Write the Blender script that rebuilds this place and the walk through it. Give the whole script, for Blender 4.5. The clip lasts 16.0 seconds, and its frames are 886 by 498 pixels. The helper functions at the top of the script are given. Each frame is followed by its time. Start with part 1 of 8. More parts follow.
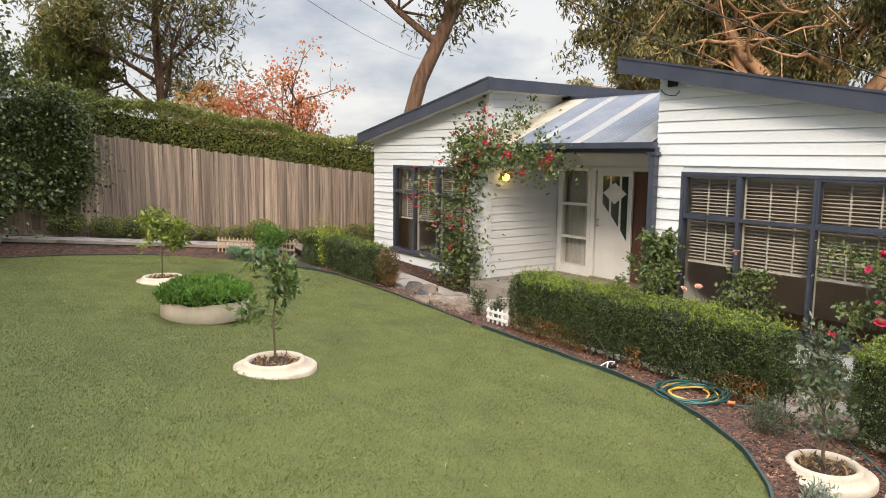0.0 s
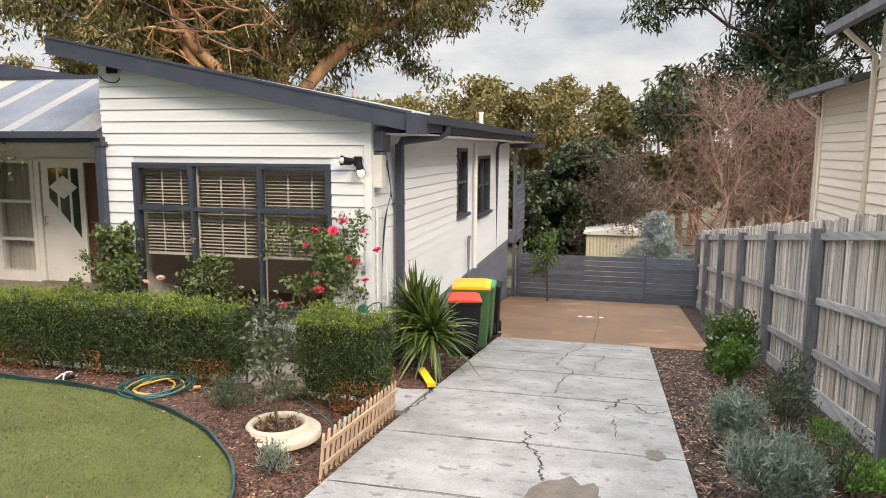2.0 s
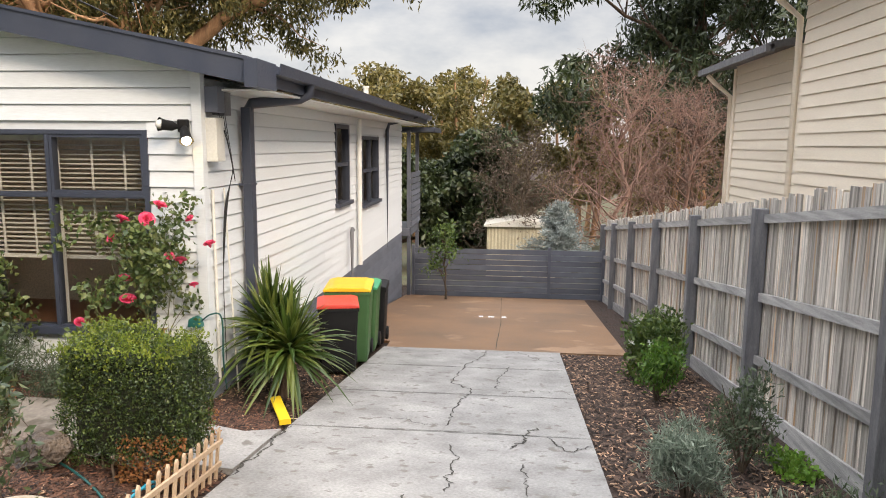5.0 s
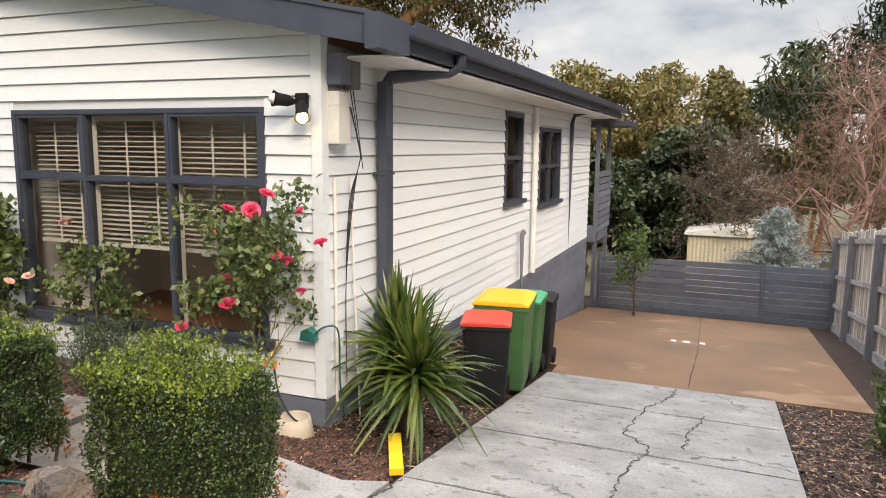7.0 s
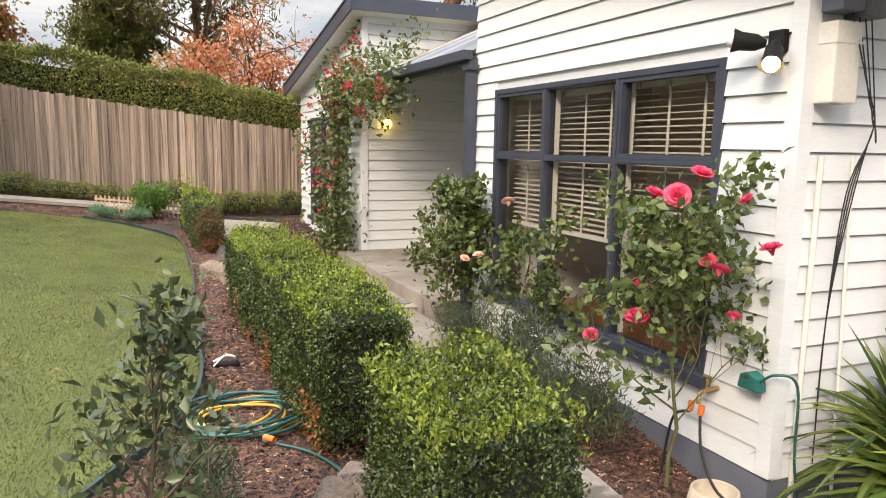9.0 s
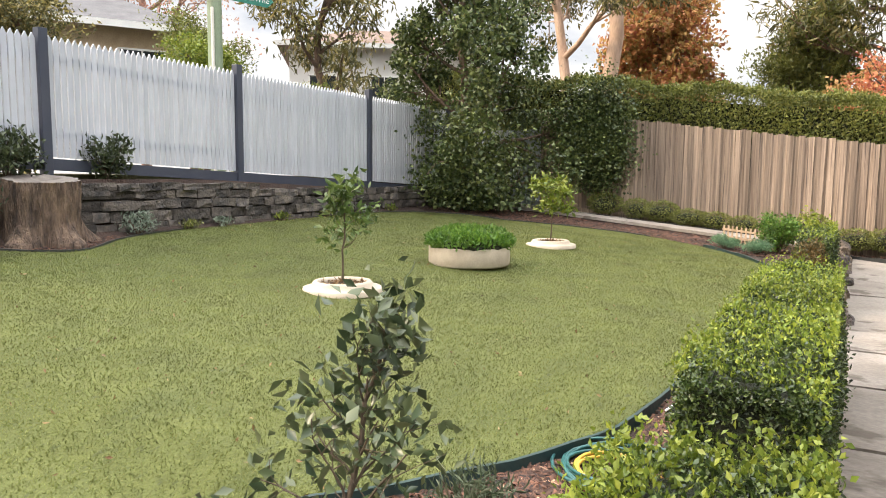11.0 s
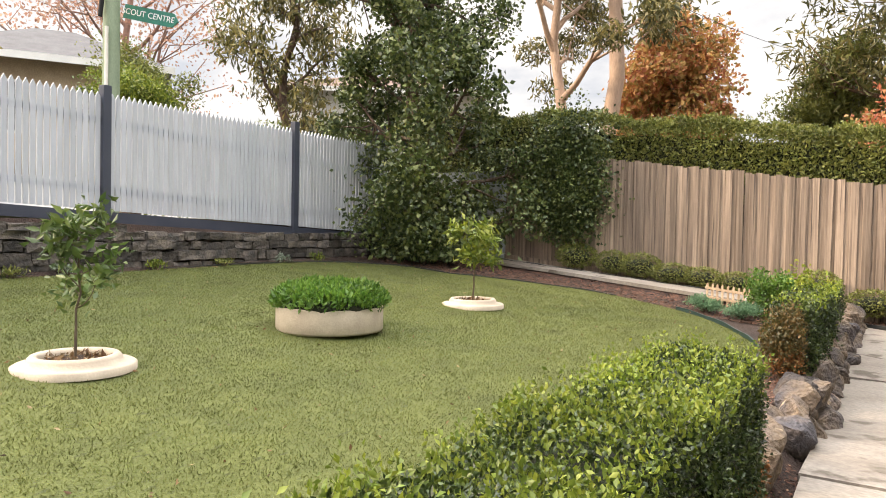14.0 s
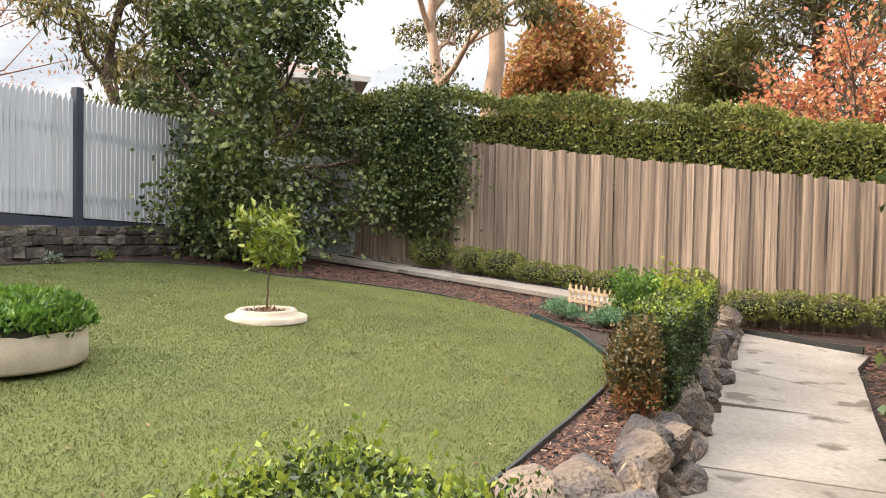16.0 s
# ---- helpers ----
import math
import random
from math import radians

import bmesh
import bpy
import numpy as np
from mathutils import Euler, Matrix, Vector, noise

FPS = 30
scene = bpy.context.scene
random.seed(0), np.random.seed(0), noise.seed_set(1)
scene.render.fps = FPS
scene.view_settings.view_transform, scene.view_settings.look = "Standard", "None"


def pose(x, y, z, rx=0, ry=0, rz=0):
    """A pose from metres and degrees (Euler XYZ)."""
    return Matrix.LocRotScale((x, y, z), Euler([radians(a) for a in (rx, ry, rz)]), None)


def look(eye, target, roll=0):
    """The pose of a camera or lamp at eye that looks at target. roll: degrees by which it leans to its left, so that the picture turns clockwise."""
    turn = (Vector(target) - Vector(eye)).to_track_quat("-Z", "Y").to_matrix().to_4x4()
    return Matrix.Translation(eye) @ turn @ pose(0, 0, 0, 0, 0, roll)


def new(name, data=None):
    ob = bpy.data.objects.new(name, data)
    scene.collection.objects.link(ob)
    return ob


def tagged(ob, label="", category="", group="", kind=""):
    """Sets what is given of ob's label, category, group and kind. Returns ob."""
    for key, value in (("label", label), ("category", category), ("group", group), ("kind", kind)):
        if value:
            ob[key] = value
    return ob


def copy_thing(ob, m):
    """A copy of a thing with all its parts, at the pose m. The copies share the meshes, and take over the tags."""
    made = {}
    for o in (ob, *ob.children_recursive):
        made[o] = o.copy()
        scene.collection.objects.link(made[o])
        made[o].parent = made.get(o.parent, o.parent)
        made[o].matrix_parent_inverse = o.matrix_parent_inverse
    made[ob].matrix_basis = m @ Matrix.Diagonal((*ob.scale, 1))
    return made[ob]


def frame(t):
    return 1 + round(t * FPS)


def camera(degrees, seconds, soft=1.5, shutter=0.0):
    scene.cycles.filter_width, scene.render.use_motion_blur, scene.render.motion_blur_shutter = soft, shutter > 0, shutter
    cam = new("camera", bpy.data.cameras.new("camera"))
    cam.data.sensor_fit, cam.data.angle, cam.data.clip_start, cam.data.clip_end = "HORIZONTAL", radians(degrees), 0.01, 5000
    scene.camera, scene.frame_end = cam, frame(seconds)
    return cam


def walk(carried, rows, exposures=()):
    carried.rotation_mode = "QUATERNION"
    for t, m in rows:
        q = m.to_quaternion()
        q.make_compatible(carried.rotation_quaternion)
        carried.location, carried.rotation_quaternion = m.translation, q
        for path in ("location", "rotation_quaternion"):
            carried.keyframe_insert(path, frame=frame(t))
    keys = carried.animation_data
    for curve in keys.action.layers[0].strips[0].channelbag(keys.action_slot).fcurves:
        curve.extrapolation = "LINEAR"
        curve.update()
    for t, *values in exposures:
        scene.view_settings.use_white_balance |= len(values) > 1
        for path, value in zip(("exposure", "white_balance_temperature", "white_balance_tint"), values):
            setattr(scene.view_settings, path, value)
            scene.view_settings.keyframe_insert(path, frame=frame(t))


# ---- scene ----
cam = camera(64.6, 16.0, soft=1.0)
METRES, EYE, TILT, LEAN, TURN = 12.0, 1.94, 0.0, 0.0, -35.3
ROWS = [
    (0.0, 0.0, 0.0, 0.0, 0.08, -7.55, -0.59),
    (0.5, -0.0017, 0.0002, 0.0012, -14.65, -7.85, -0.56),
    (1.0, -0.0016, -0.0044, 0.0026, -25.51, -7.84, -0.07),
    (1.5, 0.0045, -0.0076, 0.0017, -35.02, -7.97, -0.19),
    (2.0, 0.0197, -0.0101, 0.002, -41.0, -8.18, -0.25),
    (2.5, 0.0373, -0.0034, 0.0008, -45.42, -8.3, -0.3),
    (3.0, 0.0533, 0.0127, -0.003, -48.95, -8.38, -0.51),
    (3.5, 0.0764, 0.0325, -0.0076, -49.45, -8.47, -0.48),
    (6.0, 0.1995, 0.1206, -0.0333, -46.98, -8.44, -0.47),
    (6.5, 0.2275, 0.1393, -0.0361, -40.09, -8.36, -0.53),
    (7.0, 0.2569, 0.1582, -0.04, -32.9, -8.33, -0.57),
    (7.5, 0.283, 0.1825, -0.045, -28.48, -8.43, -0.58),
    (8.0, 0.3053, 0.2058, -0.0509, -11.3, -8.54, -0.59),
    (8.5, 0.3269, 0.2301, -0.0552, 0.59, -8.26, -0.94),
    (9.0, 0.3519, 0.2531, -0.0607, 11.71, -8.25, -0.97),
    (9.5, 0.3709, 0.2778, -0.0652, 25.84, -8.3, -0.91),
    (10.0, 0.387, 0.3044, -0.0672, 41.88, -8.1, -0.82),
    (12.5, 0.3883, 0.4662, -0.0794, 80.11, -1.69, -1.0),
    (13.0, 0.3652, 0.5007, -0.08, 80.53, -1.7, -0.99),
    (13.5, 0.3393, 0.5358, -0.0817, 78.83, -1.72, -1.03),
    (14.0, 0.3108, 0.571, -0.082, 68.78, -1.54, -1.12),
    (14.5, 0.2838, 0.6073, -0.0807, 67.2, -1.74, -0.94),
    (15.0, 0.2545, 0.6435, -0.0808, 67.05, -1.7, -1.02),
    (15.5, 0.2291, 0.6795, -0.0821, 64.96, -1.53, -1.11),
    (16.0, 0.2058, 0.7155, -0.0855, 61.18, -1.62, -1.1),
]
EXPOSURES = [(0, 0.40, 6450, 10), (0.5, 0.32, 6480, 10), (1, 0.32, 6500, 10), (2, 0.36, 6550, 10.5), (3.5, 0.40, 6600, 10.5), (7, 0.38, 6600, 11), (8, 0.42, 6600, 11), (9, 0.64, 6650, 11), (9.5, 0.90, 6650, 11), (10, 0.97, 6600, 10.5), (12.5, 0.86, 6950, 11), (14.5, 0.92, 6950, 11.5), (16, 0.93, 6700, 11)]
walk(cam, [(t, pose(0, 0, EYE, TILT, LEAN, TURN) @ pose(METRES * x, METRES * y, METRES * z, 90 + pitch, roll, yaw)) for t, x, y, z, yaw, pitch, roll in ROWS], EXPOSURES)

# ---- light ----
world = bpy.data.worlds.new("sky")
scene.world = world
world.use_nodes = True


def build_sky(w):
    nt = w.node_tree
    nt.nodes.clear()
    out = nt.nodes.new("ShaderNodeOutputWorld")
    bg = nt.nodes.new("ShaderNodeBackground")
    sky = nt.nodes.new("ShaderNodeTexSky")
    sky.sky_type = "NISHITA"
    sky.sun_disc = False
    sky.sun_elevation, sky.sun_rotation = radians(33), radians(230)
    sky.air_density, sky.dust_density = 1.2, 2.0
    co = nt.nodes.new("ShaderNodeTexCoord")
    mp = nt.nodes.new("ShaderNodeMapping")
    mp.inputs["Scale"].default_value = (1.0, 1.0, 2.6)
    nz = nt.nodes.new("ShaderNodeTexNoise")
    nz.inputs["Scale"].default_value, nz.inputs["Detail"].default_value, nz.inputs["Roughness"].default_value = 3.0, 7.0, 0.58
    ramp = nt.nodes.new("ShaderNodeValToRGB")
    ramp.color_ramp.elements[0].position, ramp.color_ramp.elements[0].color = 0.38, (4.8, 5.1, 5.75, 1)
    ramp.color_ramp.elements[1].position, ramp.color_ramp.elements[1].color = 0.58, (8.7, 8.5, 8.3, 1)
    mix = nt.nodes.new("ShaderNodeMix")
    mix.data_type = "RGBA"
    mix.inputs[0].default_value = 0.85
    nt.links.new(co.outputs["Generated"], mp.inputs["Vector"])
    nt.links.new(mp.outputs[0], nz.inputs["Vector"])
    nt.links.new(nz.outputs[0], ramp.inputs[0])
    nt.links.new(sky.outputs[0], mix.inputs[6])
    nt.links.new(ramp.outputs[0], mix.inputs[7])
    # an overcast sky is brighter overhead than at the horizon
    sep = nt.nodes.new("ShaderNodeSeparateXYZ")
    nt.links.new(co.outputs["Generated"], sep.inputs[0])
    rise = nt.nodes.new("ShaderNodeMapRange")
    rise.inputs[1].default_value, rise.inputs[2].default_value = 0.36, 1.0
    rise.inputs[3].default_value, rise.inputs[4].default_value = 1.0, 6.6
    nt.links.new(sep.outputs[2], rise.inputs[0])
    up = nt.nodes.new("ShaderNodeVectorMath")
    up.operation = "SCALE"
    nt.links.new(mix.outputs[2], up.inputs[0])
    nt.links.new(rise.outputs[0], up.inputs["Scale"])
    nt.links.new(up.outputs[0], bg.inputs[0])
    bg.inputs[1].default_value = 0.085
    nt.links.new(bg.outputs[0], out.inputs[0])


build_sky(world)
sun_data = bpy.data.lights.new("sun", "SUN")
sun_data.energy, sun_data.angle, sun_data.color = 2.15, radians(14), (1.0, 0.82, 0.62)
sun = new("sun", sun_data)
sun.matrix_world = look((-20, -17, 17), (0, 0, 0))


# ---- materials ----
def material(name, c1, c2=None, rough=0.7, scale=6.0, fine=60.0, bump=0.15, stretch=(1, 1, 1), metal=0.0, vary=0.0, island=False, spots=None, depth=0.01, grain=1.0):
    """Two noises, broad and fine, between two colours; vary: from piece to piece; spots: (colour, scale, threshold)."""
    m = bpy.data.materials.new(name)
    m.use_nodes = True
    nt = m.node_tree
    b = nt.nodes["Principled BSDF"]
    c2 = c2 or tuple(v * 0.75 for v in c1)
    co = nt.nodes.new("ShaderNodeTexCoord")
    mp = nt.nodes.new("ShaderNodeMapping")
    mp.inputs["Scale"].default_value = stretch
    nt.links.new(co.outputs["Object"], mp.inputs["Vector"])
    vec = mp.outputs[0]
    if vary:
        info = nt.nodes.new("ShaderNodeNewGeometry" if island else "ShaderNodeObjectInfo")
        rnd = info.outputs["Random Per Island" if island else "Random"]
        off = nt.nodes.new("ShaderNodeVectorMath")
        off.operation = "MULTIPLY_ADD"
        off.inputs[1].default_value = (37, 53, 71)
        nt.links.new(rnd, off.inputs[0])
        nt.links.new(vec, off.inputs[2])
        vec = off.outputs[0]

    def noise_at(s, detail):
        n = nt.nodes.new("ShaderNodeTexNoise")
        n.inputs["Scale"].default_value, n.inputs["Detail"].default_value = s, detail
        nt.links.new(vec, n.inputs["Vector"])
        return n.outputs[0]

    def mixed(kind, fac, a, bb):
        x = nt.nodes.new("ShaderNodeMix")
        x.data_type, x.blend_type = "RGBA", kind
        for sock, v in ((x.inputs[0], fac), (x.inputs[6], a), (x.inputs[7], bb)):
            if isinstance(v, (int, float)):
                sock.default_value = v
            elif isinstance(v, tuple):
                sock.default_value = (*v, 1)
            else:
                nt.links.new(v, sock)
        return x.outputs[2]

    def ramped(v, lo, hi, a=0.0, bb=1.0):
        r = nt.nodes.new("ShaderNodeMapRange")
        r.inputs[1].default_value, r.inputs[2].default_value, r.inputs[3].default_value, r.inputs[4].default_value = lo, hi, a, bb
        nt.links.new(v, r.inputs[0])
        return r.outputs[0]

    broad, small = noise_at(scale, 4), noise_at(fine, 3)
    col = mixed("MIX", ramped(broad, 0.32, 0.68), c1, c2)
    col = mixed("MULTIPLY", 1.0, col, mixed("MIX", ramped(small, 0.3, 0.7), (1 - 0.22 * grain,) * 3, (1 + 0.12 * grain,) * 3))
    if spots:
        col = mixed("MIX", ramped(noise_at(spots[1], 5), spots[2], spots[2] + 0.07), col, spots[0])
    if vary:
        col = mixed("MULTIPLY", 1.0, col, mixed("MIX", rnd, (1 - vary,) * 3, (1 + vary,) * 3))
    nt.links.new(col, b.inputs["Base Color"])
    nt.links.new(ramped(small, 0.2, 0.8, max(0.02, rough - 0.1), min(1.0, rough + 0.1)), b.inputs["Roughness"])
    b.inputs["Metallic"].default_value = metal
    if bump:
        bp = nt.nodes.new("ShaderNodeBump")
        bp.inputs["Strength"].default_value, bp.inputs["Distance"].default_value = bump, depth
        nt.links.new(small, bp.inputs["Height"])
        nt.links.new(bp.outputs[0], b.inputs["Normal"])
    return m


def leaf_material(name, cols, rough=0.5, through_light=0.3, patch=1.7, depth=0.3):
    """Leaves: each takes its own shade between the given colours, and lets some light through."""
    m = bpy.data.materials.new(name)
    m.use_nodes = True
    nt = m.node_tree
    b = nt.nodes["Principled BSDF"]
    geo = nt.nodes.new("ShaderNodeNewGeometry")
    ramp = nt.nodes.new("ShaderNodeValToRGB")
    els = ramp.color_ramp.elements
    while len(els) < len(cols):
        els.new(0.5)
    for k, c in enumerate(cols):
        els[k].position, els[k].color = k / (len(cols) - 1), (*c, 1)
    nt.links.new(geo.outputs["Random Per Island"], ramp.inputs[0])
    co = nt.nodes.new("ShaderNodeTexCoord")
    nz = nt.nodes.new("ShaderNodeTexNoise")
    nz.inputs["Scale"].default_value, nz.inputs["Detail"].default_value = patch, 4.0
    nt.links.new(co.outputs["Object"], nz.inputs["Vector"])
    mr = nt.nodes.new("ShaderNodeMapRange")
    mr.inputs[1].default_value, mr.inputs[2].default_value, mr.inputs[3].default_value, mr.inputs[4].default_value = 0.3, 0.7, 1 - depth, 1 + depth
    nt.links.new(nz.outputs[0], mr.inputs[0])
    mx = nt.nodes.new("ShaderNodeVectorMath")
    mx.operation = "SCALE"
    nt.links.new(ramp.outputs[0], mx.inputs[0])
    nt.links.new(mr.outputs[0], mx.inputs["Scale"])
    nt.links.new(mx.outputs[0], b.inputs["Base Color"])
    b.inputs["Roughness"].default_value = rough
    tr = nt.nodes.new("ShaderNodeBsdfTranslucent")
    nt.links.new(mx.outputs[0], tr.inputs[0])
    mix = nt.nodes.new("ShaderNodeMixShader")
    mix.inputs[0].default_value = through_light
    nt.links.new(b.outputs[0], mix.inputs[1])
    nt.links.new(tr.outputs[0], mix.inputs[2])
    nt.links.new(mix.outputs[0], nt.nodes["Material Output"].inputs[0])
    return m


def glass_material(name):
    m = bpy.data.materials.new(name)
    m.use_nodes = True
    nt = m.node_tree
    nt.nodes.clear()
    out = nt.nodes.new("ShaderNodeOutputMaterial")
    gl = nt.nodes.new("ShaderNodeBsdfGlossy")
    gl.inputs["Roughness"].default_value = 0.02
    tr = nt.nodes.new("ShaderNodeBsdfTransparent")
    tr.inputs[0].default_value = (0.92, 0.94, 0.93, 1)
    fr = nt.nodes.new("ShaderNodeFresnel")
    fr.inputs[0].default_value = 1.5
    mix = nt.nodes.new("ShaderNodeMixShader")
    nt.links.new(fr.outputs[0], mix.inputs[0])
    nt.links.new(tr.outputs[0], mix.inputs[1])
    nt.links.new(gl.outputs[0], mix.inputs[2])
    nt.links.new(mix.outputs[0], out.inputs[0])
    return m


def glow_material(name, colour, strength):
    m = bpy.data.materials.new(name)
    m.use_nodes = True
    b = m.node_tree.nodes["Principled BSDF"]
    b.inputs["Emission Color"].default_value, b.inputs["Emission Strength"].default_value = (*colour, 1), strength
    return m


WHITE = material("white_weatherboard_paint", (0.69, 0.72, 0.745), (0.64, 0.67, 0.695), 0.5, 0.7, 30, 0.03, (0.4, 0.4, 3), vary=0.04, depth=0.003, grain=0.25)
TRIM = material("white_trim_paint", (0.78, 0.78, 0.75), (0.70, 0.70, 0.68), 0.4, 3, 50, 0.05, grain=0.25)
NAVY = material("navy_paint", (0.040, 0.048, 0.072), (0.055, 0.062, 0.085), 0.4, 3, 60, 0.1, grain=0.25)
GREYPAINT = material("grey_painted_boards", (0.098, 0.108, 0.138), (0.135, 0.145, 0.178), 0.55, 2, 50, 0.15, vary=0.18, grain=0.25)
IRON = material("weathered_corrugated_iron", (0.215, 0.228, 0.24), (0.27, 0.255, 0.23), 0.6, 1.5, 30, 0.1)
SHEET = material("clear_roof_sheet", (0.085, 0.10, 0.135), (0.13, 0.145, 0.17), 0.55, 2, 20, 0.05)
CREAM = material("cream_flashing", (0.40, 0.36, 0.28), (0.30, 0.27, 0.21), 0.6, 4, 40, 0.1)
CONCRETE = material("old_concrete", (0.335, 0.325, 0.312), (0.215, 0.208, 0.200), 0.85, 2.6, 48, 0.6, (1.15, 0.9, 1), spots=((0.165, 0.152, 0.138), 9.0, 0.60))
BROWNCON = material("brown_sealed_concrete", (0.235, 0.128, 0.062), (0.150, 0.088, 0.047), 0.62, 0.8, 40, 0.2, spots=((0.27, 0.165, 0.095), 1.1, 0.60))
PATHCON = material("pale_path_concrete", (0.315, 0.278, 0.238), (0.185, 0.158, 0.130), 0.85, 1.1, 26, 0.4, (1, 1.3, 1), spots=((0.115, 0.094, 0.073), 2.6, 0.59))
CRACK = material("dark_crack", (0.035, 0.033, 0.03), (0.06, 0.055, 0.045), 0.95, 9, 60, 0.4)
SOIL = material("mulch_soil", (0.026, 0.015, 0.011), (0.050, 0.028, 0.019), 0.95, 5, 45, 0.9, depth=0.03)
CHIP = material("bark_chips", (0.122, 0.055, 0.032), (0.032, 0.018, 0.013), 0.85, 8, 90, 0.3, vary=0.95, island=True)
CHIPPALE = material("pale_bark_chips", (0.42, 0.28, 0.18), (0.26, 0.15, 0.09), 0.85, 8, 90, 0.3, vary=0.5, island=True)
CHIPDARK = material("dark_bark_chips", (0.090, 0.056, 0.040), (0.034, 0.023, 0.018), 0.9, 8, 90, 0.3, vary=0.95, island=True)
TURF = material("turf", (0.110, 0.126, 0.030), (0.080, 0.096, 0.023), 0.95, 3.0, 70, 0.9, (1.6, 0.7, 1), spots=((0.058, 0.070, 0.020), 14.0, 0.62), depth=0.02)
BLADE = leaf_material("turf_blades", [(0.088, 0.108, 0.024), (0.130, 0.150, 0.038), (0.190, 0.202, 0.062)], 0.7, 0.2, 2.4, 0.32)
PALING = material("weathered_brown_paling", (0.43, 0.325, 0.245), (0.165, 0.122, 0.094), 0.9, 2.6, 22, 0.9, (11, 11, 0.42), vary=0.32, spots=((0.085, 0.066, 0.055), 2.2, 0.61))
GREYPALING = material("silvered_paling", (0.76, 0.71, 0.64), (0.25, 0.232, 0.215), 0.9, 3.2, 35, 0.6, (10, 10, 0.6), vary=0.30, spots=((0.50, 0.34, 0.21), 2.0, 0.59))
RAIL = material("silvered_rail", (0.42, 0.415, 0.41), (0.22, 0.218, 0.22), 0.9, 3.0, 35, 0.5, (0.6, 8, 8), vary=0.18)
POST = material("dark_grey_post", (0.115, 0.117, 0.130), (0.19, 0.19, 0.20), 0.85, 4.0, 40, 0.4, (5, 5, 0.7), vary=0.15)
PINE = material("raw_pine", (0.55, 0.41, 0.28), (0.46, 0.33, 0.21), 0.7, 5, 50, 0.2, (6, 6, 1), vary=0.15)
PICKET = material("white_picket_paint", (0.47, 0.495, 0.55), (0.41, 0.435, 0.485), 0.5, 3, 40, 0.1, (4, 4, 1), vary=0.08, grain=0.25)
STONE = material("bluestone", (0.040, 0.038, 0.037), (0.125, 0.105, 0.088), 0.9, 7, 30, 0.9, vary=0.6, depth=0.03)
ROCK = material("basalt_rock", (0.235, 0.172, 0.115), (0.075, 0.071, 0.080), 0.9, 3.2, 26, 1.0, vary=0.40, spots=((0.30, 0.23, 0.155), 7, 0.63), depth=0.06)
CREAMCON = material("cream_cast_concrete", (0.51, 0.44, 0.345), (0.39, 0.33, 0.255), 0.85, 5, 60, 0.3, grain=0.35)
BARK = material("rough_bark", (0.17, 0.11, 0.075), (0.075, 0.05, 0.036), 0.95, 4, 16, 1.0, (4, 4, 0.6), depth=0.06)
GUMBARK = material("orange_gum_bark", (0.62, 0.36, 0.185), (0.30, 0.165, 0.09), 0.8, 1.2, 12, 0.5, (3, 3, 0.5), depth=0.04)
PINKBARK = material("smooth_pink_gum_bark", (0.56, 0.39, 0.28), (0.42, 0.29, 0.21), 0.75, 1.5, 12, 0.3, (3, 3, 0.5))
REDBARK = material("red_brown_rough_bark", (0.27, 0.155, 0.095), (0.115, 0.068, 0.045), 0.95, 3, 16, 1.0, (4, 4, 0.6), depth=0.06)
TWIG = material("twig", (0.115, 0.085, 0.055), (0.075, 0.055, 0.04), 0.9, 8, 50, 0.4)
PINKTWIG = material("pinkish_bare_twig", (0.31, 0.185, 0.145), (0.21, 0.135, 0.108), 0.9, 1, 20, 0.2)
STEM = material("green_stem", (0.12, 0.13, 0.05), (0.09, 0.08, 0.035), 0.7, 8, 50, 0.3)
EDGING = material("green_plastic_edging", (0.019, 0.046, 0.044), (0.014, 0.032, 0.032), 0.5, 4, 40, 0.1)
BLACKEDGE = material("dark_plastic_edging", (0.022, 0.026, 0.026), (0.035, 0.038, 0.036), 0.5, 4, 40, 0.1)
GLASS = glass_material("window_glass")
BLIND = material("white_blind", (0.74, 0.72, 0.68), (0.66, 0.64, 0.60), 0.5, 3, 40, 0.03, grain=0.25)
ROOM = material("beige_room_wall", (0.80, 0.70, 0.58), (0.76, 0.66, 0.55), 0.8, 2, 40, 0.05)
FLOORBOARD = material("red_brown_floor", (0.34, 0.15, 0.08), (0.27, 0.12, 0.065), 0.35, 2, 30, 0.1, (1, 8, 1))
CURTAIN = material("sheer_curtain", (0.60, 0.58, 0.54), (0.46, 0.44, 0.41), 0.9, 3, 60, 0.2, (1, 6, 0.3))
DOORWOOD = material("red_brown_door_panel", (0.13, 0.055, 0.035), (0.09, 0.04, 0.025), 0.5, 3, 40, 0.2, (6, 6, 0.6))
DARKGLASS = material("dark_green_glass", (0.015, 0.03, 0.02), (0.03, 0.05, 0.035), 0.12, 6, 30, 0.05)
BLACK = material("black_plastic", (0.009, 0.009, 0.010), (0.014, 0.014, 0.015), 0.6, 5, 60, 0.1, grain=0.25)
BLACK.node_tree.nodes["Principled BSDF"].inputs["Specular IOR Level"].default_value = 0.2
BINGREEN = material("green_bin_plastic", (0.058, 0.140, 0.048), (0.046, 0.115, 0.040), 0.5, 3, 60, 0.1, grain=0.25)
BINYELLOW = material("yellow_lid_plastic", (0.78, 0.50, 0.02), (0.70, 0.43, 0.02), 0.4, 3, 60, 0.1, grain=0.25)
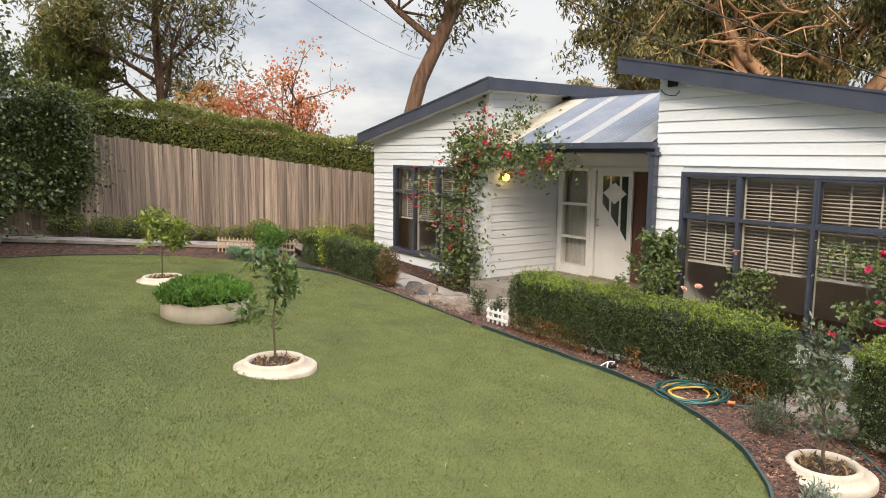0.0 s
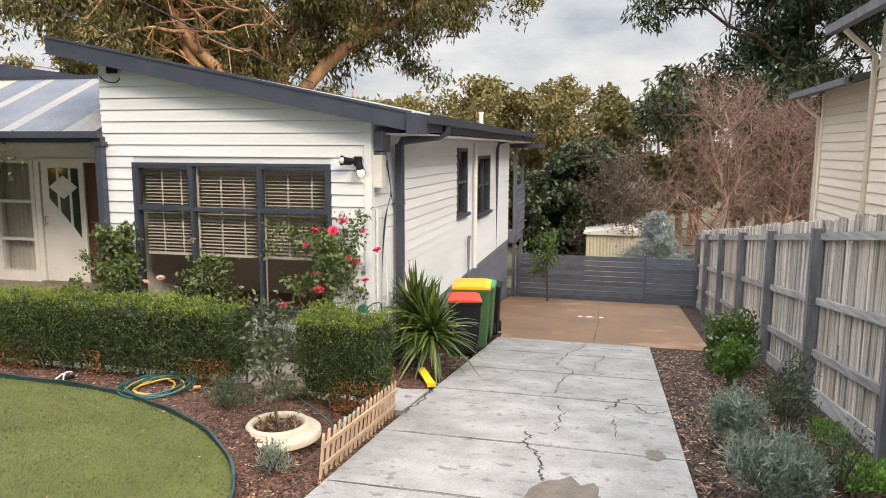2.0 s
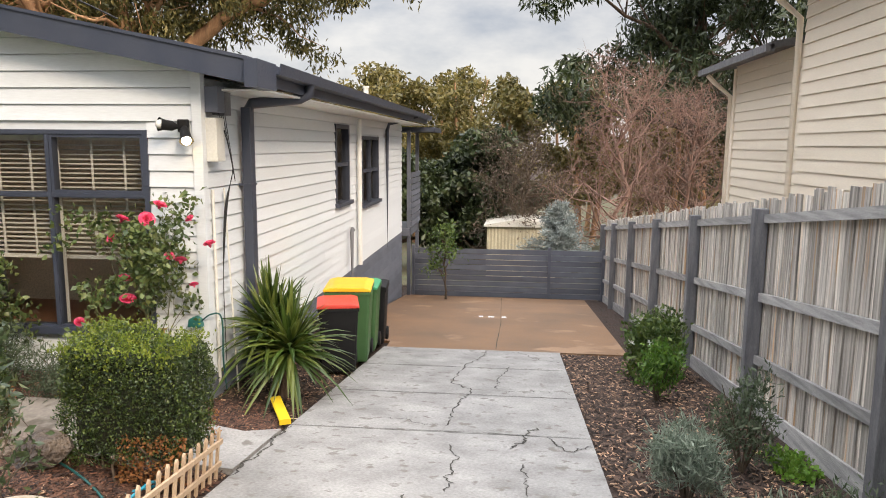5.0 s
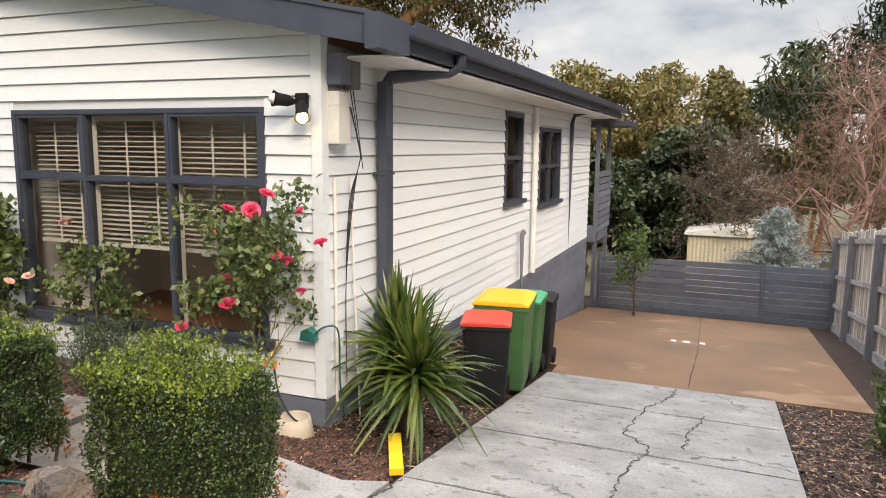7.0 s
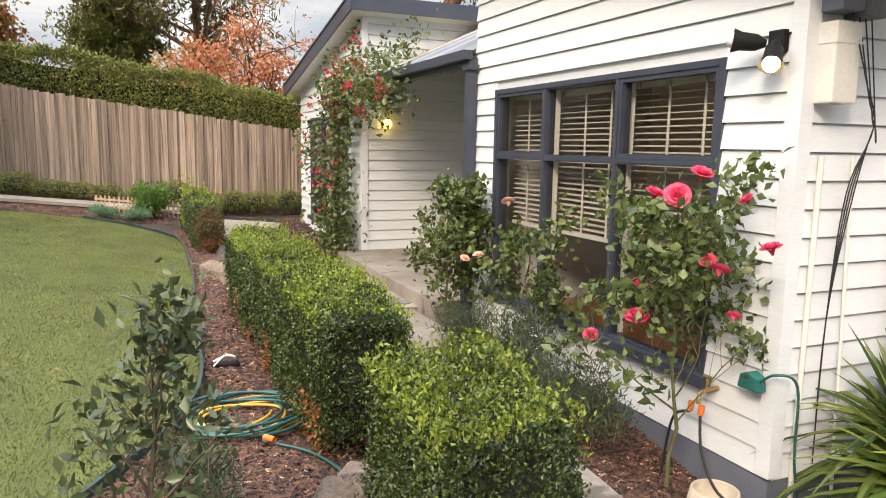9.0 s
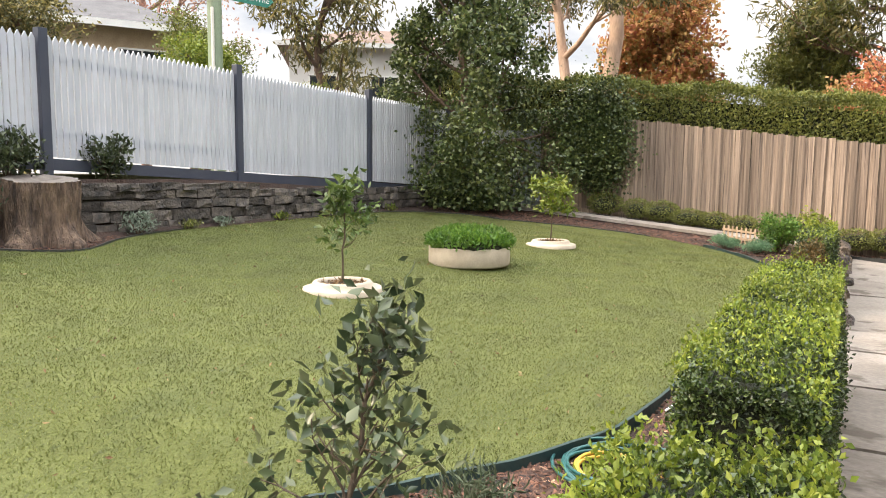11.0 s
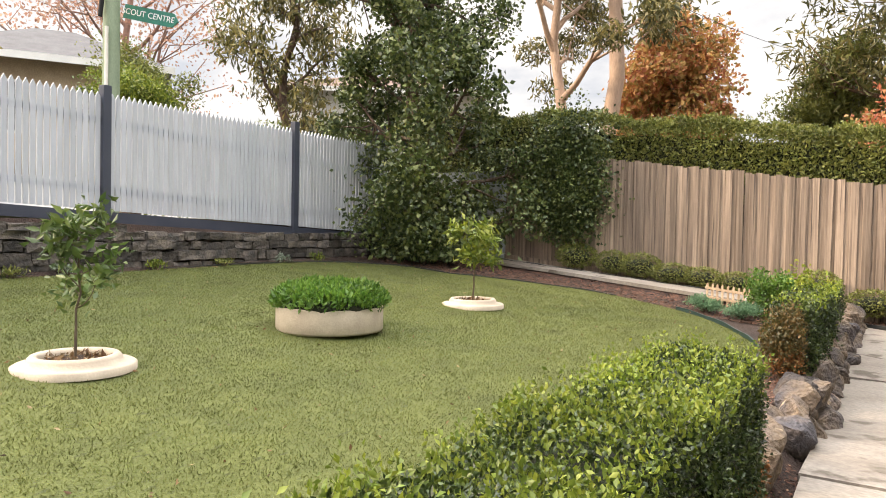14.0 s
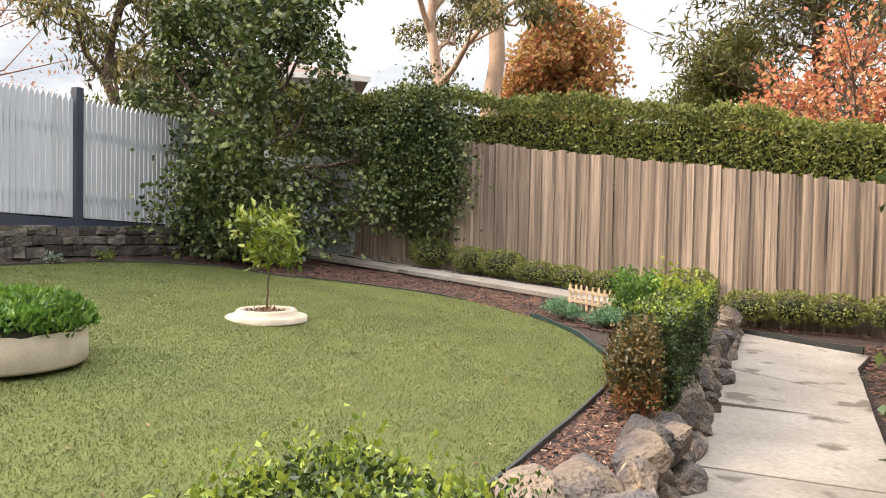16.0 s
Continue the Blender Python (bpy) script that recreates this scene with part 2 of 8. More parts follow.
BINRED = material("red_lid_plastic", (0.62, 0.06, 0.04), (0.52, 0.05, 0.035), 0.4, 3, 60, 0.1, grain=0.25)
LIDGREEN = material("bright_green_lid", (0.05, 0.36, 0.16), (0.04, 0.30, 0.13), 0.4, 3, 60, 0.1, grain=0.25)
YELLOW = material("yellow_paint", (0.80, 0.56, 0.02), (0.70, 0.47, 0.02), 0.5, 5, 50, 0.15, grain=0.25)
HOSEGREEN = material("teal_hose", (0.02, 0.10, 0.095), (0.016, 0.075, 0.075), 0.4, 6, 60, 0.05, grain=0.35)
HOSEYELLOW = material("yellow_hose", (0.58, 0.36, 0.05), (0.48, 0.29, 0.04), 0.45, 6, 60, 0.05, grain=0.35)
TEAL = material("teal_holder_plastic", (0.02, 0.14, 0.12), (0.016, 0.11, 0.1), 0.4, 6, 60, 0.05, grain=0.35)
ORANGE = material("orange_plastic", (0.75, 0.20, 0.04), (0.65, 0.17, 0.035), 0.4, 6, 60, 0.05)
BRASS = material("brass", (0.55, 0.38, 0.16), (0.45, 0.30, 0.12), 0.35, 6, 60, 0.1, metal=0.9)
CONDUIT = material("cream_conduit", (0.72, 0.70, 0.64), (0.64, 0.62, 0.56), 0.45, 6, 60, 0.05, grain=0.35)
BOXGREY = material("cream_meter_box", (0.66, 0.65, 0.60), (0.58, 0.57, 0.53), 0.5, 4, 50, 0.05, grain=0.35)
BEIGE = material("beige_weatherboard_paint", (0.86, 0.765, 0.63), (0.81, 0.715, 0.585), 0.5, 1.2, 40, 0.1, (0.4, 0.4, 3), vary=0.04, grain=0.25)
ROOFTILE = material("grey_tiled_roof", (0.125, 0.125, 0.13), (0.09, 0.088, 0.092), 0.85, 3, 20, 0.5)
TANROOF = material("tan_tiled_roof", (0.20, 0.135, 0.10), (0.15, 0.10, 0.078), 0.85, 3, 20, 0.5)
TANBRICK = material("tan_brick", (0.52, 0.41, 0.28), (0.44, 0.34, 0.23), 0.85, 5, 30, 0.4)
PALEWALL = material("pale_render", (0.70, 0.69, 0.66), (0.62, 0.61, 0.58), 0.7, 2, 40, 0.1, grain=0.25)
SHEDSTEEL = material("cream_shed_steel", (0.52, 0.47, 0.34), (0.45, 0.40, 0.29), 0.5, 3, 40, 0.1)
SHEDROOF = material("pale_shed_roof", (0.66, 0.64, 0.58), (0.58, 0.56, 0.5), 0.45, 3, 40, 0.1)
POLE = material("green_pole_paint", (0.27, 0.34, 0.23), (0.21, 0.27, 0.18), 0.6, 2, 40, 0.2, (4, 4, 0.6))
SIGNGREEN = material("sign_green", (0.015, 0.18, 0.13), (0.012, 0.15, 0.11), 0.4, 6, 60, 0.02)
SIGNWHITE = material("sign_white", (0.72, 0.73, 0.74), (0.66, 0.67, 0.68), 0.4, 6, 60, 0.02)
CABLE = material("black_cable", (0.015, 0.015, 0.016), (0.022, 0.022, 0.024), 0.5, 8, 60, 0.02)
STUMPBARK = material("dark_split_bark", (0.24, 0.165, 0.115), (0.050, 0.034, 0.026), 0.95, 4, 18, 1.0, (4, 4, 0.8), depth=0.05)
STUMPWOOD = material("bleached_cut_wood", (0.27, 0.24, 0.21), (0.13, 0.11, 0.095), 0.9, 5, 40, 0.4)
ASPHALT = material("asphalt", (0.055, 0.055, 0.056), (0.042, 0.042, 0.043), 0.9, 1, 80, 0.5)
GRASSFAR = material("rough_grass_ground", (0.075, 0.085, 0.035), (0.095, 0.075, 0.045), 0.95, 0.6, 12, 0.6, depth=0.05)
LITTER = leaf_material("fallen_leaves", [(0.09, 0.045, 0.02), (0.20, 0.11, 0.05), (0.36, 0.27, 0.15), (0.05, 0.035, 0.02)], 0.8, 0.1)

BOX = leaf_material("box_hedge_leaf", [(0.015, 0.029, 0.009), (0.029, 0.052, 0.013), (0.058, 0.089, 0.021), (0.115, 0.152, 0.034)], 0.36, 0.2, 4.0)
BOXTIP = leaf_material("box_hedge_tip", [(0.105, 0.160, 0.022), (0.180, 0.240, 0.030), (0.30, 0.34, 0.046)], 0.45, 0.35)
BOXBROWN = leaf_material("browning_box_leaf", [(0.05, 0.055, 0.018), (0.11, 0.085, 0.028), (0.18, 0.105, 0.03)], 0.5, 0.25)
BOXDRY = leaf_material("dry_box_leaf", [(0.20, 0.070, 0.020), (0.30, 0.125, 0.035), (0.14, 0.075, 0.026)], 0.7, 0.2)
BRIGHT = leaf_material("bright_leaf", [(0.05, 0.12, 0.016), (0.085, 0.18, 0.024), (0.15, 0.25, 0.035)], 0.45, 0.35)
CITRUS = leaf_material("citrus_leaf", [(0.045, 0.085, 0.020), (0.085, 0.14, 0.032), (0.15, 0.20, 0.045)], 0.42, 0.3)
YELLOWGREEN = leaf_material("yellow_green_leaf", [(0.070, 0.115, 0.014), (0.155, 0.205, 0.024), (0.265, 0.295, 0.034)], 0.5, 0.3)
CAMELLIA = leaf_material("camellia_leaf", [(0.028, 0.048, 0.022), (0.060, 0.088, 0.038), (0.125, 0.145, 0.065)], 0.3, 0.18)
IVY = leaf_material("ivy_leaf", [(0.022, 0.038, 0.011), (0.050, 0.078, 0.020), (0.096, 0.128, 0.034), (0.185, 0.210, 0.065)], 0.5, 0.2)
ROSELEAF = leaf_material("rose_leaf", [(0.046, 0.078, 0.026), (0.098, 0.138, 0.040), (0.19, 0.215, 0.070)], 0.42, 0.3)
ROSEPINK = leaf_material("rose_petal", [(0.70, 0.045, 0.13), (0.80, 0.10, 0.22), (0.86, 0.24, 0.34)], 0.5, 0.35)
ROSEPALE = leaf_material("pale_rose_petal", [(0.78, 0.42, 0.33), (0.85, 0.60, 0.48), (0.86, 0.72, 0.62)], 0.5, 0.35)
BRACT = leaf_material("red_bract", [(0.36, 0.018, 0.03), (0.52, 0.03, 0.05), (0.62, 0.07, 0.09)], 0.5, 0.35)
LAVENDER = leaf_material("grey_green_leaf", [(0.13, 0.175, 0.125), (0.20, 0.25, 0.19), (0.28, 0.32, 0.25)], 0.6, 0.25)
GREYSHRUB = leaf_material("soft_green_shrub", [(0.045, 0.07, 0.035), (0.075, 0.105, 0.055), (0.11, 0.13, 0.08)], 0.6, 0.25)
YUCCA = leaf_material("yucca_blade", [(0.032, 0.062, 0.013), (0.075, 0.120, 0.022), (0.21, 0.24, 0.055)], 0.32, 0.25)
GUMLEAF = leaf_material("gum_leaf", [(0.052, 0.058, 0.020), (0.130, 0.122, 0.038), (0.32, 0.26, 0.085)], 0.5, 0.3)
GUMGOLD = leaf_material("golden_gum_leaf", [(0.095, 0.090, 0.028), (0.175, 0.150, 0.045), (0.28, 0.22, 0.070)], 0.5, 0.3)
DARKLEAF = leaf_material("dark_evergreen_leaf", [(0.018, 0.030, 0.012), (0.040, 0.058, 0.021), (0.078, 0.098, 0.038)], 0.45, 0.2)
HEDGELEAF = leaf_material("tall_hedge_leaf", [(0.088, 0.110, 0.024), (0.165, 0.185, 0.042), (0.28, 0.28, 0.068)], 0.5, 0.25)
AUTUMN = leaf_material("autumn_leaf", [(0.30, 0.10, 0.06), (0.48, 0.22, 0.085), (0.52, 0.34, 0.115), (0.20, 0.17, 0.05)], 0.6, 0.4, 0.35, 0.35)
PALEAUTUMN = leaf_material("pale_pink_autumn_leaf", [(0.34, 0.17, 0.12), (0.44, 0.25, 0.17), (0.50, 0.33, 0.22)], 0.6, 0.4)
AUTUMNRED = leaf_material("autumn_red_leaf", [(0.42, 0.11, 0.065), (0.54, 0.20, 0.09), (0.56, 0.32, 0.14)], 0.6, 0.35)
SILVER = leaf_material("silver_needle", [(0.19, 0.23, 0.22), (0.27, 0.31, 0.30), (0.34, 0.37, 0.36)], 0.6, 0.2)
LIME = leaf_material("lime_leaf", [(0.09, 0.20, 0.02), (0.14, 0.28, 0.03), (0.20, 0.34, 0.05)], 0.5, 0.35)
LIMETIP = leaf_material("lime_yellow_leaf", [(0.16, 0.24, 0.02), (0.30, 0.36, 0.035), (0.42, 0.45, 0.06)], 0.5, 0.35)
SEAGREEN = leaf_material("sea_green_leaf", [(0.065, 0.15, 0.075), (0.11, 0.215, 0.11), (0.17, 0.28, 0.15)], 0.6, 0.25, 6.0)
WHITEPETAL = leaf_material("white_petal", [(0.75, 0.75, 0.72), (0.82, 0.82, 0.80), (0.8, 0.78, 0.7)], 0.6, 0.3)
ORANGEPETAL = leaf_material("orange_petal", [(0.60, 0.12, 0.05), (0.66, 0.20, 0.10), (0.6, 0.09, 0.06)], 0.6, 0.3)
GREYBROWN = leaf_material("grey_brown_twigs", [(0.085, 0.065, 0.05), (0.13, 0.10, 0.08), (0.17, 0.13, 0.105)], 0.8, 0.1)


# ---- building helpers ----
rng = np.random.default_rng(7)


def mesh_from(name, verts, faces, mat, smooth=False):
    me = bpy.data.meshes.new(name)
    me.from_pydata([tuple(v) for v in verts], [], faces)
    me.materials.append(mat)
    if smooth:
        me.polygons.foreach_set("use_smooth", [True] * len(me.polygons))
    me.update()
    return me


def mesh_fast(name, verts, polys, mat):
    """verts (n, 3), polys (m, k): all polygons with k corners."""
    me = bpy.data.meshes.new(name)
    n, (m, k) = len(verts), polys.shape
    me.vertices.add(n)
    me.vertices.foreach_set("co", np.asarray(verts, np.float32).ravel())
    me.loops.add(m * k)
    me.loops.foreach_set("vertex_index", polys.astype(np.int32).ravel())
    me.polygons.add(m)
    me.polygons.foreach_set("loop_start", np.arange(0, m * k, k, dtype=np.int32))
    me.materials.append(mat)
    me.update(calc_edges=True)
    me.validate()
    return me


def part_mesh(name, me, parent=None, label="", kind=""):
    ob = new(name, me)
    ob.parent = parent
    return tagged(ob, label, kind=kind)


def part(name, bm, mat, parent=None, label="", bevel=0.0, smooth=False):
    """Links a bmesh as one mesh object under a thing or a part."""
    if bevel:
        bmesh.ops.bevel(bm, geom=bm.edges[:], offset=bevel, segments=2, affect="EDGES", profile=0.6)
    bmesh.ops.recalc_face_normals(bm, faces=bm.faces[:])
    me = bpy.data.meshes.new(name)
    bm.to_mesh(me)
    bm.free()
    me.materials.append(mat)
    if smooth:
        me.polygons.foreach_set("use_smooth", [True] * len(me.polygons))
    return part_mesh(name, me, parent, label)


def thing(name, label, category, m=None, group="", kind=""):
    ob = new(name)
    ob.empty_display_size = 0.1
    if m is not None:
        ob.matrix_world = m
    return tagged(ob, label, category, group, kind)


def boxes(*specs):
    """A bmesh of boxes (x0, y0, z0, x1, y1, z1)."""
    bm = bmesh.new()
    for x0, y0, z0, x1, y1, z1 in specs:
        v = [bm.verts.new(p) for p in ((x0, y0, z0), (x1, y0, z0), (x1, y1, z0), (x0, y1, z0), (x0, y0, z1), (x1, y0, z1), (x1, y1, z1), (x0, y1, z1))]
        for f in ((3, 2, 1, 0), (4, 5, 6, 7), (0, 1, 5, 4), (1, 2, 6, 5), (2, 3, 7, 6), (3, 0, 4, 7)):
            bm.faces.new([v[k] for k in f])
    return bm


def prism(outline, axis, a, b):
    """An outline in a plane, drawn out along an axis from a to b. Axis x takes (y, z), y takes (x, z), z takes (x, y)."""
    bm = bmesh.new()

    def at(p, q):
        return {"x": (q, p[0], p[1]), "y": (p[0], q, p[1]), "z": (p[0], p[1], q)}[axis]
    lo, hi = [bm.verts.new(at(p, a)) for p in outline], [bm.verts.new(at(p, b)) for p in outline]
    bm.faces.new(lo[::-1])
    bm.faces.new(hi)
    for k in range(len(outline)):
        bm.faces.new((lo[k - 1], lo[k], hi[k], hi[k - 1]))
    return bm


def lathe(profile, sides=40):
    """A closed or open profile of (radius, z), turned round z."""
    bm = bmesh.new()
    rings = [[bm.verts.new((r * math.cos(2 * math.pi * k / sides), r * math.sin(2 * math.pi * k / sides), z)) for k in range(sides)] for r, z in profile]
    for a, b in zip(rings, rings[1:]):
        for k in range(sides):
            bm.faces.new((a[k - 1], a[k], b[k], b[k - 1]))
    return bm


class Tubes:
    """Tapered tubes joined into one mesh."""

    def __init__(self, sides=6):
        self.v, self.f, self.n, self.sides = [], [], 0, sides

    def add(self, pts, radii, sides=None):
        s = sides or self.sides
        pts = np.asarray(pts, float)
        radii = np.broadcast_to(np.asarray(radii, float), (len(pts),))
        d = np.gradient(pts, axis=0)
        d /= np.linalg.norm(d, axis=1, keepdims=True) + 1e-9
        ref = np.array([0.0, 0, 1]) if abs(d[:, 2]).mean() < 0.8 else np.array([1.0, 0, 0])
        u = np.cross(d, ref)
        u /= np.linalg.norm(u, axis=1, keepdims=True) + 1e-9
        w = np.cross(d, u)
        a = np.arange(s) * 2 * np.pi / s
        ring = pts[:, None] + radii[:, None, None] * (np.cos(a)[None, :, None] * u[:, None] + np.sin(a)[None, :, None] * w[:, None])
        k = len(pts)
        base = self.n
        self.v.append(ring.reshape(-1, 3))
        i, j = np.meshgrid(np.arange(k - 1), np.arange(s), indexing="ij")
        q = np.stack([base + i * s + j, base + i * s + (j + 1) % s, base + (i + 1) * s + (j + 1) % s, base + (i + 1) * s + j], -1).reshape(-1, 4)
        self.f.append(q)
        self.n += k * s

    def mesh(self, name, mat):
        me = mesh_fast(name, np.concatenate(self.v), np.concatenate(self.f), mat)
        me.polygons.foreach_set("use_smooth", [True] * len(me.polygons))
        return me


def unit(v):
    return v / (np.linalg.norm(v, axis=-1, keepdims=True) + 1e-9)


def leaves(name, pts, size, width, mat, parent=None, lean=None, spread=1.0, label="", kind=""):
    """Small folded leaves at the points; lean: the way they point on the whole; spread: how far they stray from it."""
    n = len(pts)
    d = rng.normal(size=(n, 3)) * spread
    if lean is not None:
        d = d + np.asarray(lean, float)
    d = unit(d)
    s = unit(np.cross(d, rng.normal(size=(n, 3))))
    up = np.cross(s, d)
    ln = size * rng.uniform(0.6, 1.25, (n, 1))
    wd = ln * width / 2
    a = pts
    verts = np.stack([a, a + d * ln * 0.5 + s * wd + up * wd * 0.35, a + d * ln - up * ln * 0.08, a + d * ln * 0.5 - s * wd + up * wd * 0.35], 1).reshape(-1, 3)
    q = np.arange(n)[:, None] * 4
    tris = np.concatenate([q + [0, 1, 2], q + [0, 2, 3]], 0)
    return part_mesh(name, mesh_fast(name, verts, tris, mat), parent, label, kind)


def blob(n, centre, radius, hollow=0.55):
    """Points in a shell of a squashed ball."""
    d = unit(rng.normal(size=(n, 3)))
    return np.asarray(centre) + d * np.asarray(radius) * rng.uniform(hollow, 1.0, (n, 1)) ** 0.7


def smooth_step(a, b, x):
    u = min(1.0, max(0.0, (x - a) / (b - a)))
    return u * u * (3 - 2 * u)


# ---- ground ----
def ground_z(x, y):
    """Height of the ground: lawn, driveway, sunken path, street."""
    lawn = 0.185 - 0.09 * x + 0.016 * max(0, y - 7) + 0.02 * max(0, y - 13)
    drive = 0.05 - 0.113 * x if x < 11.8 else -1.283 - 0.128 * (x - 11.8)
    if x > 21.5:
        drive = -2.525 - 0.10 * (min(x, 60) - 21.5)
    u = smooth_step(6.15, 6.5, x)
    low = 0.64 - 0.066 * min(5.0, max(0, y - 10.4)) + 0.22 * smooth_step(7.5, 8.2, x) * (1 - smooth_step(2.9, 4.6, y))
    front = lawn * (1 - u) - low * u
    if x > 12:
        front = min(-0.64, drive)
    w = smooth_step(1.75, 2.9, y) if 2 < x < 21 else smooth_step(1.6, 2.6, y)
    z = drive * (1 - w) + front * w
    if x > 21.5:
        z = drive
    if x < -1.55 and y > 5.7:
        z = 1.02 if x < -2.2 else 0.985 - 0.045 * (min(y, 15.5) - 8.67)
    elif x < -1.3 and y > 2.2:
        z = z + (1.02 - z) * smooth_step(1.4, 1.8, -x)
    if y > 15.9:
        z = max(z, lawn + 0.2) if x < 21 else z
    return min(z, 1.02)


def sheet(name, outline, lift, mat, step=0.25, parent=None, thick=0.0):
    """A sheet over the ground inside an outline of (x, y)."""
    bm = bmesh.new()
    vs = [bm.verts.new((x, y, 0)) for x, y in outline]
    bm.faces.new(vs)
    xs, ys = [p[0] for p in outline], [p[1] for p in outline]
    for axis, lo, hi in ((0, min(xs), max(xs)), (1, min(ys), max(ys))):
        c = lo + step
        while c < hi:
            co = (c, 0, 0) if axis == 0 else (0, c, 0)
            no = (1, 0, 0) if axis == 0 else (0, 1, 0)
            bmesh.ops.bisect_plane(bm, geom=bm.verts[:] + bm.edges[:] + bm.faces[:], plane_co=co, plane_no=no)
            c += step
    for v in bm.verts:
        v.co.z = ground_z(v.co.x, v.co.y) + lift
    bmesh.ops.recalc_face_normals(bm, faces=bm.faces[:])
    if bm.faces[:][0].normal.z < 0:
        bmesh.ops.reverse_faces(bm, faces=bm.faces[:])
    if thick:
        res = bmesh.ops.extrude_face_region(bm, geom=bm.faces[:])
        for v in res["geom"]:
            if isinstance(v, bmesh.types.BMVert):
                v.co.z += thick
    me = bpy.data.meshes.new(name)
    bm.to_mesh(me)
    bm.free()
    me.materials.append(mat)
    me.polygons.foreach_set("use_smooth", [not thick] * len(me.polygons))
    return part_mesh(name, me, parent)


def curve_through(points, n=8, closed=False):
    """A smooth line through the points (Catmull-Rom)."""
    p = [np.array(q, float) for q in points]
    m = len(p)
    out = []
    for k in range(m if closed else m - 1):
        if closed:
            a, b, c, d = p[k - 1], p[k], p[(k + 1) % m], p[(k + 2) % m]
        else:
            a, b, c, d = p[max(0, k - 1)], p[k], p[k + 1], p[min(m - 1, k + 2)]
        for j in range(n):
            t = j / n
            out.append(0.5 * (2 * b + (c - a) * t + (2 * a - 5 * b + 4 * c - d) * t * t + (3 * b - a - 3 * c + d) * t ** 3))
    if not closed:
        out.append(p[-1])
    return out


def build_ground():
    near_x = list(np.arange(-6, 24.01, 0.25)) + list(np.arange(26, 80, 3)) + [120, 200, 400, 900]
    near_x = [-900, -300, -100, -40, -20, -12, -8, -1.56, -1.54] + near_x
    near_y = [-900, -300, -100, -40, -20, -10] + list(np.arange(-6, 20.01, 0.25)) + [15.88, 15.92] + [24, 30, 40, 100, 300, 900]
    near_x, near_y = sorted(near_x), sorted(near_y)
    v = np.array([(x, y, ground_z(x, y) - 0.02) for x in near_x for y in near_y])
    nx, ny = len(near_x), len(near_y)
    i, j = np.meshgrid(np.arange(nx - 1), np.arange(ny - 1), indexing="ij")
    q = np.stack([i * ny + j, (i + 1) * ny + j, (i + 1) * ny + j + 1, i * ny + j + 1], -1).reshape(-1, 4)
    ob = part_mesh("ground", mesh_fast("ground", v, q, SOIL))
    tagged(ob, "dark brown mulch-covered garden soil", "ground", kind="structure")
    road = part("road", boxes((-60, -60, 1.0, -8, 60, 1.03)), ASPHALT)
    tagged(road, "dark asphalt street beyond the fence", "road", kind="structure")
    verge = part("verge", boxes((-7.9, 2.4, 1.0, -1.95, 60, 1.06)), GRASSFAR)
    tagged(verge, "rough grass verge between fence and street", "verge", kind="structure")
    slope = sheet("bush_floor", [(23, -60), (120, -60), (120, 70), (23, 70)], 0.03, GRASSFAR, 6)
    tagged(slope, "leaf-strewn grassy slope under the bush", "ground", kind="structure")


build_ground()

LAWN_EDGE = [(-1.25, 2.1), (-1.25, 3.7), (-1.0, 4.5), (-0.55, 5.2), (-1.1, 6.2), (-1.38, 7.5), (-1.38, 9.0), (-1.2, 11.9), (-0.3, 13.1),
             (0.7, 13.2), (1.5, 13.5), (2.9, 13.75), (4.0, 13.5), (4.85, 13.0), (5.5, 12.05), (5.78, 11.2), (5.80, 9.8), (5.76, 8.4), (5.68, 7.1),
             (5.6, 5.6), (5.5, 4.4), (5.15, 3.46), (4.65, 2.66), (4.25, 2.26), (3.6, 2.06), (1.5, 2.0)]
lawn_line = curve_through(LAWN_EDGE, 5, True)
lawn = tagged(sheet("lawn", lawn_line, 0.012, TURF, 0.5), "short green artificial turf lawn with scattered leaves", "lawn", kind="structure")


def strip(name, pts, height, thick, mat, drop=0.03):
    """An upright band along a line on the ground."""
    v, f = [], []
    pts = [np.array(p) for p in pts]
    for k, p in enumerate(pts):
        d = pts[min(k + 1, len(pts) - 1)] - pts[max(k - 1, 0)]
        d = d / (np.linalg.norm(d) + 1e-9)
        nrm = np.array([-d[1], d[0]]) * thick / 2
        z = ground_z(*p)
        h = height * (1 + 0.12 * math.sin(k * 1.7))
        for q, zz in ((p - nrm, z - drop), (p - nrm, z + h), (p + nrm, z + h), (p + nrm, z - drop)):
            v.append((q[0], q[1], zz))
    for k in range(len(pts) - 1):
        for j in range(4):
            f.append((4 * k + j, 4 * k + (j + 1) % 4, 4 * k + 4 + (j + 1) % 4, 4 * k + 4 + j))
    return part_mesh(name, mesh_from(name, v, f, mat))


edge_near = [p for p in lawn_line if p[0] > 3.4 and p[1] < 7.3]
tagged(strip("lawn_edging", edge_near, 0.055, 0.02, EDGING), "wavy dark green plastic lawn edging", "lawn edging", kind="structure")
edge_mid = [p for p in lawn_line if p[0] > 4.3 and 11.4 < p[1] < 13.5]
tagged(strip("lawn_edging", edge_mid, 0.06, 0.02, EDGING), "dark green plastic edging at the lawn corner", "lawn edging", kind="structure")
edge_mid = [p for p in lawn_line if p[0] > 3.4 and 7.2 < p[1] < 11.6]
tagged(strip("lawn_edging", edge_mid, 0.04, 0.02, BLACKEDGE), "dark plastic lawn edging beside mulch", "lawn edging", kind="structure")
edge_far = [p for p in lawn_line if p[0] < 3.45 and p[1] > 2.6]
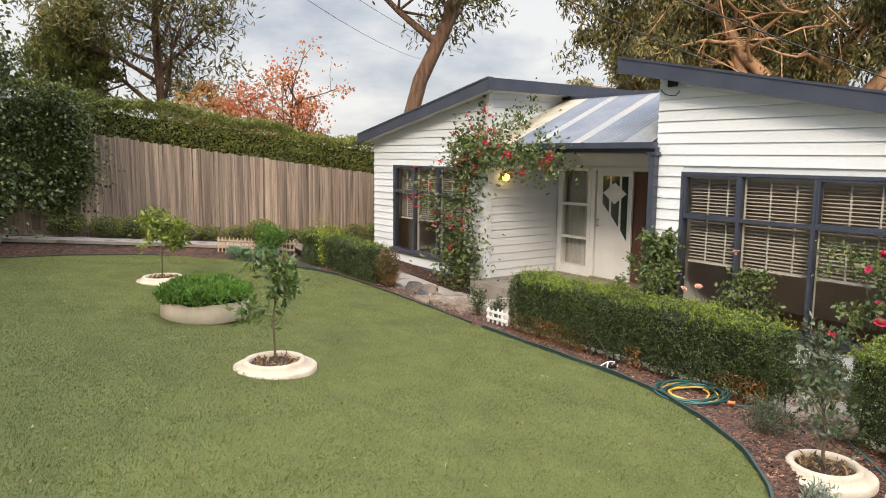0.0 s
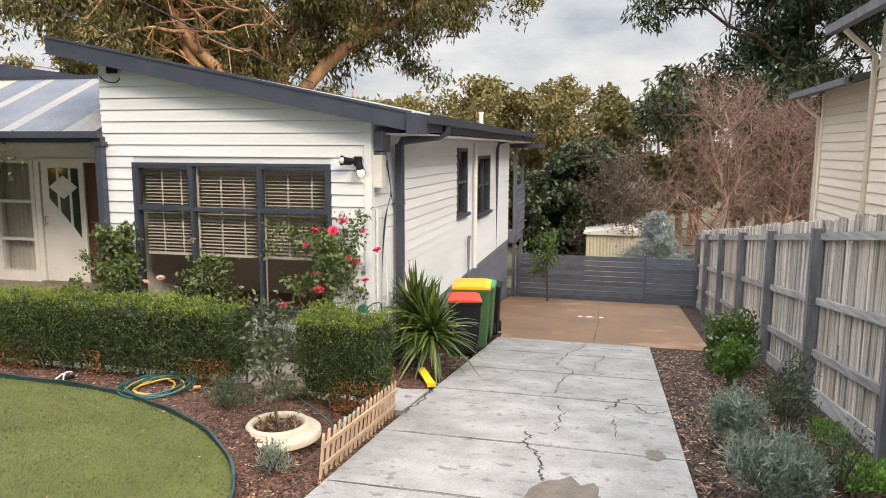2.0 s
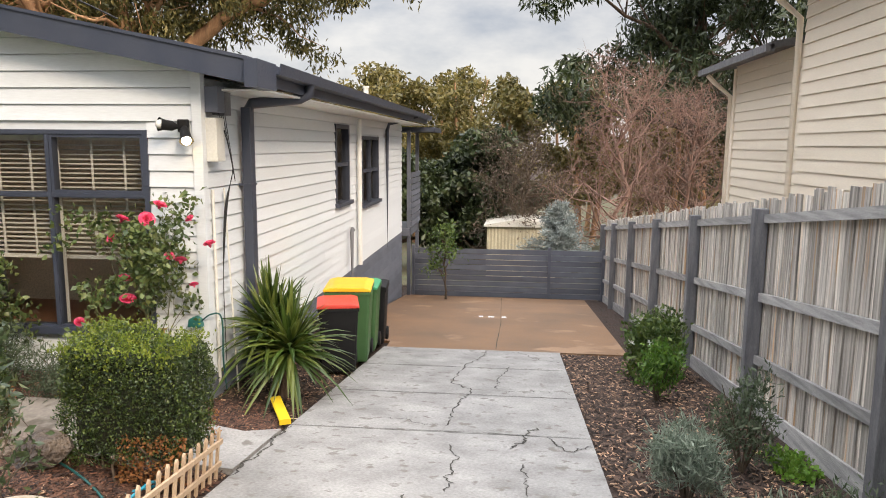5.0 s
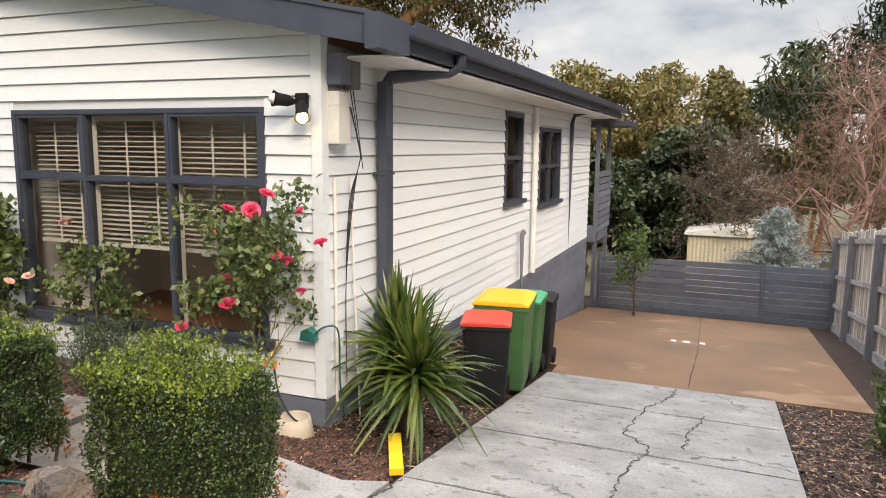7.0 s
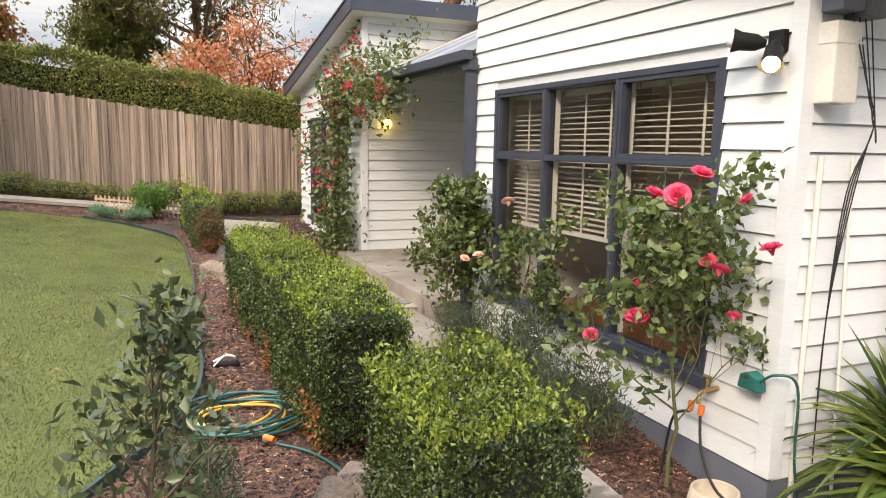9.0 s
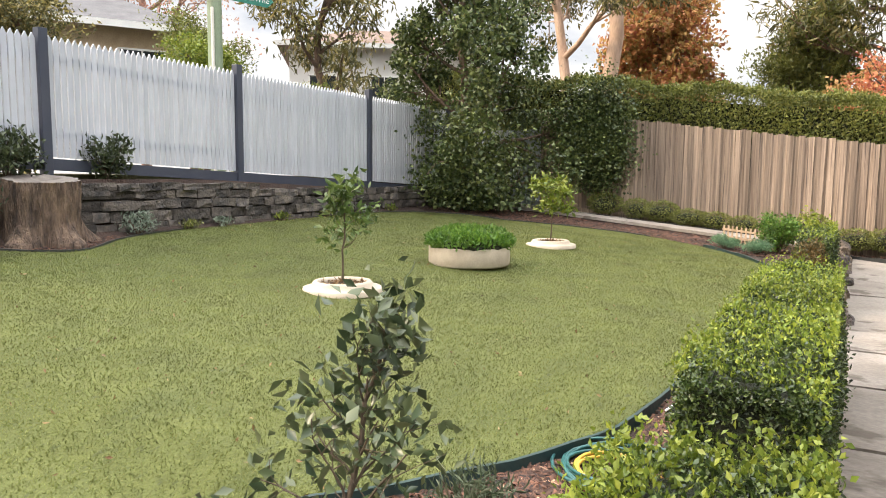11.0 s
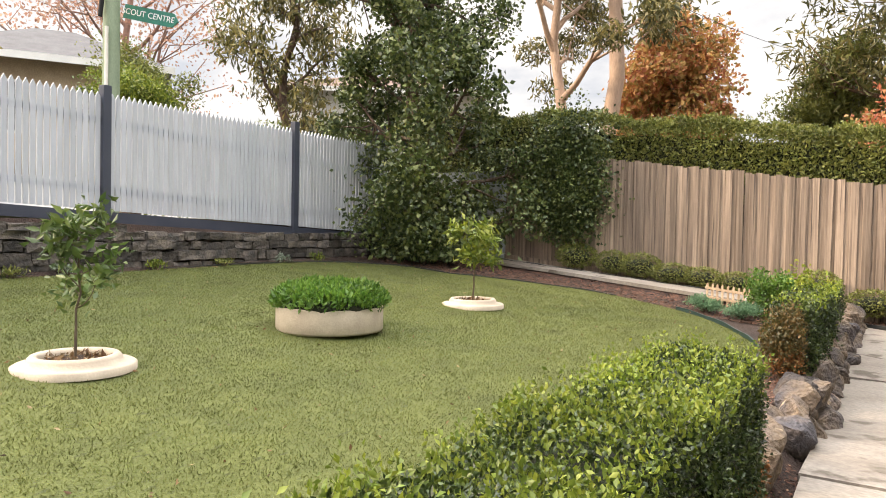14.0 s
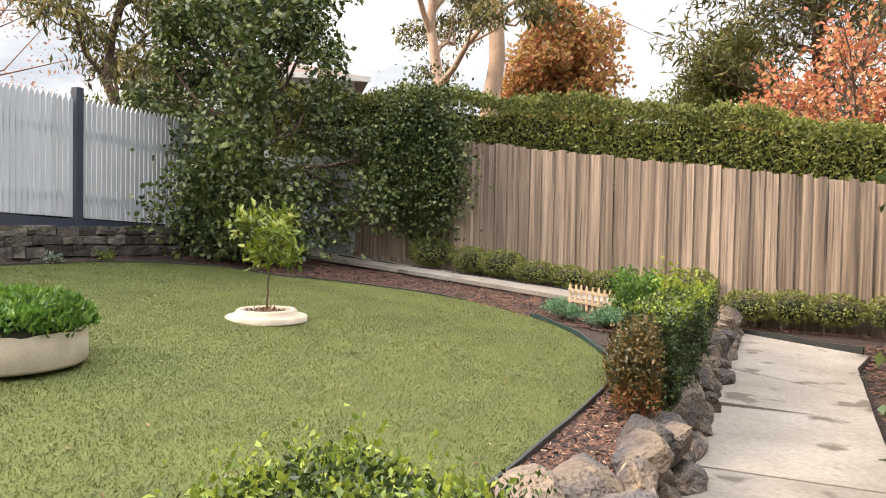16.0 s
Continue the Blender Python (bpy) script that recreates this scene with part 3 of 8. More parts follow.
tagged(strip("lawn_edging", edge_far, 0.035, 0.02, BLACKEDGE), "low dark edging along the back of the lawn", "lawn edging", kind="structure")

# driveway: slabs with cracks, then the brown forecourt
drive = tagged(part("driveway", boxes((-14, -0.9, -3.2, -13.9, 1.7, -3.1)), CONCRETE), "cracked grey concrete driveway sloping down beside the house", "driveway", kind="structure")


def slab(name, outline, mat, parent, lift=0.0, thick=0.06, step=1.0):
    return sheet(name, outline, lift - 0.03, mat, step, parent, thick)


def jag(a, b, n, amp, seed):
    """A wandering line: a broad sway and small breaks."""
    r = random.Random(seed)
    a, b = np.array(a, float), np.array(b, float)
    d = b - a
    nrm = np.array([-d[1], d[0]]) / np.linalg.norm(d)
    out = []
    for k in range(n + 1):
        q = k / n
        sway = amp * 1.4 * noise.noise(Vector((q * 2.6 + seed * 1.7, seed * 0.37, 0))) + amp * 0.5 * r.uniform(-1, 1)
        out.append(tuple(a + d * min(1.0, max(0.0, q + (0 if k in (0, n) else r.uniform(-0.3, 0.3) / n))) + nrm * sway * math.sin(math.pi * q) ** 0.5))
    return out


def drive_left(x):
    return 1.74 - 0.022 * max(0, x - 6)


joints = [-9.0, -6.0, -3.0, 0.0, 2.4, 4.62, 5.95, 7.75, 9.1, 10.5, 11.75]
for n, (x0, x1) in enumerate(zip(joints, joints[1:])):
    g = 0.006
    slab("slab", [(x0 + g, -0.9), (x1 - g, -0.9), (x1 - g, drive_left(x1)), (x0 + g, drive_left(x0))], CONCRETE, drive, step=0.6)
slab("slab", [(6.62, 1.76), (7.62, 1.74), (7.45, 2.0), (7.42, 2.5), (6.75, 2.5), (6.64, 2.0)], CONCRETE, drive)


def crack(pts, width, n, amp, seed, parent):
    """A dark jagged crack lying in the slab."""
    line = []
    for k, (a, b) in enumerate(zip(pts, pts[1:])):
        line += jag(a, b, n, amp, seed + k)[:-1]
    line.append(pts[-1])
    line = [np.array(p) for p in line]
    r = random.Random(seed)
    v, f = [], []
    for k, p in enumerate(line):
        d = line[min(k + 1, len(line) - 1)] - line[max(k - 1, 0)]
        nrm = np.array([-d[1], d[0]]) / (np.linalg.norm(d) + 1e-9)
        w = width * r.uniform(0.3, 1.2) / 2 * (0.3 if k in (0, len(line) - 1) else 1)
        for q in (p - nrm * w, p + nrm * w):
            v.append((q[0], q[1], ground_z(*q) + 0.034))
    for k in range(len(line) - 1):
        f.append((2 * k, 2 * k + 1, 2 * k + 3, 2 * k + 2))
    return part_mesh("crack", mesh_from("crack", v, f, CRACK), parent)


for n, (pts, wd) in enumerate([([(11.7, 0.12), (11.26, 0.14), (10.66, 0.36), (9.58, 0.44), (9.3, 0.2), (8.7, 0.3), (7.93, 0.34)], 0.022), ([(10.64, -0.2), (9.85, -0.06), (9.4, -0.07)], 0.02),
                               ([(5.1, 0.2), (5.52, 0.26), (5.94, 0.41), (6.33, 0.47)], 0.028), ([(7.42, 0.27), (6.8, 0.18), (6.42, 0.21)], 0.018), ([(6.41, -0.34), (7.04, -0.32)], 0.018),
                               ([(7.39, -0.22), (7.78, -0.36), (8.0, -0.45)], 0.03), ([(7.74, -0.53), (7.38, -0.67), (7.53, -0.88)], 0.022), ([(9.2, -0.1), (9.4, -0.5), (9.25, -0.9)], 0.014),
                               ([(6.48, 1.72), (7.1, 1.68), (7.71, 1.68)], 0.03), ([(11.7, -0.3), (11.2, -0.55), (11.0, -0.85)], 0.016), ([(8.1, 0.9), (8.0, 0.6), (7.93, 0.34)], 0.012)]):
    crack(pts, wd * 0.75, 16, 0.05, 11 * n + 3, drive)
for n, xj in enumerate(joints[3:-1]):
    crack([(xj, -0.88), (xj + 0.02, 0.4), (xj, drive_left(xj) - 0.02)], 0.011, 14, 0.012, 90 + n, drive)
STAIN = material("rough_brown_patch", (0.17, 0.14, 0.11), (0.11, 0.095, 0.08), 0.95, 6, 60, 0.6)
for n, (px, py, rx, ry) in enumerate([(4.75, 0.0, 0.5, 0.32), (6.0, -0.66, 0.16, 0.1)]):
    r = random.Random(n)
    vs = [(px + rx * math.cos(a) * r.uniform(0.7, 1.1), py + ry * math.sin(a) * r.uniform(0.7, 1.1)) for a in np.arange(0, 6.28, 0.3)]
    part_mesh("worn_patch", mesh_from("worn_patch", [(x, y, ground_z(x, y) + 0.0345) for x, y in vs], [tuple(range(len(vs)))], STAIN), drive, "worn brown patch of exposed base")

fore = tagged(slab("forecourt", [(11.77, -1.85), (20.2, -2.1), (20.4, 2.62), (12.6, 2.62), (12.3, 1.62), (11.77, 1.58)], BROWNCON, None, 0.0, 0.055, 0.8), "brown sealed concrete parking area", "parking area", kind="structure")
crack([(11.8, 0.0), (15, -0.02), (20.2, 0.05)], 0.012, 10, 0.01, 5, fore)

for k, (y, w) in enumerate(((0.34, 0.10), (0.12, 0.13), (-0.12, 0.10))):
    part_mesh("paint_mark", mesh_from("paint_mark", [(x, yy, ground_z(x, yy) + 0.031) for x, yy in ((15.7, y), (15.95, y + 0.02), (15.93, y + w), (15.72, y + w))], [(0, 1, 2, 3)], SIGNWHITE), fore, "worn white paint mark")

# sunken front path of pale slabs
path = tagged(slab("front_path", [(6.58, 2.75), (7.45, 2.55), (7.5, 4.0), (6.52, 4.0)], PATHCON, None, 0.06), "pale stained concrete slab path along the house", "path", kind="structure")
ys = [4.02, 5.5, 7.0, 8.3, 9.3, 10.35, 11.87]
for n, (y0, y1) in enumerate(zip(ys, ys[1:])):
    r = random.Random(n)
    x1 = 7.5 if y0 < 5.4 else 7.9 if y0 < 6 else 8.0 if y0 < 9 else 7.66
    slab("slab", [(6.5 + r.uniform(-.03, .03), y0 + 0.015), (x1, y0 + 0.015 + r.uniform(0, .05)), (x1, y1 - (0.05 if y0 > 9 else 0.012)), (6.5, y1 - (0.08 if y0 > 9 else 0.012) - r.uniform(0, .05))], PATHCON, path, -0.03, 0.09 + (0.08 if y1 < 9.4 else 0.05 if y1 < 10.4 else 0.015) + r.uniform(0, 0.012))
slab("slab", [(6.5, 11.885), (7.66, 11.80), (7.67, 12.49), (6.5, 13.085)], PATHCON, path, -0.03, 0.11)
slab("slab", [(6.49, 13.125), (7.67, 12.53), (7.68, 13.6), (7.84, 14.22), (6.47, 14.98)], PATHCON, path, -0.03, 0.105)
far_path = tagged(slab("side_path", [(-0.6, 15.1), (2.5, 15.0), (4.6, 14.85), (6.4, 14.75), (6.4, 15.3), (4.4, 15.45), (2.5, 15.6), (-0.6, 15.75)], PATHCON, None, 0.05, 0.06, 0.6), "narrow pale concrete path along the timber fence", "path", kind="structure")
strip_pts = [np.array((x, 15.5 - 0.5 * smooth_step(5.2, 6.6, x) - 0.5 * max(0.0, x - 6.6))) for x in np.arange(0.2, 8.0, 0.2)]
tagged(strip("bed_edging", strip_pts, 0.09, 0.03, BLACKEDGE), "dark low plastic edging under the timber fence", "garden edging", kind="structure")

# ---- house ----
FX, SY = 8.42, 2.73       # front wall's face, side wall's face


def clip_poly(poly, a, b, c):
    """The part of a polygon where a*u + b*v <= c."""
    out = []
    for k in range(len(poly)):
        p, q = poly[k - 1], poly[k]
        dp, dq = a * p[0] + b * p[1] - c, a * q[0] + b * q[1] - c
        if (dp <= 0) != (dq <= 0):
            t = dp / (dp - dq)
            out.append((p[0] + t * (q[0] - p[0]), p[1] + t * (q[1] - p[1])))
        if dq <= 0:
            out.append(q)
    return out


def board(name, poly, z0, pitch, mat, parent, place):
    """One lapped board: thicker at its foot, its head rebated under the next board's foot. place(u, v, out) gives the world's point."""
    bm = bmesh.new()

    def block(outline, out_at):
        n = len(outline)
        vs = [bm.verts.new(place(u, v, out_at(v))) for u, v in outline] + [bm.verts.new(place(u, v, -0.002)) for u, v in outline]
        for f in [tuple(range(n)), tuple(range(2 * n - 1, n - 1, -1))] + [((k + 1) % n, k, n + k, n + (k + 1) % n) for k in range(n)]:
            bm.faces.new([vs[k] for k in f])
    cut = z0 + pitch - LAP
    face = clip_poly(poly, 0, 1, cut)
    if len(face) > 2:
        block(face, lambda v: 0.031 - 0.020 * (v - z0) / pitch)
    head = clip_poly(poly, 0, -1, -cut)
    if len(head) > 2:
        block(head, lambda v: 0.001)
    return part(name, bm, mat, parent)


LAP = 0.009   # open shadow gap between boards


def clad(u0, u1, z0, z1, pitch, holes, mat, parent, place, top=None, stop=9.0):
    """Lapped boards over a wall, round its openings. top: (a, b, c) keeps a*u + b*v <= c."""
    z = z0
    while z < z1 - 0.01:
        zt = min(z + pitch, z1)
        cuts = sorted((h[0], h[1]) for h in holes if h[2] < zt - 0.02 and h[3] > z + 0.02)
        spans, u = [], u0
        for a, b in cuts:
            if a > u + 0.01:
                spans.append((u, a))
            u = max(u, b)
        if u < u1 - 0.01:
            spans.append((u, u1))
        for a, b in spans:
            while b - a > 0.01:
                e = b if b - a < stop * 1.3 else a + stop * random.uniform(0.6, 1.0)
                poly = [(a + 0.001, z), (e - 0.001, z), (e - 0.001, zt), (a + 0.001, zt)]
                if top:
                    poly = clip_poly(poly, *top)
                if len(poly) > 2:
                    board("weatherboard", poly, z, pitch, mat, parent, place)
                a = e
        z = zt


def front_place(u, v, o):
    return (FX - o, u, v)


def side_place(u, v, o):
    return (u, SY - o, v)


# roof planes: right wing rises to the porch, left wing falls from it
SLOPE = (3.37 - 2.36) / (7.08 - 2.12)


def right_top(y):
    return 2.36 + SLOPE * (y - 2.12)


def left_top(y):
    return 3.34 - 0.187 * (y - 10.11)


WIN_R = (3.24, 6.10, -0.20, 1.76)
WIN_L = (11.2, 13.85, -0.20, 1.73)


def holed_wall(name, axis, face, u0, u1, z0, tops, holes, thick, mat, label):
    """A wall with openings cut through it, made of solid strips. tops: the height at u0 and at u1."""
    bm = bmesh.new()
    marks = sorted({u0, u1, *[h[0] for h in holes], *[h[1] for h in holes]})

    def top(u):
        return tops[0] + (tops[1] - tops[0]) * (u - u0) / (u1 - u0)
    for a, b in zip(marks, marks[1:]):
        cuts = sorted((h[2], h[3]) for h in holes if h[0] <= a + 1e-6 and h[1] >= b - 1e-6)
        z, spans = z0, []
        for lo, hi in cuts:
            spans.append((z, lo, lo))
            z = hi
        spans.append((z, top(a), top(b)))
        for lo, ha, hb in spans:
            o = prism([(a, lo), (b, lo), (b, hb), (a, ha)], axis, face, face + thick)
            me = bpy.data.meshes.new("tmp")
            o.to_mesh(me)
            o.free()
            bm.from_mesh(me)
            bpy.data.meshes.remove(me)
    ob = part(name, bm, mat)
    return tagged(ob, label, "wall", kind="structure")


wall_front = holed_wall("wall_front_right", "x", FX, SY, 6.55, -1.3, (right_top(SY) - 0.13, right_top(6.55) - 0.13), [WIN_R], 0.14, WHITE, "white painted weatherboard front wall of the house")
clad(SY, 6.55, -0.612, 3.4, 0.1535, [WIN_R], WHITE, wall_front, front_place, (-SLOPE, 1, right_top(0) - 0.16))
part("plinth", boxes((FX - 0.03, SY - 0.03, -1.25, FX, 6.55, -0.627)), GREYPAINT, wall_front, "dark grey painted base board")
part("corner_board", boxes((FX - 0.045, SY - 0.045, -0.60, FX + 0.05, SY + 0.05, 2.36)), WHITE, wall_front, "white painted corner board")

SIDE_WINS = [(13.35, 14.3, 0.63, 1.97), (15.35, 17.0, 0.45, 1.80)]
wall_side = holed_wall("wall_side", "y", SY, FX + 0.14, 20.2, -2.7, (2.25, 2.25), SIDE_WINS, 0.14, WHITE, "white weatherboard side wall above a dark grey base")
clad(FX, 20.2, -0.62, 2.2, 0.1535, SIDE_WINS, WHITE, wall_side, side_place, stop=6.0)
clad(FX, 20.2, -2.58, -0.62, 0.155, [], GREYPAINT, wall_side, side_place, stop=6.0)

wall_left = holed_wall("wall_front_left", "x", FX, 10.42, 14.75, -1.0, (left_top(10.42) - 0.13, left_top(14.75) - 0.13), [WIN_L], 0.14, WHITE, "white painted weatherboard wall of the left wing")
clad(10.42, 14.75, -0.46, 3.4, 0.155, [WIN_L], WHITE, wall_left, front_place, (0.187, 1, left_top(0) - 0.16))
part("plinth", boxes((FX - 0.03, 10.42, -1.0, FX, 14.75, -0.475)), GREYPAINT, wall_left, "dark grey painted base board")
part("corner_board", boxes((FX - 0.045, 10.38, -0.40, FX + 0.05, 10.47, 3.1)), WHITE, wall_left, "white painted corner board")

PX = 10.25   # the porch's back wall
wall_porch = tagged(part("wall_porch_side", boxes((FX + 0.14, 10.42, -1.0, 14.0, 10.56, 3.12)), WHITE), "white weatherboard side wall of the porch", "wall", kind="structure")
clad(FX, 14.0, -0.39, 3.15, 0.155, [], WHITE, wall_porch, lambda u, v, o: (u, 10.42 - o, v))
wall_porch_r = tagged(part("wall_porch_right", boxes((FX + 0.14, 6.41, -1.0, 14.0, 6.55, 3.1)), WHITE), "white weatherboard side wall beside the front door", "wall", kind="structure")
clad(FX, 14.0, -0.39, 3.1, 0.155, [], WHITE, wall_porch_r, lambda u, v, o: (u, 6.55 + o, v))
wall_door = holed_wall("wall_porch_back", "x", PX, 6.57, 10.38, -0.6, (2.9, 2.9), [(8.06, 10.36, -0.38, 1.74)], 0.12, WHITE, "white porch back wall with the front door")
clad(6.57, 10.38, -0.37, 2.9, 0.155, [(8.06, 10.36, -0.40, 1.74)], WHITE, wall_door, lambda u, v, o: (PX - o, u, v))
wall_end = tagged(part("wall_left_end", boxes((FX + 0.14, 14.61, -1.0, 20, 14.75, 2.45)), WHITE), "white end wall of the left wing", "wall", kind="structure")
wall_back = tagged(part("wall_back", boxes((20.06, SY + 0.14, -2.7, 20.2, 14.61, 2.3)), WHITE), "white back wall of the house", "wall", kind="structure")
tagged(part("floor_house", boxes((FX + 0.14, SY + 0.14, -0.45, 20.06, 6.41, -0.40)), FLOORBOARD), "red-brown timber floor inside the house", "floor", kind="structure")
tagged(part("floor_left", boxes((FX + 0.14, 10.56, -0.45, 20.06, 14.61, -0.40)), FLOORBOARD), "red-brown timber floor of the left wing", "floor", kind="structure")
tagged(part("ceiling", boxes((FX + 0.14, SY + 0.14, 2.12, 20.06, 6.41, 2.16)), ROOM), "plain ceiling inside the house", "ceiling", kind="structure")
tagged(part("ceiling_left", boxes((FX + 0.14, 10.56, 2.12, 20.06, 14.61, 2.16)), ROOM), "plain ceiling of the left wing", "ceiling", kind="structure")
tagged(part("inner_wall", boxes((10.5, SY + 0.14, -0.40, 10.6, 6.41, 2.12)), ROOM), "beige inner wall of the front room", "wall", kind="structure")
tagged(part("inner_wall_left", boxes((11.2, 10.56, -0.40, 11.3, 14.61, 2.12)), ROOM), "beige inner wall of the left room", "wall", kind="structure")
tagged(part("inner_wall_hall", boxes((12.6, 6.57, -0.45, 12.7, 10.4, 2.7)), ROOM), "inner wall of the hall", "wall", kind="structure")
tagged(part("porch_slab", boxes((8.0, 6.6, -0.75, PX, 10.40, -0.385)), PATHCON), "pale concrete porch slab at the front door", "porch floor", kind="structure")


def roof(name, y0, z0, y1, z1, x0, x1, label, high_edge):
    """A single-slope iron roof with navy bargeboards all round and pale ribs."""
    ob = tagged(part(name, prism([(y0, z0 - 0.16), (y1, z1 - 0.16), (y1, z1 - 0.02), (y0, z0 - 0.02)], "x", x0 + 0.03, x1), TRIM), label, "roof", kind="structure")
    s = (z1 - z0) / (y1 - y0)
    n = int((x1 - x0) / 0.15)
    prof = []
    for k in range(n * 2 + 1):
        prof.append((x0 + (x1 - x0) * k / (2 * n), 0.02 * (k % 2)))
    v = [(x, y, (z0 if y == y0 else z1) + h - 0.015) for x, h in prof for y in (y0, y1)]
    f = [(2 * k, 2 * k + 2, 2 * k + 3, 2 * k + 1) for k in range(len(prof) - 1)]
    part_mesh("roof_sheet", mesh_from("roof_sheet", v, f, IRON), ob, "pale weathered corrugated iron")
    part("bargeboard", prism([(y0, z0 - 0.20), (y1, z1 - 0.20), (y1, z1 + 0.01), (y0, z0 + 0.01)], "x", x0 - 0.005, x0 + 0.03), NAVY, ob, "navy painted bargeboard")
    part("barge_cap", prism([(y0, z0 + 0.004), (y1, z1 + 0.004), (y1, z1 + 0.035), (y0, z0 + 0.035)], "x", x0 - 0.02, x0 + 0.10), NAVY, ob, "navy metal capping")
    ye, ze = (y1, z1) if high_edge == 1 else (y0, z0)
    d = 0.03 if high_edge == 1 else -0.03
    part("eave_fascia", boxes((x0, min(ye, ye + d), ze - 0.20, x1, max(ye, ye + d), ze + 0.02)), NAVY, ob, "navy painted fascia")
    return ob


roof_r = roof("roof_right", 2.12, 2.36, 7.08, 3.37, 8.12, 20.6, "low-pitched iron roof with navy bargeboards", 1)
roof_l = roof("roof_left", 10.11, 3.34, 15.05, 2.415, 8.12, 20.6, "low-pitched iron roof of the left wing", 0)
part("fascia_end", boxes((8.06, 2.02, 2.13, 8.55, 2.14, 2.37)), NAVY, roof_r, "navy boxed bargeboard end")
part("eave_fascia", boxes((8.55, 2.10, 2.17, 20.6, 2.13, 2.33)), NAVY, roof_r, "navy painted fascia")


def gutter_bm(x0, x1, y, z):
    return prism([(y, z), (y - 0.11, z + 0.01), (y - 0.125, z + 0.11), (y - 0.115, z + 0.11), (y - 0.10, z + 0.02), (y - 0.008, z + 0.012), (y - 0.008, z + 0.11), (y, z + 0.11)], "x", x0, x1)


gut = tagged(part("roof_gutter", gutter_bm(8.56, 20.7, 2.098, 2.27), NAVY), "navy metal gutter along the side eave", "gutter", kind="structure")
tagged(part("soffit", boxes((8.56, 2.14, 2.13, 20.5, SY - 0.03, 2.15)), TRIM), "pale painted soffit under the side eave", "soffit", kind="structure")
tagged(part("roof_flat", boxes((10.4, 6.4, 3.02, 20.4, 10.6, 3.10)), IRON), "flat iron roof behind the porch", "roof", kind="structure")
tagged(part("soffit_front", prism([(2.14, 2.19), (7.05, 3.19), (7.05, 3.205), (2.14, 2.205)], "x", 8.14, FX), TRIM), "pale painted soffit under the front bargeboard", "soffit", kind="structure")
tagged(part("soffit_left", prism([(10.14, 3.16), (15.0, 2.25), (15.0, 2.265), (10.14, 3.175)], "x", 8.14, FX), TRIM), "pale painted soffit of the left wing", "soffit", kind="structure")


# porch roof of iron and clear sheets
def porch_roof():
    ob = tagged(part("porch_roof_frame", boxes((8.32, 6.60, 2.02, 8.42, 10.40, 2.14)), NAVY), "porch roof of weathered iron and clear sheets", "porch roof", kind="structure")
    x0, z0, x1, z1 = 8.3, 2.15, 10.35, 3.10
    marks = [(6.62, 7.15, IRON), (7.15, 8.0, SHEET), (8.0, 8.22, IRON), (8.22, 8.95, SHEET), (8.95, 9.15, IRON), (9.15, 9.72, SHEET), (9.72, 10.38, CREAM)]
    for a, b, m in marks:
        n = max(2, int((b - a) / 0.085))
        v, f = [], []
        for k in range(2 * n + 1):
            y = a + (b - a) * k / (2 * n)
            for x, z in ((x0, z0), (x1, z1)):
                v.append((x, y, z + 0.018 * (k % 2)))
        f = [(2 * k, 2 * k + 1, 2 * k + 3, 2 * k + 2) for k in range(2 * n)]
        part_mesh("roof_panel", mesh_from("roof_panel", v, f, m), ob, "translucent grey sheet" if m is SHEET else "weathered pale sheet")
    part("flashing", boxes((10.28, 6.6, 3.08, 10.42, 10.40, 3.14)), NAVY, ob, "dark flashing at the head of the porch roof")
    part("gutter", boxes((8.22, 6.48, 2.08, 8.32, 10.40, 2.17)), NAVY, ob, "navy gutter")
    for y in np.arange(6.9, 10.3, 0.62):
        part("rafter", prism([(8.42, 2.06), (10.25, 2.92), (10.25, 3.02), (8.42, 2.14)], "y", y, y + 0.045), TRIM, ob, "white painted rafter")
    part("inner_beam", boxes((PX - 0.10, 6.58, 1.80, PX - 0.03, 10.38, 2.02)), TRIM, ob, "white painted beam")
    p = thing("porch_post", "navy painted square porch post and downpipe", "porch post", kind="structure")
    part("post", boxes((8.29, 6.50, -0.64, 8.39, 6.60, 2.10)), NAVY, p, bevel=0.005)
    part("bracket", boxes((8.27, 6.47, 1.98, 8.41, 6.63, 2.03)), NAVY, p)


porch_roof()


# ---- windows and doors ----
def pane_at(corners, parent):
    """A sheet of glass that faces outwards."""
    return part_mesh("pane", mesh_from("pane", corners, [(0, 1, 2, 3)], GLASS), parent, "clear glass")


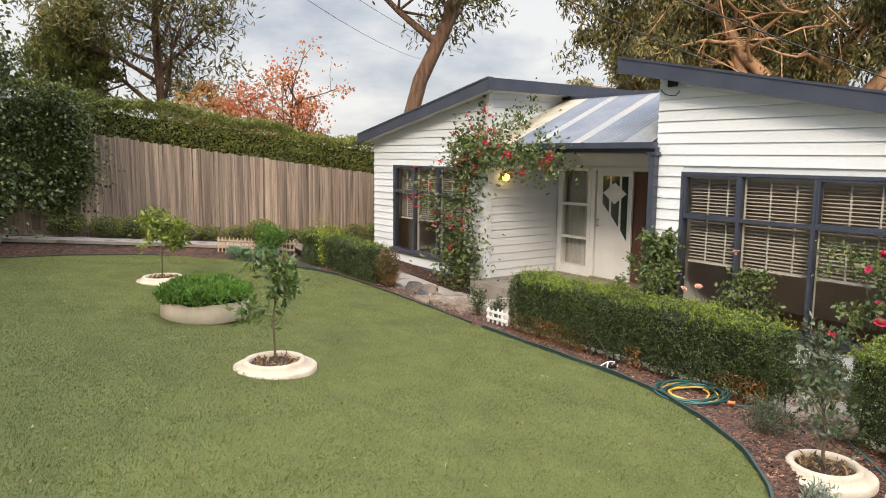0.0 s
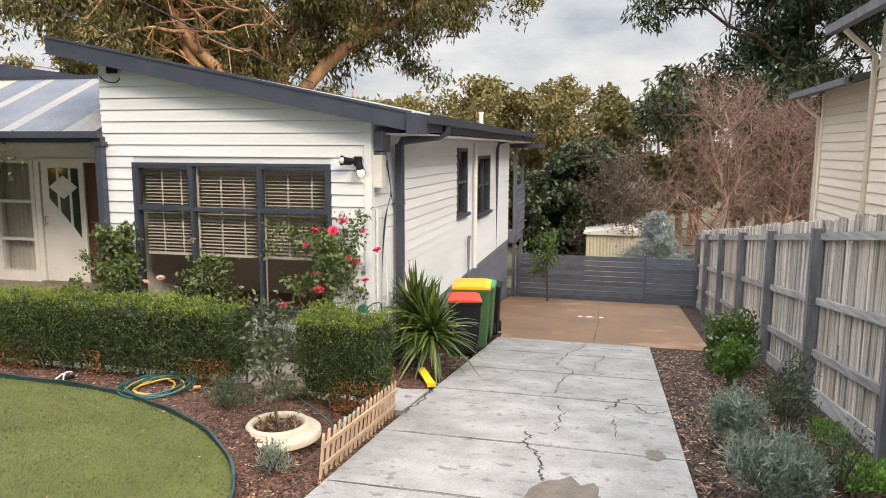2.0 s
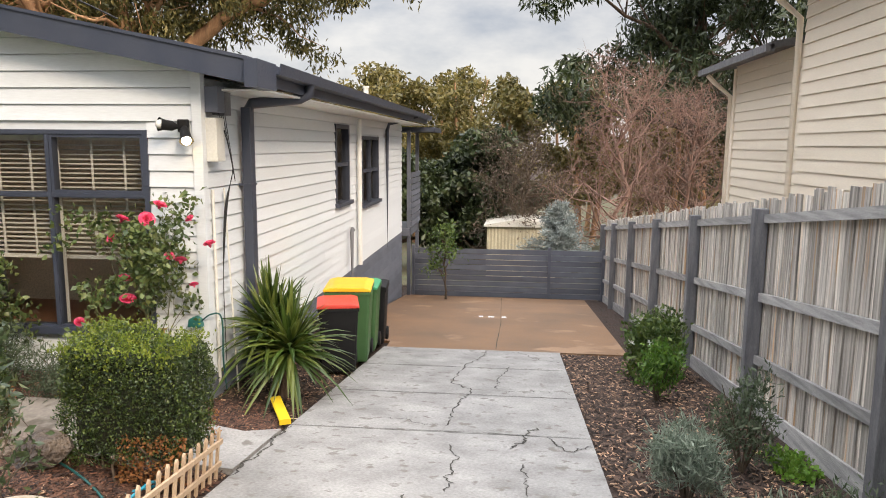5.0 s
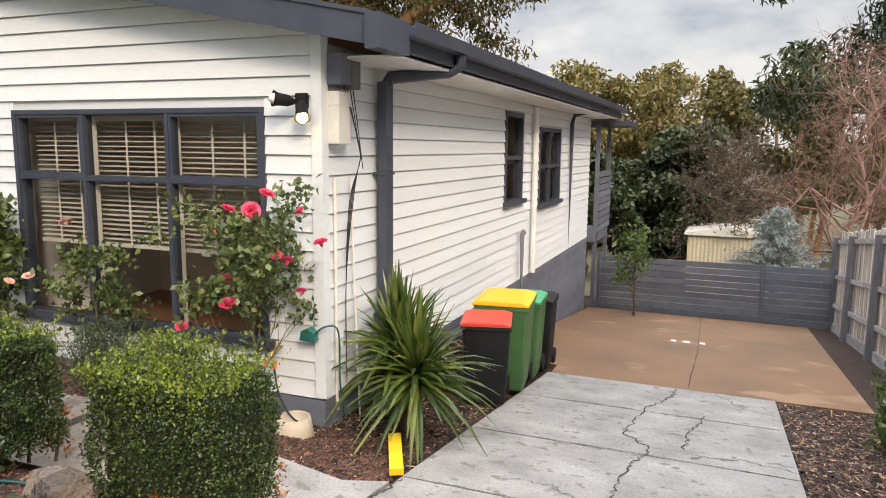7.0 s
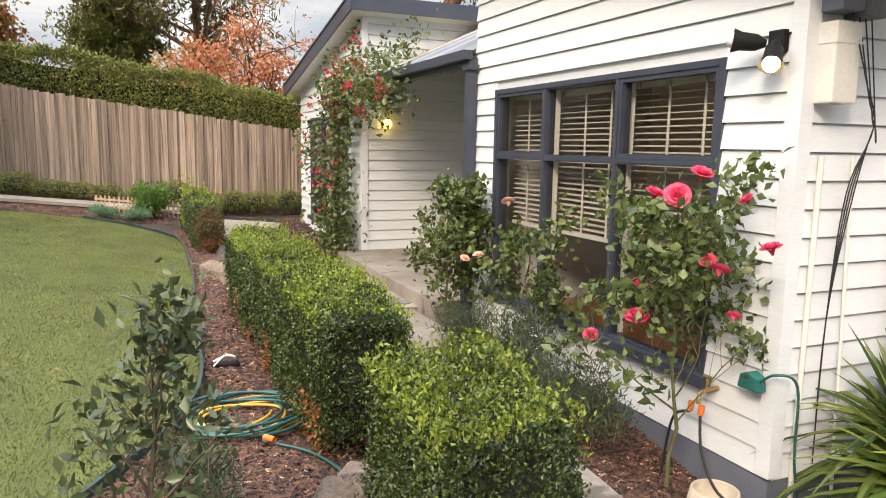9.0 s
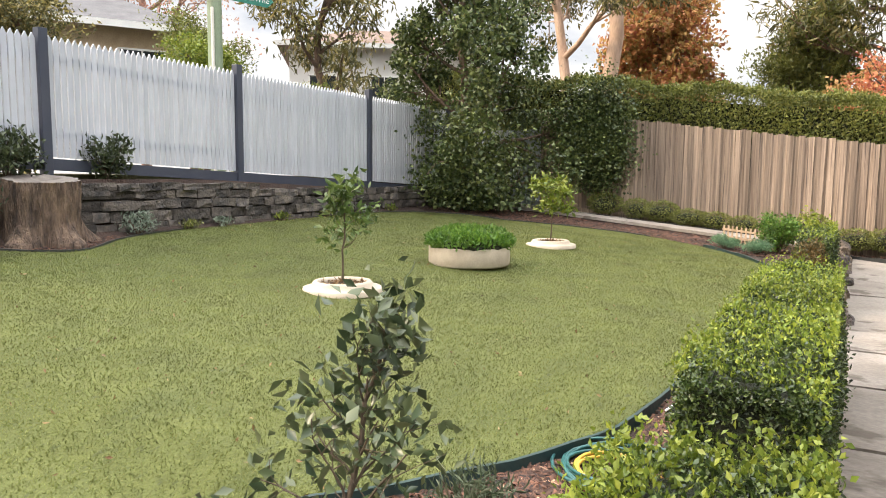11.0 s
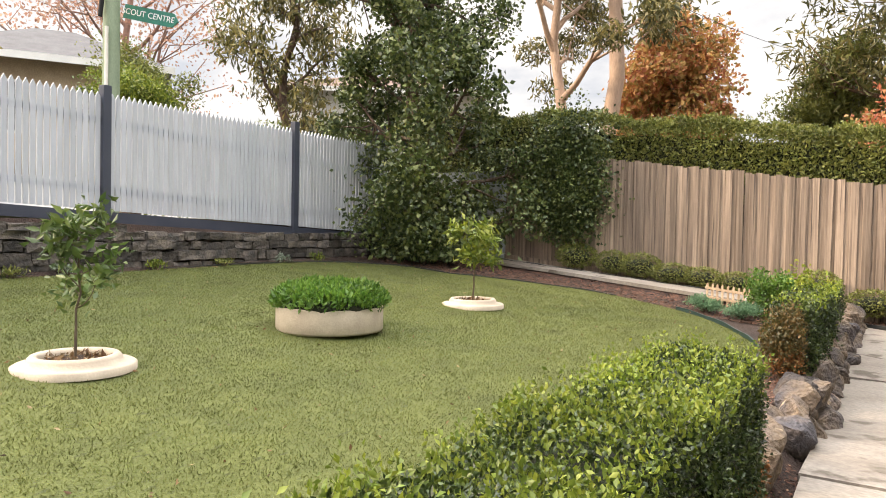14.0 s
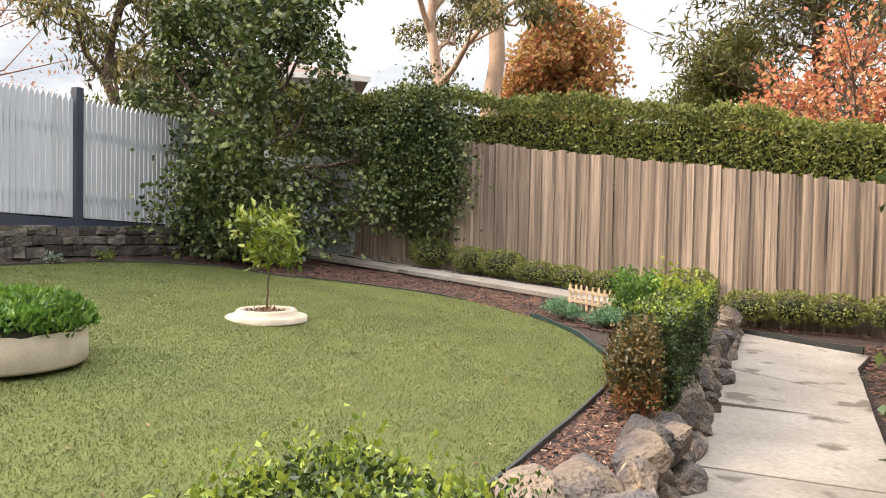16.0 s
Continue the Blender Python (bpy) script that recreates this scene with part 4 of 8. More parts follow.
def big_window(name, label, y0, y1, z0, z1, m1, m2, transom, blind_drop, parent=None):
    w = thing(name, label, "window", kind="structure")
    fx = FX - 0.035
    part("window_frame", boxes((fx, y0 - 0.01, z0, FX + 0.10, y0 + 0.038, z1), (fx, y1 - 0.038, z0, FX + 0.10, y1 + 0.01, z1), (fx, y0 + 0.039, z1 - 0.042, FX + 0.10, y1 - 0.039, z1)), NAVY, w, "navy painted timber frame")
    part("window_sill", boxes((fx - 0.06, y0 - 0.06, z0 - 0.03, FX + 0.10, y1 + 0.06, z0 + 0.045)), NAVY, w, "navy painted sill", bevel=0.006)
    for m in (m1, m2):
        part("mullion", boxes((fx + 0.004, m - 0.017, z0 + 0.046, FX + 0.07, m + 0.017, z1 - 0.043)), NAVY, w, "navy painted mullion")
        part("mullion_lining", boxes((FX + 0.072, m - 0.020, z0 + 0.05, FX + 0.12, m + 0.060, z1 - 0.06)), TRIM, w, "pale inner lining")
    cells = [(y0 + 0.039, m1 - 0.018), (m1 + 0.018, m2 - 0.018), (m2 + 0.018, y1 - 0.039)]
    for k, (a, b) in enumerate(cells):
        part("transom", boxes((fx + 0.006, a, transom - 0.016, FX + 0.07, b, transom + 0.016)), NAVY, w, "navy painted transom")
        for lo, hi, thick in ((z0 + 0.046, transom - 0.017, 0.009), (transom + 0.017, z1 - 0.043, 0.030 if k != 1 else 0.009)):
            sash = part("sash", boxes((fx + 0.01, a + 0.001, lo, FX + 0.06, a + thick, hi), (fx + 0.01, b - thick, lo, FX + 0.06, b - 0.001, hi),
                                      (fx + 0.01, a + thick, lo, FX + 0.06, b - thick, lo + thick), (fx + 0.01, a + thick, hi - thick, FX + 0.06, b - thick, hi)), NAVY, w)
            pane = pane_at([(FX + 0.012, b - thick, lo + thick), (FX + 0.012, a + thick, lo + thick), (FX + 0.012, a + thick, hi - thick), (FX + 0.012, b - thick, hi - thick)], sash)
            pane.visible_shadow = False
    b0 = z1 - (z1 - z0) * blind_drop
    for k, (a, b) in enumerate(cells):
        bl = thing("venetian_blind", "white venetian blind lowered behind the window", "blind", pose(FX + 0.20, (a + b) / 2, 0), group="blinds of " + name)
        hw = (b - a) / 2 + 0.01
        part("head_rail", boxes((-0.03, -hw, z1 - 0.10, 0.03, hw, z1 - 0.05)), BLIND, bl)
        part("bottom_rail", boxes((-0.028, -hw, b0 - 0.02, 0.028, hw, b0 + 0.015)), BLIND, bl)
        z = b0 + 0.05
        slat = None
        while z < z1 - 0.11:
            if slat is None:
                slat = bpy.data.meshes.new("slat")
                o = prism([(-0.024, -0.005), (0.0, 0.002), (0.024, 0.005), (0.024, 0.0075), (0.0, 0.0045), (-0.024, -0.0025)], "y", -hw, hw)
                o.to_mesh(slat)
                o.free()
                slat.materials.append(BLIND)
            s = part_mesh("slat", slat, bl)
            s.location = (0, 0, z)
            z += 0.046
        for y in (-hw * 0.35, hw * 0.35):
            part("ladder_tape", boxes((-0.03, y - 0.012, b0, -0.027, y + 0.012, z1 - 0.06)), BLIND, bl)


big_window("window_1", "wide navy six-light window with white blinds", *WIN_R, 4.24, 5.22, 1.14, 0.64)
big_window("window_2", "navy window of the left wing with white blinds", *WIN_L, 12.1, 13.0, 1.14, 0.62)


def sash_window(name, x0, x1, z0, z1):
    w = thing(name, "narrow navy double-hung side window", "window", kind="structure")
    y = SY - 0.04
    part("window_frame", boxes((x0, y, z0, x0 + 0.07, SY + 0.1, z1), (x1 - 0.07, y, z0, x1, SY + 0.1, z1), (x0 + 0.07, y, z1 - 0.07, x1 - 0.07, SY + 0.1, z1)), NAVY, w)
    part("window_sill", boxes((x0 - 0.05, y - 0.06, z0 - 0.03, x1 + 0.05, SY + 0.1, z0 + 0.04)), NAVY, w, bevel=0.006)
    mid = (z0 + z1) / 2
    part("meeting_rail", boxes((x0 + 0.07, y + 0.015, mid - 0.03, x1 - 0.07, SY + 0.05, mid + 0.03)), NAVY, w)
    part("mullion", boxes(((x0 + x1) / 2 - 0.03, y + 0.01, z0 + 0.041, (x0 + x1) / 2 + 0.03, SY + 0.05, z1 - 0.07)), NAVY, w) if x1 - x0 > 1.2 else None
    p = pane_at([(x0 + 0.07, SY + 0.02, z0 + 0.04), (x1 - 0.07, SY + 0.02, z0 + 0.04), (x1 - 0.07, SY + 0.02, z1 - 0.07), (x0 + 0.07, SY + 0.02, z1 - 0.07)], w)
    p.visible_shadow = False


sash_window("window_3", *SIDE_WINS[0])
sash_window("window_4", *SIDE_WINS[1])


def front_door():
    d = thing("door_1", "white front door ajar with dark glass strips and a diamond", "door", kind="structure")
    y0, y1, z0, z1, x = 8.48, 9.33, -0.37, 1.70, PX - 0.02
    part("door_leaf", prism([(y0, z0), (y1, z0), (y1, z1), (y0, z1)], "x", x, x + 0.04), TRIM, d, "white painted door leaf")
    def strip_glass(a, b, za, zb, zt):
        part("glass_strip", prism([(a, za), (b, zb), (b, zt), (a, zt)], "x", x - 0.008, x - 0.001), DARKGLASS, d, "dark green glass strip")
    strip_glass(8.58, 8.72, 0.42, 0.60, 1.60)
    strip_glass(8.78, 8.96, 0.66, 0.86, 1.60)
    strip_glass(9.02, 9.18, 0.92, 1.08, 1.60)
    part("glazing_bead", boxes((x - 0.014, 8.73, 0.62, x - 0.009, 8.77, 1.60), (x - 0.014, 8.97, 0.86, x - 0.009, 9.01, 1.60)), TRIM, d)
    part("diamond", prism([(8.60, 1.28), (8.88, 1.08), (9.16, 1.28), (8.88, 1.48)], "x", x - 0.022, x - 0.009), TRIM, d, "white diamond panel")
    h = Tubes(8)
    h.add([(x - 0.05, 9.26, 0.62), (x - 0.05, 9.26, 0.78)], 0.009)
    h.add([(x, 9.26, 0.64), (x - 0.05, 9.26, 0.64)], 0.008)
    h.add([(x, 9.26, 0.76), (x - 0.05, 9.26, 0.76)], 0.008)
    part_mesh("door_handle", h.mesh("door_handle", BRASS), d, "brass pull handle")
    part("door_frame", boxes((PX - 0.04, 9.36, -0.38, PX + 0.12, 9.46, 1.74), (PX - 0.04, 8.06, 1.70, PX + 0.12, 9.36, 1.76), (PX - 0.04, 8.06, -0.38, PX + 0.12, 8.10, 1.70)), TRIM, d, "white door frame")
    part("inner_leaf", boxes((PX + 0.03, 8.10, -0.37, PX + 0.07, 8.47, 1.69)), DOORWOOD, d, "red-brown timber inner door")
    part("door_step", boxes((PX - 0.10, 8.06, -0.384, PX + 0.10, 9.40, -0.355)), PATHCON, d)
    s = thing("sidelight", "white three-pane side window with sheer curtain", "window", kind="structure")
    zs = [-0.18, 0.36, 1.02, 1.70]
    part("window_frame", boxes((PX - 0.045, 9.465, -0.385, PX + 0.1, 9.55, 1.74), (PX - 0.045, 10.24, -0.385, PX + 0.1, 10.36, 1.74), (PX - 0.045, 9.55, -0.385, PX + 0.1, 10.24, -0.20), (PX - 0.045, 9.55, 1.68, PX + 0.1, 10.24, 1.74)), TRIM, s)
    for z in (0.36, 1.02):
        part("glazing_bar", boxes((PX - 0.035, 9.55, z - 0.025, PX + 0.06, 10.24, z + 0.025)), TRIM, s)
    for a, b in zip(zs, zs[1:]):
        p = pane_at([(PX + 0.02, 10.239, a + 0.026), (PX + 0.02, 9.551, a + 0.026), (PX + 0.02, 9.551, b - 0.026), (PX + 0.02, 10.239, b - 0.026)], s)
        p.visible_shadow = False
    v, f = [], []
    for k in range(61):
        y = 9.45 + 0.92 * k / 60
        xx = PX + 0.16 + 0.025 * math.sin(k * 0.9)
        v += [(xx, y, -0.36), (xx, y, 1.72)]
    f = [(2 * k, 2 * k + 2, 2 * k + 3, 2 * k + 1) for k in range(60)]
    tagged(part_mesh("curtain", mesh_from("curtain", v, f, CURTAIN, True)), "pale sheer curtain hanging behind the side window", "curtain")


front_door()


# ---- fences ----
def share(name, bm, mat):
    bmesh.ops.recalc_face_normals(bm, faces=bm.faces[:])
    me = bpy.data.meshes.new(name)
    bm.to_mesh(me)
    bm.free()
    me.materials.append(mat)
    return me


def timber_fence():
    f = thing("timber_fence", "tall weathered brown timber paling fence", "fence", kind="structure")
    def top(x):
        return 2.31 - 0.129 * (x - 2.5)
    pal = [share("paling", boxes((-w / 2, -0.009, 0, w / 2, 0.009, 1.0)), PALING) for w in (0.098, 0.104, 0.11)]
    x, k = 0.32, 0
    r = random.Random(4)
    while x < 12.5:
        base = ground_z(x, 15.5) + 0.10 + 0.05
        o = part_mesh("paling", pal[r.randrange(3)], f)
        o.location = (x, 15.85 + (0.014 if k % 2 else -0.012) + r.uniform(-0.004, 0.004), base)
        o.scale = (1, 1, top(x) - base + r.uniform(-0.03, 0.02))
        o.rotation_euler = (0, r.uniform(-0.006, 0.006), 0)
        x += r.uniform(0.080, 0.102)
        k += 1
    for x0 in np.arange(0.3, 12.2, 2.0):
        x1 = x0 + 2.0
        part("plinth_board", prism([(x0, ground_z(x0, 15.5) - 0.06), (x1 - 0.01, ground_z(x1, 15.5) - 0.06), (x1 - 0.01, ground_z(x1, 15.5) + 0.16), (x0, ground_z(x0, 15.5) + 0.16)], "y", 15.80, 15.835), PALING, f, "weathered plinth board")
        part("rail", prism([(x0, top(x0) - 0.35), (x1 - 0.01, top(x1) - 0.35), (x1 - 0.01, top(x1) - 0.27), (x0, top(x0) - 0.27)], "y", 15.875, 15.92), PALING, f)


timber_fence()


def white_gate():
    g = thing("white_side_gate", "white painted board gate between the two fences", "gate", kind="structure")
    for k in range(8):
        part("board", boxes((-1.6, 15.84, 0.38 + k * 0.225, 0.26, 15.87, 0.38 + k * 0.225 + 0.215)), PICKET, g)
    for x in (-1.62, 0.26):
        part("post", boxes((x - 0.05, 15.80, 0.2, x + 0.05, 15.90, 2.3)), PICKET, g)


white_gate()


def side_fence():
    f = thing("side_fence", "silvered timber paling fence with dark posts and rails", "fence", kind="structure")
    Y = -2.62
    def top(x):
        return 1.48 - 0.125 * (x - 6.5)
    def base(x):
        return ground_z(x, -2.4)
    pal = [share("paling", boxes((-w / 2, -0.008, 0, w / 2, 0.008, 1.0)), GREYPALING) for w in (0.095, 0.102, 0.108)]
    r = random.Random(9)
    x, k = 1.0, 0
    while x < 20.6:
        o = part_mesh("paling", pal[r.randrange(3)], f)
        b = base(x) + 0.14
        o.location = (x, Y - (0.026 if k % 2 else 0.009), b)
        o.scale = (1, 1, top(x) - b + r.uniform(-0.035, 0.025))
        o.rotation_euler = (r.uniform(-0.006, 0.006), r.uniform(-0.012, 0.012), 0)
        x += r.uniform(0.080, 0.098)
        k += 1
    posts = [1.5, 4.05, 6.5, 9.0, 11.4, 13.8, 16.2, 18.6, 20.6]
    for x in posts:
        part("post", boxes((x - 0.05, Y + 0.001, base(x) - 0.3, x + 0.055, Y + 0.13, top(x) - 0.10)), POST, f, "dark grey fence post", bevel=0.006)
    for x0, x1 in zip(posts, posts[1:]):
        for d in (0.24, 1.0, 1.62):
            a, b = x0 + 0.056, x1 - 0.051
            part("rail", prism([(a, top(a) - d), (b, top(b) - d), (b, top(b) - d + 0.085), (a, top(a) - d + 0.085)], "y", Y + 0.002, Y + 0.045), RAIL, f)
        part("plinth_board", prism([(x0 + 0.056, base(x0) - 0.05), (x1 - 0.051, base(x1) - 0.05), (x1 - 0.051, base(x1) + 0.16), (x0 + 0.056, base(x0) + 0.16)], "y", Y + 0.002, Y + 0.03), RAIL, f, "silvered plinth board")


side_fence()


def picket_fence():
    f = thing("picket_fence", "tall white picket fence with navy posts on stone wall", "fence", kind="structure")
    X = -1.8
    posts = [2.3, 5.63, 8.67, 12.08, 15.2]
    def low(y):
        return 1.13 - 0.045 * (y - 8.67)
    def top(y):
        return 2.67 - 0.008 * (y - 8.67)
    w = 0.065
    bm = prism([(-w / 2, 0), (w / 2, 0), (w / 2, 0.955), (0.0, 1.0), (-w / 2, 0.955)], "x", -0.012, 0.012)
    me = share("picket", bm, PICKET)
    for y0, y1 in zip(posts, posts[1:]):
        n = int((y1 - y0 - 0.14) / 0.079)
        for k in range(n):
            y = y0 + 0.10 + (y1 - y0 - 0.2) * k / (n - 1)
            o = part_mesh("picket", me, f)
            o.location = (X, y, low(y))
            o.scale = (1, 1, top(y) - low(y))
        for z in (0.25, 1.15):
            part("rail", prism([(y0 + 0.06, low(y0) + z), (y1 - 0.06, low(y1) + z), (y1 - 0.06, low(y1) + z + 0.08), (y0 + 0.06, low(y0) + z + 0.08)], "x", X - 0.062, X - 0.013), PICKET, f)
        part("base_rail", prism([(y0 + 0.06, low(y0) - 0.16), (y1 - 0.06, low(y1) - 0.16), (y1 - 0.06, low(y1) - 0.02), (y0 + 0.06, low(y0) - 0.02)], "x", X - 0.02, X + 0.025), NAVY, f, "navy base board")
    for y in posts:
        p = part("post", boxes((X - 0.05, y - 0.055, 0.85, X + 0.065, y + 0.055, 2.76)), NAVY, f, "navy painted post", bevel=0.006)


picket_fence()


def stone_wall():
    w = tagged(part("stone_wall", boxes((-1.75, 5.6, 0.1, -1.52, 15.6, 0.80)), STONE), "low dry wall of dark bluestone blocks", "stone wall", kind="structure")
    r = random.Random(3)
    for row, z in enumerate((0.30, 0.46, 0.61, 0.74, 0.855)):
        y = 5.6 + r.uniform(0, 0.2)
        h = (0.155, 0.145, 0.125, 0.12, 0.10)[row]
        while y < (15.5 if row < 4 else 8.6):
            ln = r.uniform(0.14, 0.46)
            bm = boxes((-0.09, 0.006, 0.004, 0.09, ln - 0.006, h - 0.006))
            bmesh.ops.subdivide_edges(bm, edges=bm.edges[:], cuts=1, use_grid_fill=True)
            for v in bm.verts:
                d = noise.noise(Vector((v.co.x * 9 + y * 3.1, v.co.y * 7 + row * 5, v.co.z * 9)))
                v.co += v.normal * 0.0 + Vector((r.uniform(-.012, .012) + d * 0.012, r.uniform(-.012, .012), r.uniform(-.012, .012)))
            o = part("stone", bm, STONE, w)
            o.location = (-1.49 - row * 0.012 + r.uniform(-0.03, 0.035), y, z + r.uniform(-0.012, 0.012))
            y += ln


stone_wall()


def side_gate():
    g = thing("driveway_gate", "wide grey painted slatted timber gate", "gate", kind="structure")
    X = 20.5
    for k in range(9):
        z = -2.38 + k * 0.145
        part("slat", boxes((X, -2.55, z, X + 0.025, -1.22, z + 0.129)), GREYPAINT, g)
        part("slat", boxes((X, -1.14, z, X + 0.025, 2.40, z + 0.129)), GREYPAINT, g)
    for y in (-2.58, -1.18, 2.44):
        part("post", boxes((X - 0.05, y - 0.04, -2.6, X + 0.06, y + 0.04, -1.02)), GREYPAINT, g)


side_gate()


# ---- plants ----
def hedge_block(name, label, x0, x1, y0, y1, z0, z1, n, size, shoots, dry=0.0, seed=0):
    """A clipped hedge: a rough core coloured as inner shade, a coat of leaves with bulges and hollows, young shoots on
    top, stems below.
    """
    t = thing(name, label, "hedge", pose((x0 + x1) / 2, (y0 + y1) / 2, z0))
    lx, ly, h = (x1 - x0) / 2, (y1 - y0) / 2, z1 - z0
    lift = 0.11 if dry else 0.0

    def swell(a, b, c):
        q = Vector((a * 2.3 + seed, b * 2.3, c * 2.3))
        return 0.055 * noise.noise(q) + 0.035 * noise.noise(q * 3.1)
    # solid filler; its near-black colour stands in for shade among the twigs
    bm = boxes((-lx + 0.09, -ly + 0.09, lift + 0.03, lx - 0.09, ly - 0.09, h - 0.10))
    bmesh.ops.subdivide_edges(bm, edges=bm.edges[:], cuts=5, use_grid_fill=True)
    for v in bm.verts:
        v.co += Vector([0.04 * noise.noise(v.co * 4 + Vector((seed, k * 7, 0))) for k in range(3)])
    part("foliage_core", bm, CORE, t, "solid core coloured as the shade behind the leaves")
    areas = np.array([2 * ly * h, 2 * ly * h, 2 * lx * h, 2 * lx * h, 4 * lx * ly])
    # leaves sit in small sprays
    m = n // 5
    c = rng.choice(5, m, p=areas / areas.sum())
    u, v = rng.uniform(-1, 1, (2, m))
    p, out = np.empty((m, 3)), np.zeros((m, 3))
    for k, (ax, sgn) in enumerate(((0, -1), (0, 1), (1, -1), (1, 1))):
        i = c == k
        z = lift + (v[i] + 1) / 2 * (h - lift)
        p[i] = np.stack([np.full(i.sum(), sgn * lx), u[i] * ly, z] if ax == 0 else [u[i] * lx, np.full(i.sum(), sgn * ly), z], 1)
        out[i, ax] = sgn
    i = c == 4
    p[i] = np.stack([u[i] * lx, v[i] * ly, np.full(i.sum(), h)], 1)
    out[i, 2] = 1
    # round the edges off
    uu, ww = np.abs(p[:, 0]) / lx, p[:, 2] / h
    vv = np.maximum(0, np.abs(p[:, 1]) - (ly - lx)) / lx
    over = np.maximum(1.0, (uu ** 5 + np.maximum(ww, 0) ** 8 + vv ** 5) ** (1 / 6))
    p[:, 0] /= over
    p[:, 2] = np.where(ww > 0.7, p[:, 2] / (1 + (over - 1) * 0.7), p[:, 2])
    p[:, 1] = np.sign(p[:, 1]) * np.where(vv > 0, (ly - lx) + vv * lx / over, np.abs(p[:, 1]))
    p += out * (np.array([swell(*q) for q in p]) - rng.exponential(0.020, m))[:, None]
    leaf_at = np.repeat(p, 5, 0) + rng.normal(size=(m * 5, 3)) * size * 0.75
    leaves("leaves", leaf_at, size, 0.58, BOX, t, (0, 0, 0.45), 0.75)
    # young shoots stand up out of the top, and a few lean out of the upper sides
    k = shoots
    q = np.stack([rng.uniform(-lx, lx, k) * 0.96, rng.uniform(-ly, ly, k) * 0.98, np.full(k, h - 0.02)], 1)
    edge = rng.uniform(0, 1, k) < 0.22
    q[edge, 0] = np.sign(q[edge, 0]) * lx * 0.97
    q[edge, 2] -= rng.exponential(0.06, edge.sum())
    dens = np.array([noise.noise(Vector((a * 3 + seed, b * 3, 3))) for a, b in q[:, :2]])
    q = q[dens > rng.uniform(-0.55, 0.25, k)]
    q[:, 2] += np.array([swell(a, b, h) for a, b in q[:, :2]])
    k = len(q)
    ln = np.minimum(0.11, rng.exponential(0.034, k) + 0.012)
    tilt = unit(np.stack([rng.normal(0, 0.28, k), rng.normal(0, 0.28, k), np.ones(k)], 1))
    tips = [q + tilt * (ln * f)[:, None] + rng.normal(size=(k, 3)) * 0.006 for f in (0.0, 0.3, 0.55, 0.8, 1.0)]
    leaves("young_growth", np.concatenate(tips), size * 1.1, 0.55, BOXTIP, t, (0, 0, 0.8), 0.7, "bright yellow-green young tips", "stuff")
    if dry:
        m = int(n * dry)
        q = np.stack([rng.choice([-1, 1], m) * (lx + 0.005 - rng.exponential(0.03, m)), rng.uniform(-ly, ly, m), 0.02 + 0.30 * rng.uniform(0, 1, m) ** 1.3], 1)
        keep = np.array([noise.noise(Vector((a * 3 + seed, b * 2.2, 6))) for a, b in q[:, :2]]) > -0.12
        leaves("dry_leaves", q[keep], size * 1.3, 0.6, BOXDRY, t, (0, 0, -0.2), 1, "rusty dry leaves low down", "stuff")
        for k in range(int(ly * 2 / 0.13)):
            y = -ly + 0.1 + k * 0.13
            for sx in (-0.72, 0.72):
                s = Tubes(5)
                a = np.array([sx * lx + random.uniform(-.05, .05), y, -0.04])
                s.add([a, a + (random.uniform(-.05, .05), random.uniform(-.05, .05), 0.16), a + (random.uniform(-.1, .1), random.uniform(-.1, .1), 0.32)], [0.012, 0.009, 0.006])
                part_mesh("stem", s.mesh("stem", TWIG), t, "bare brown stem")
    return t


# near-black green: the shade inside dense foliage, put into the colour
CORE = material("inner_shade_core", (0.014, 0.020, 0.009), (0.024, 0.026, 0.014), 0.95, 12, 80, 0.9)

hedge_block("box_hedge", "clipped box hedge with yellow-green top and rusty base", 6.0, 6.53, 1.80, 2.66, -0.50, 0.38, 26000, 0.021, 1000, dry=0.12, seed=1)
hedge_block("box_hedge", "long clipped box hedge with rusty leaves low down", 5.98, 6.5, 3.30, 6.95, -0.40, 0.40, 88000, 0.021, 3300, dry=0.13, seed=2)


def planted(name, label, category, x, y, z=None):
    return thing(name, label, category, pose(x, y, ground_z(x, y) if z is None else z))


